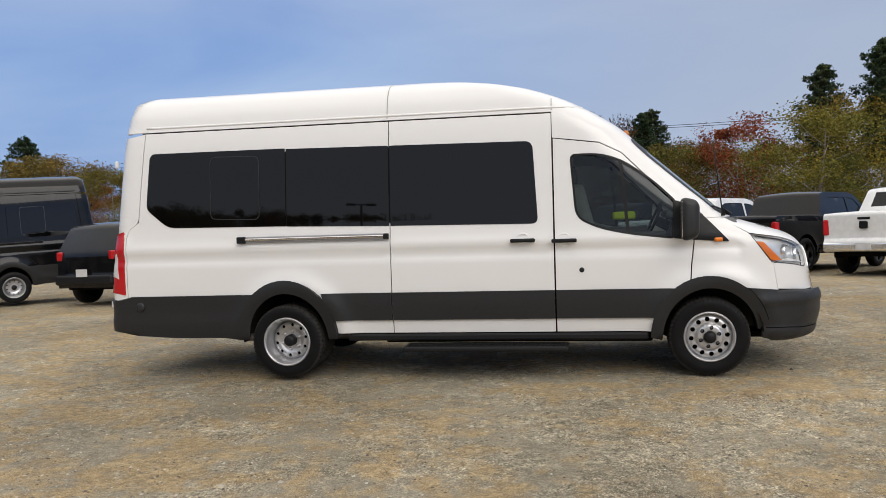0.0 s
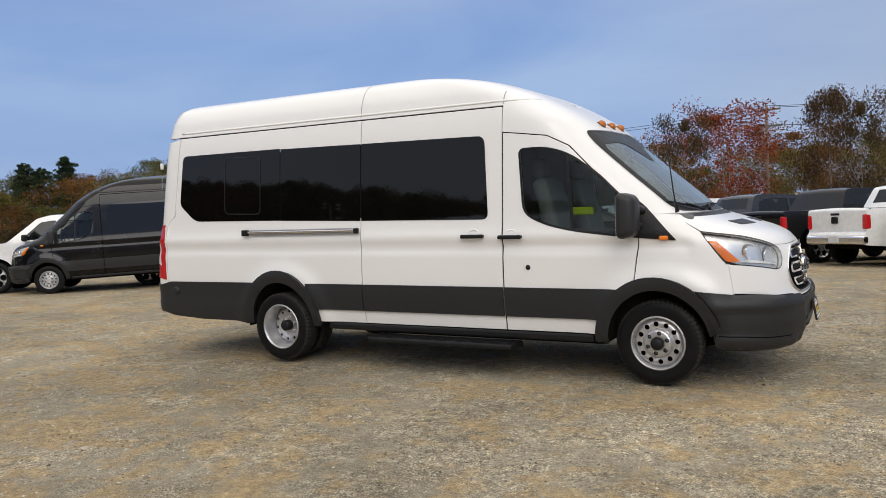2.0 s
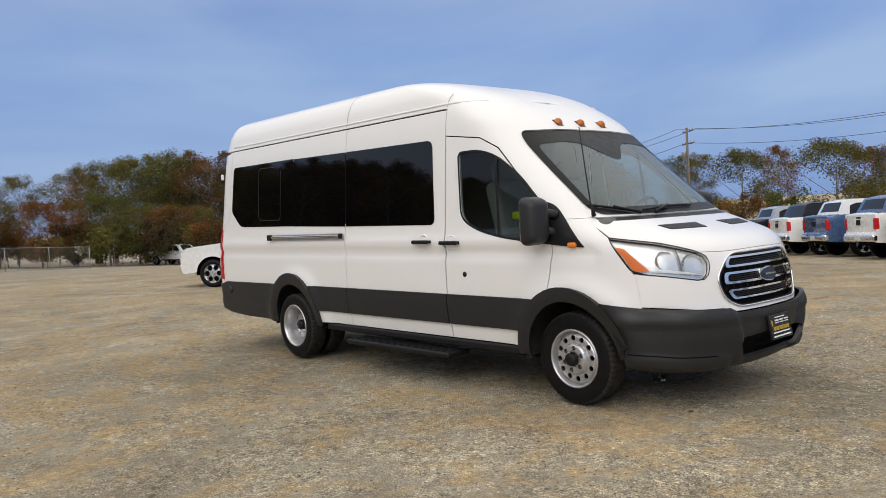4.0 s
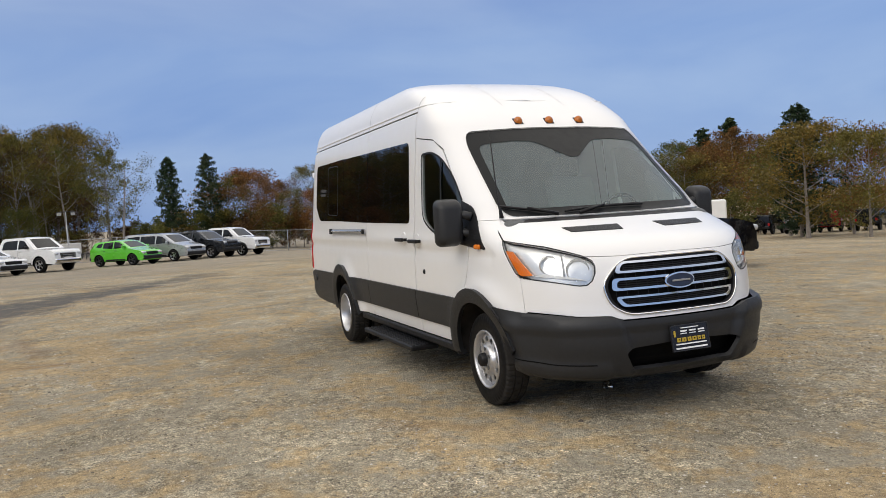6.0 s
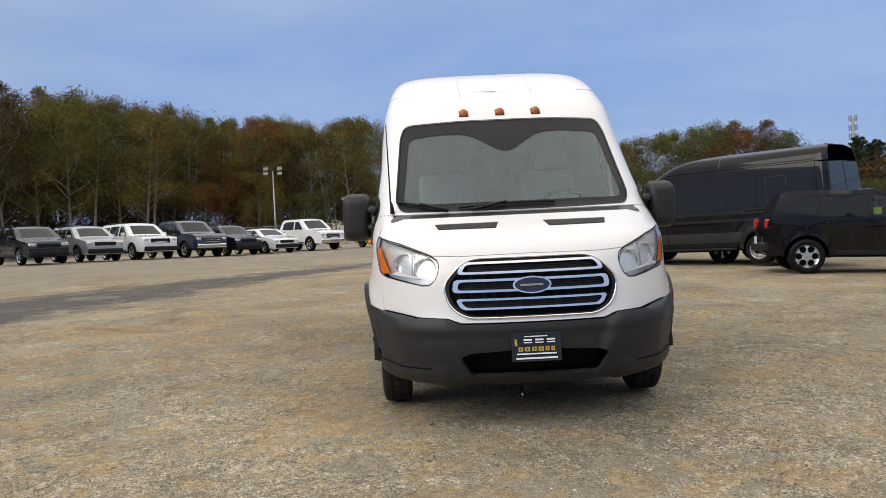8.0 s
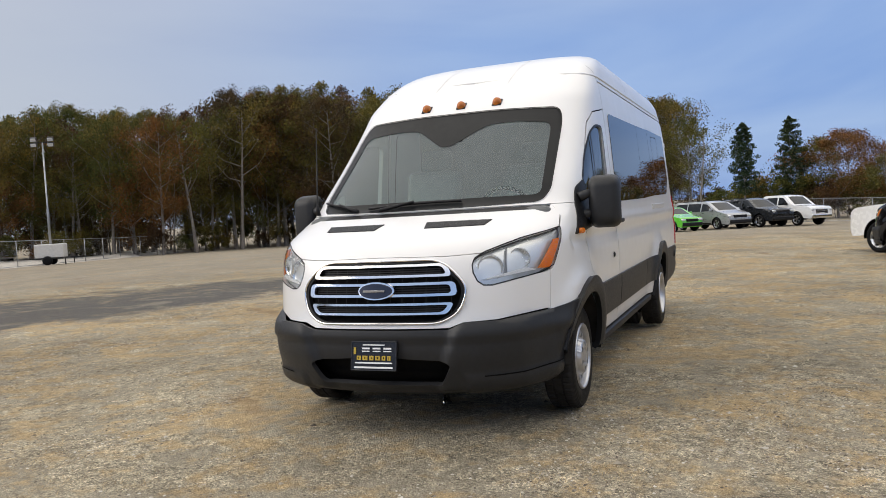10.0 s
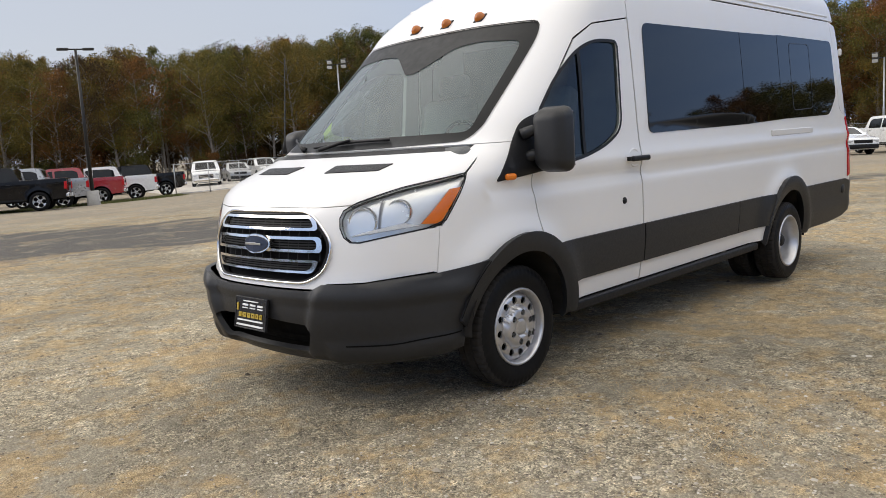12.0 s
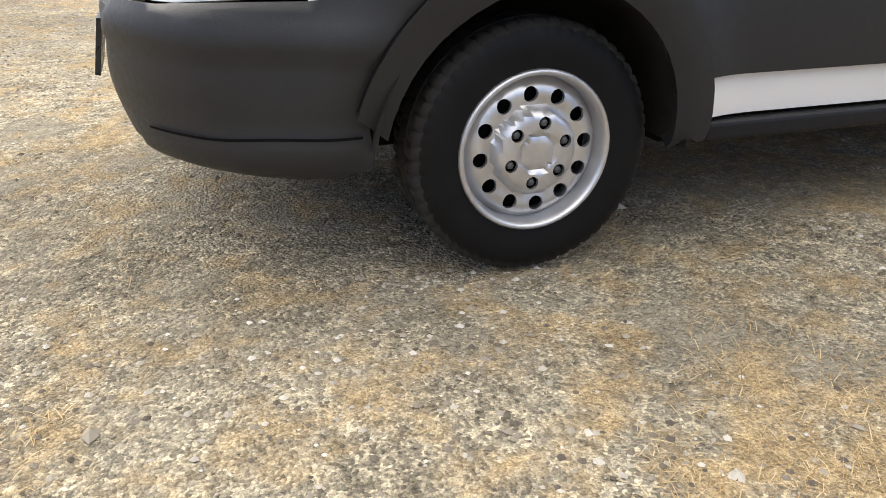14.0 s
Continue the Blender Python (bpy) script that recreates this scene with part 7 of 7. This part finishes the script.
# small black car beside the long black van
park("crossover", "black", *near_wheel("crossover", 1, -1, -9.75, 6.82, 75.3), 75.3, "parked beside a black van", rim=ALLOY, spokes=6, group="vehicles behind the van")
# white pickup nosing out behind the black van
park("pickup", "white", *near_wheel("pickup", 0, 1, -17.9, 4.75, 221), 221, spokes=6, group="vehicles behind the van", state="parked behind a black van")
# row of pickups, tails towards the lot
for place, (colour, opts) in zip((-2.0, -1.0, 0.0, 1.0, 1.9, 3.1, 3.95, 4.95, 5.95, 7.0, 8.0), (("white", {}), ("white", {}), ("black", dict(rim=DARK_RIM)), ("white", {}), ("black", dict(spokes=6)), ("charcoal", dict(spokes=6)), ("white", {}), ("blue", {}), ("white", {}), ("black", {}), ("silver", {}))):
    wx, wy = 3.42 - 2.1 * place + 0.73, 11.1 + 1.85 * place + 0.78
    park("pickup", colour, *near_wheel("pickup", 1, -1, wx, wy, 47), 47, "parked in a slanting row", group="row of pickups", **opts)
# second, further row behind the pickups
for i, (kind, colour) in enumerate((("pickup", "grey"), ("pickup", "white"), ("pickup", "navy"), ("pickup", "charcoal"))):
    park(kind, colour, 6.5 - i * 3.4, 27.5 + i * 3.2, 63, "parked in a further row", group="row of pickups")
# far row of dark off-road cars
for i in range(9):
    park("jeep" if i % 3 else "suv", ("black", "charcoal", "red", "grey")[i % 4], -40.5 - i * 3.3, 56.0 - i * 0.6, 118, "parked in a far row", rim=DARK_RIM, group="far row of cars")
# pickups by the dark lamp post, seen past the bonnet
for kind, colour, wx, wy in (("pickup", "black", -10.2, -34.2), ("pickup", "silver", -12.2, -36.8), ("pickup", "red", -15.0, -39.2), ("pickup", "white", -17.6, -40.8), ("pickup", "black", -20.3, -42.6)):
    park(kind, colour, *near_wheel(kind, 1, -1, wx, wy, 332), 332, "parked at the edge of the lot", group="pickups by the lamp post")
for i, (kind, colour) in enumerate((("suv", "white"), ("pickup", "black"), ("large_suv", "white"), ("suv", "silver"), ("pickup", "white"))):
    park(kind, colour, -3.0 - i * 4.6, -45.0 - i * 2.2, 332, "parked at the edge of the lot", group="pickups by the lamp post")
# pale pickup far across the lot and two cars behind it
park("pickup", "white", -69.0, 25.5, 20, "parked far across the lot", group="far row of cars")
park("suv", "charcoal", -71.5, 31.5, 330, "parked far across the lot", group="far row of cars")
# behind the chain-link fence
for i, (kind, colour) in enumerate((("pickup", "white"), ("suv", "silver"), ("pickup", "white"), ("sedan", "white"), ("pickup", "silver"))):
    park(kind, colour, -27.0 - i * 4.6, -49.5 - i * 3.4, 60 + i * 7, "parked behind the wire fence", group="vehicles behind the fence")


def black_van(m):
    """The black twin of the passenger van."""
    twin = copy_thing(van, m)
    twin.name = "cargo_van"
    tagged(twin, "long black high-roof van with dark windows, parked on gravel", "van")
    swap = {WHITE.name: BLACK_PAINT}
    for o in twin.children_recursive:
        if o.type == "MESH":
            for i, slot in enumerate(o.material_slots):
                if slot.material and slot.material.name in swap:
                    slot.link = "OBJECT"
                    slot.material = swap[WHITE.name]
    drop = [o for o in twin.children_recursive if o.name.split(".")[0] in ("plate", "marker_lamp", "document_roll")]
    drop = {o for d in drop for o in (d, *d.children_recursive)}
    for o in drop:
        bpy.data.objects.remove(o)
    return twin


black_van(Matrix.Translation((-16.66, 5.61, -0.31)) @ Matrix.Rotation(radians(220.7), 4, "Z") @ Matrix.Rotation(radians(1.7), 4, "Y"))

# ---- posts, wires, fence, buildings ----
GALV = plain("galvanised_steel", (0.34, 0.35, 0.36), 0.45, 0.7)
WOOD_POLE = plain("weathered_pole", (0.17, 0.14, 0.11), 0.9, 0, 0.4, 30, 0.25)
DARK_STEEL = plain("dark_steel", (0.03, 0.028, 0.026), 0.5, 0.4)


def light_tower(x, y, height, turn, trailer=True, lamps=4):
    """A towed light tower: mast, crossbar with floodlights, generator box on wheels."""
    z = float(ground_z(x, y))
    t = thing("light_tower", "towed floodlight tower with a tall steel mast", "light tower", Matrix.Translation((x, y, z)) @ Matrix.Rotation(radians(turn), 4, "Z"), group="light towers")
    part("mast", tube_mesh("mast", [(0, 0, 0.5), (0, 0, height * 0.45), (0, 0, height * 0.46), (0, 0, height)], [0.085, 0.085, 0.06, 0.05], GALV, 8), None, t)
    part("crossbar", tube_mesh("crossbar", [(0, -0.6, height), (0, 0.6, height)], 0.04, DARK_STEEL, 6), None, t)
    for i in range(lamps):
        yy = -0.55 + 1.1 * (i % 2)
        zz = height + (0.22 if i > 1 else -0.15)
        lp = part("floodlight", boxes([((0.10, yy, zz), (0.22, 0.42, 0.30), (0, 25, 0))], 0.04), DARK_STEEL, t)
        part("lamp_glass", boxes([((0.205, yy, zz - 0.045), (0.02, 0.36, 0.24), (0, 25, 0))], 0.005), LAMP_GLASS, lp)
    if trailer:
        part("generator_box", boxes([((0, 0, 1.0), (1.25, 1.9, 0.95))], 0.05, 3), plain("trailer_white", (0.62, 0.60, 0.56), 0.5), t, "white generator housing")
        part("frame", boxes([((0, 0, 0.48), (1.3, 2.2, 0.10)), ((0, 1.6, 0.48), (0.10, 1.4, 0.08))], 0.01), DARK_STEEL, t)
        for s in (-1, 1):
            part("wheel", revolve("wheel", [(0, -0.1), (0.2, -0.1), (0.32, -0.08), (0.33, 0), (0.32, 0.08), (0.2, 0.1)], RUBBER, 20), None, t).matrix_local = pose(s * 0.72, -0.1, 0.33, 0, 0, 90)
            part("outrigger", tube_mesh("outrigger", [(s * 0.5, 0.9, 0.5), (s * 1.3, 1.2, 0.5), (s * 1.3, 1.2, 0.02)], 0.04, DARK_STEEL, 6), None, t)
    return t


light_tower(-36.2, -44.7, 8.6, 35)
light_tower(-51.4, -59.9, 6.1, 20)
light_tower(-53.6, -60.7, 4.4, 80)
light_tower(-58.8, -12.9, 6.2, 10, False)
light_tower(-70.5, -8.0, 4.2, 10, True, 2)


def lamp_post(x, y, h, turn):
    t = thing("lamp_post", "dark steel lamp post with a double flat head", "lamp post", Matrix.Translation((x, y, float(ground_z(x, y)))) @ Matrix.Rotation(radians(turn), 4, "Z"))
    part("base", revolve("base", [(0, 0.7), (0.28, 0.7), (0.30, 0.0)], plain("cast_concrete", (0.35, 0.34, 0.32), 0.9), 16, "z"), None, t)
    part("post", tube_mesh("post", [(0, 0, 0.6), (0, 0, h)], [0.09, 0.06], DARK_STEEL, 8), None, t)
    part("arm", tube_mesh("arm", [(0, -0.45, h), (0, 0.45, h)], 0.035, DARK_STEEL, 6), None, t)
    for s in (-1, 1):
        part("lamp_head", boxes([((0, s * 0.55, h), (0.30, 0.50, 0.10))], 0.03), DARK_STEEL, t)
    return t


lamp_post(-12.5, -34.7, 7.3, 70)


def utility_pole(x, y, h, turn):
    t = thing("utility_pole", "weathered wooden utility pole with cross-arms", "utility pole", Matrix.Translation((x, y, float(ground_z(x, y)))) @ Matrix.Rotation(radians(turn), 4, "Z"), group="utility poles")
    part("pole", tube_mesh("pole", [(0, 0, -0.2), (0, 0, h)], [0.17, 0.11], WOOD_POLE, 8), None, t)
    for zz, w in ((h - 0.35, 1.1), (h - 1.5, 1.3)):
        part("cross_arm", boxes([((0.12, 0, zz), (0.1, w * 2, 0.12))], 0.01), WOOD_POLE, t)
        for yy in (-0.95, -0.4, 0.4, 0.95):
            part("insulator", revolve("insulator", [(0, 0.2), (0.03, 0.19), (0.045, 0.12), (0.03, 0.06), (0.03, 0)], GALV, 8, "z"), None, t).location = (0.12, yy * w, zz + 0.06)
    part("transformer", revolve("transformer", [(0, 0.8), (0.2, 0.78), (0.22, 0.7), (0.22, 0.0), (0, 0)], GALV, 14, "z"), None, t).location = (-0.35, 0, h - 3.0)
    return t


POLES = [(-5.6, 54.2, 9.0), (30.0, 40.0, 9.0), (-37.0, 62.0, 10.5), (-62.0, 70.0, 10.5)]
for px, py, ph in POLES:
    utility_pole(px, py, ph, 55)


def wire(a, b, sag, k):
    pts = [np.array(a) + (np.array(b) - np.array(a)) * t - np.array([0, 0, sag * 4 * t * (1 - t)]) for t in np.linspace(0, 1, 15)]
    return tagged(new("overhead_wire", tube_mesh("overhead_wire", pts, 0.022, DARK_STEEL, 4)), "black overhead power wire", "wire", "overhead wires")


for (x1, y1, h1), (x2, y2, h2) in zip((POLES[1], POLES[0], POLES[2]), (POLES[0], POLES[2], POLES[3])):
    for off, dz in ((-0.8, -0.1), (0.8, -0.1), (0.0, -1.4), (0.5, -2.6)):
        wire((x1 + off * 0.6, y1 + off, float(ground_z(x1, y1)) + h1 + dz), (x2 + off * 0.6, y2 + off, float(ground_z(x2, y2)) + h2 + dz), 0.9, 0)


def fence(points, h=1.8, gap=2.9):
    """Chain-link fence: posts, rails and a woven wire mesh of thin strands."""
    f = thing("wire_fence", "grey chain-link fence with steel posts", "fence", kind="")
    mesh_v, mesh_f = [], []
    for (x1, y1), (x2, y2) in zip(points, points[1:]):
        ln = math.hypot(x2 - x1, y2 - y1)
        n = max(1, int(ln / gap))
        for i in range(n + 1):
            x, y = x1 + (x2 - x1) * i / n, y1 + (y2 - y1) * i / n
            z = float(ground_z(x, y))
            part("post", tube_mesh("post", [(x, y, z - 0.05), (x, y, z + h)], 0.03, GALV, 6), None, f)
        za, zb = float(ground_z(x1, y1)), float(ground_z(x2, y2))
        for zz in (h - 0.02, 0.08):
            part("rail", tube_mesh("rail", [(x1, y1, za + zz), ((x1 + x2) / 2, (y1 + y2) / 2, float(ground_z((x1 + x2) / 2, (y1 + y2) / 2)) + zz), (x2, y2, zb + zz)], 0.02, GALV, 5), None, f)
        # diagonal strands
        step, wdt = 0.16, 0.004
        for d in (1, -1):
            for i in range(int((ln + h) / step)):
                s0 = i * step - (h if d > 0 else 0)
                a, b = (s0, 0.0), (s0 + d * h, h)
                q = []
                for s, zz in (a, b):
                    q.append((s, zz))
                (sa, z0), (sb, z1) = q
                lo, hi = 0.0, 1.0
                if sb != sa:
                    t0, t1 = (0 - sa) / (sb - sa), (ln - sa) / (sb - sa)
                    lo, hi = max(0, min(t0, t1)), min(1, max(t0, t1))
                if hi <= lo:
                    continue
                pts = []
                for t in (lo, hi):
                    s, zz = sa + (sb - sa) * t, z0 + (z1 - z0) * t
                    x, y = x1 + (x2 - x1) * s / ln, y1 + (y2 - y1) * s / ln
                    pts.append((x, y, float(ground_z(x, y)) + zz))
                k = len(mesh_v)
                mesh_v += [(pts[0][0], pts[0][1], pts[0][2] - wdt), (pts[0][0], pts[0][1], pts[0][2] + wdt), (pts[1][0], pts[1][1], pts[1][2] + wdt), (pts[1][0], pts[1][1], pts[1][2] - wdt)]
                mesh_f.append((k, k + 1, k + 2, k + 3))
    part("wire_mesh", mesh_of("wire_mesh", mesh_v, mesh_f, GALV, False), None, f)
    return f


fence([(-19.0, -39.0), (-30.0, -43.0), (-48.0, -50.0), (-60.0, -52.0)])
fence([(-58.0, -34.0), (-60.0, -14.0), (-61.0, 6.0), (-64.0, 16.0)])


def pale_bank():
    """The strip of pale crushed stone behind the fence."""
    n = Nodes("pale_stone")
    f = n.noise(2.0, 6, 0.65)
    n.set(Base_Color=n.ramp(f, [(0.3, (0.34, 0.31, 0.27)), (0.7, (0.58, 0.55, 0.50))]), Roughness=0.95)
    n.bump(n.noise(20, 5), 0.6, 0.03)
    verts, faces = [], []
    cols, rows = 30, 9
    for j in range(rows):
        for i in range(cols):
            t, s = i / (cols - 1), j / (rows - 1)
            x, y = -19.5 - 44 * t - 7 * s, -39.6 - 14 * t - 24 * s
            edge = min(s, 1 - s, t, 1 - t)
            verts.append((x, y, float(ground_z(x, y)) + (0.02 + 0.25 * noise.noise(Vector((x * 0.3, y * 0.3, 0)))**2 + 0.15 if edge > 0 else -0.05)))
    for j in range(rows - 1):
        for i in range(cols - 1):
            faces.append((j * cols + i, j * cols + i + 1, (j + 1) * cols + i + 1, (j + 1) * cols + i))
    return tagged(new("stone_bank", mesh_of("stone_bank", verts, faces, n.mat)), "pale crushed stone strip behind the fence", "gravel", kind="structure")


pale_bank()


def verge(x0, y0, x1, y1, w):
    """A strip of short green grass at the lot's edge."""
    rng = np.random.default_rng(9)
    verts, faces = [], []
    dx, dy = x1 - x0, y1 - y0
    ln = math.hypot(dx, dy)
    nx, ny = -dy / ln, dx / ln
    for _ in range(9000):
        t, s = rng.random(), rng.normal(0, 0.33)
        x, y = x0 + dx * t + nx * s * w, y0 + dy * t + ny * s * w
        z = full_height(x, y)
        a, h, b = rng.uniform(0, 6.28), rng.uniform(0.06, 0.16), rng.uniform(0.012, 0.03)
        k = len(verts)
        verts += [(x - math.cos(a) * b, y - math.sin(a) * b, z), (x + math.cos(a) * b, y + math.sin(a) * b, z), (x + rng.normal(0, 0.04), y + rng.normal(0, 0.04), z + h)]
        faces.append((k, k + 1, k + 2))
    n = Nodes("verge_grass")
    geo = n.add("ShaderNodeNewGeometry")
    n.set(Base_Color=n.ramp(geo.outputs["Random Per Island"], [(0, (0.06, 0.085, 0.02)), (0.7, (0.12, 0.13, 0.035)), (1, (0.22, 0.18, 0.07))]), Roughness=0.8)
    return tagged(new("grass_verge", mesh_of("grass_verge", verts, faces, n.mat, False)), "short green grass verge at the lot's edge", "grass", kind="stuff")


verge(1.0, -31.0, -19.0, -38.5, 0.9)


def shed(name, label, x, y, turn, lx, ly, h, ridge, wall_mat, roof_mat, doors=0, windows=0):
    """A plain building: cladding boards, a roof with eaves, roller doors with frames."""
    z = min(float(ground_z(x + a, y + b)) for a in (-lx / 2, lx / 2) for b in (-ly / 2, ly / 2))
    t = thing(name, label, "building", Matrix.Translation((x, y, z)) @ Matrix.Rotation(radians(turn), 4, "Z"))
    for nm, c, s in (("wall", (0, -ly / 2, h / 2), (lx, 0.2, h)), ("wall", (0, ly / 2, h / 2), (lx, 0.2, h)), ("wall", (-lx / 2 + 0.1, 0, h / 2), (0.2, ly - 0.2, h)), ("wall", (lx / 2 - 0.1, 0, h / 2), (0.2, ly - 0.2, h))):
        part(nm, boxes([(c, s)]), wall_mat, t)
    e = 0.35
    rv = [(-lx / 2 - e, -ly / 2 - e, h), (lx / 2 + e, -ly / 2 - e, h), (lx / 2 + e, 0, h + ridge), (-lx / 2 - e, 0, h + ridge), (lx / 2 + e, ly / 2 + e, h), (-lx / 2 - e, ly / 2 + e, h)]
    rv += [(a, b, c - 0.22) for a, b, c in rv]
    part("roof", mesh_of("roof", rv, [(0, 1, 2, 3), (3, 2, 4, 5), (6, 9, 8, 7), (9, 11, 10, 8), (0, 6, 7, 1), (1, 7, 8, 2), (2, 8, 10, 4), (4, 10, 11, 5), (5, 11, 9, 3), (3, 9, 6, 0)], roof_mat, False), None, t)
    for s in (-1, 1):
        part("gable", mesh_of("gable", [(s * (lx / 2 - 0.05), -ly / 2, h - 0.1), (s * (lx / 2 - 0.05), ly / 2, h - 0.1), (s * (lx / 2 - 0.05), 0, h + ridge - 0.15)], [(0, 1, 2) if s > 0 else (0, 2, 1)], wall_mat, False), None, t)
    for d in range(doors):
        xx = -lx / 2 + lx * (d + 0.5) / doors
        w = lx / doors * 0.72
        dr = part("roller_door", boxes([((xx, -ly / 2 - 0.12, h * 0.36), (w, 0.06, h * 0.72))], 0.01), plain("roller_door_grey", (0.20, 0.23, 0.26), 0.5), t, "grey roller door")
        for kk in range(4):
            part("door_groove", boxes([((xx, -ly / 2 - 0.156, h * 0.72 * (kk + 1) / 5), (w, 0.012, 0.04))]), BLACK, dr)
        for s in (-1, 1):
            part("door_jamb", boxes([((xx + s * (w / 2 + 0.1), -ly / 2 - 0.14, h * 0.37), (0.18, 0.10, h * 0.74))], 0.01), plain("trim_white", (0.6, 0.6, 0.6), 0.6), t)
    for i in range(windows):
        xx = -lx / 2 + lx * (i + 0.5) / windows
        wf = part("window", boxes([((xx, -ly / 2 - 0.13, h * 0.62), (1.3, 0.06, 1.1))], 0.01), plain("trim_white", (0.6, 0.6, 0.6), 0.6), t)
        part("pane", boxes([((xx, -ly / 2 - 0.168, h * 0.62), (1.1, 0.02, 0.9))]), CAR_GLASS, wf)
    return t


SIDING = plain("grey_siding", (0.15, 0.175, 0.21), 0.7, 0, 0.0, 3, 0.08, 0.2)
ROOFING = plain("grey_roofing", (0.20, 0.215, 0.23), 0.6, 0.2)
shed("workshop", "tall grey clad workshop with a gabled roof", -6.9, -72.4, 166.6, 16, 12, 6.5, 2.2, SIDING, ROOFING, 0, 3)
shed("garage_building", "low grey garage building with roller doors", -18.7, -93.0, 166.6, 15, 8, 5.2, 0.3, SIDING, ROOFING, 4)


def box_trailer(x, y, heading):
    t = thing("box_trailer", "white box trailer parked behind a black car", "trailer", Matrix.Translation((x, y, float(ground_z(x, y)))) @ Matrix.Rotation(radians(heading), 4, "Z"))
    part("box", boxes([((0, 0, 1.52), (6.4, 2.3, 1.9))], 0.10, 3), plain("trailer_shell", (0.72, 0.71, 0.68), 0.45, 0, 0.1, 20, 0.05), t)
    part("frame", boxes([((0, 0, 0.52), (7.0, 2.2, 0.14))], 0.01), DARK_STEEL, t)
    for xx in (-1.4, -0.5):
        for s in (-1, 1):
            part("wheel", revolve("wheel", [(0, -0.12), (0.24, -0.12), (0.38, -0.1), (0.40, 0), (0.38, 0.1), (0, 0.12)], RUBBER, 20), None, t).matrix_local = Matrix.Translation((xx, s * 1.08, 0.40))
    return t


box_trailer(-33.2, 26.2, 53)


def road_sign(x, y, h, turn):
    t = thing("road_sign", "yellow diamond warning sign on a post", "road sign", Matrix.Translation((x, y, float(ground_z(x, y)))) @ Matrix.Rotation(radians(turn), 4, "Z"))
    part("post", tube_mesh("post", [(0, 0, 0), (0, 0, h)], 0.03, GALV, 6), None, t)
    part("board", boxes([((-0.04, 0, h - 0.1), (0.01, 0.75, 0.75), (45, 0, 0))], 0.02), plain("sign_yellow", (0.72, 0.45, 0.02), 0.4), t, "yellow diamond board")
    part("arrow", boxes([((-0.05, 0.0, h - 0.18), (0.008, 0.08, 0.30)), ((-0.05, -0.06, h + 0.04), (0.008, 0.20, 0.08))], 0.002), BLACK, t)
    return t


road_sign(3.0, 36.5, 2.5, 84)


def cone(x, y):
    t = thing("traffic_cone", "orange traffic cone at the lot's edge", "traffic cone", Matrix.Translation((x, y, float(ground_z(x, y)))), group="traffic cones")
    part("base", boxes([((0, 0, 0.03), (0.55, 0.55, 0.05))], 0.02), plain("cone_black", (0.03, 0.03, 0.03), 0.7), t)
    part("body", revolve("body", [(0.20, 0.05), (0.05, 0.75), (0.0, 0.75)], plain("cone_orange", (0.62, 0.10, 0.02), 0.5), 16, "z"), None, t)
    part("band", revolve("band", [(0.140, 0.36), (0.108, 0.52)], plain("cone_white", (0.7, 0.7, 0.7), 0.5), 16, "z"), None, t)
    return t


cone(-46.5, -6.6)


def phone_mast(x, y, h):
    t = thing("phone_mast", "slim grey phone mast far behind the trees", "mast", Matrix.Translation((x, y, float(ground_z(x, y)))))
    part("pole", tube_mesh("pole", [(0, 0, 0), (0, 0, h)], [0.5, 0.28], GALV, 8), None, t)
    for zz in (h, h - 2.4, h - 4.6):
        for k in range(6):
            a = k * math.pi / 3
            part("antenna", boxes([((math.cos(a) * 0.9, math.sin(a) * 0.9, zz), (0.22, 0.22, 1.5))], 0.03), GALV, t)
    return t


phone_mast(-196.0, 109.0, 25.0)
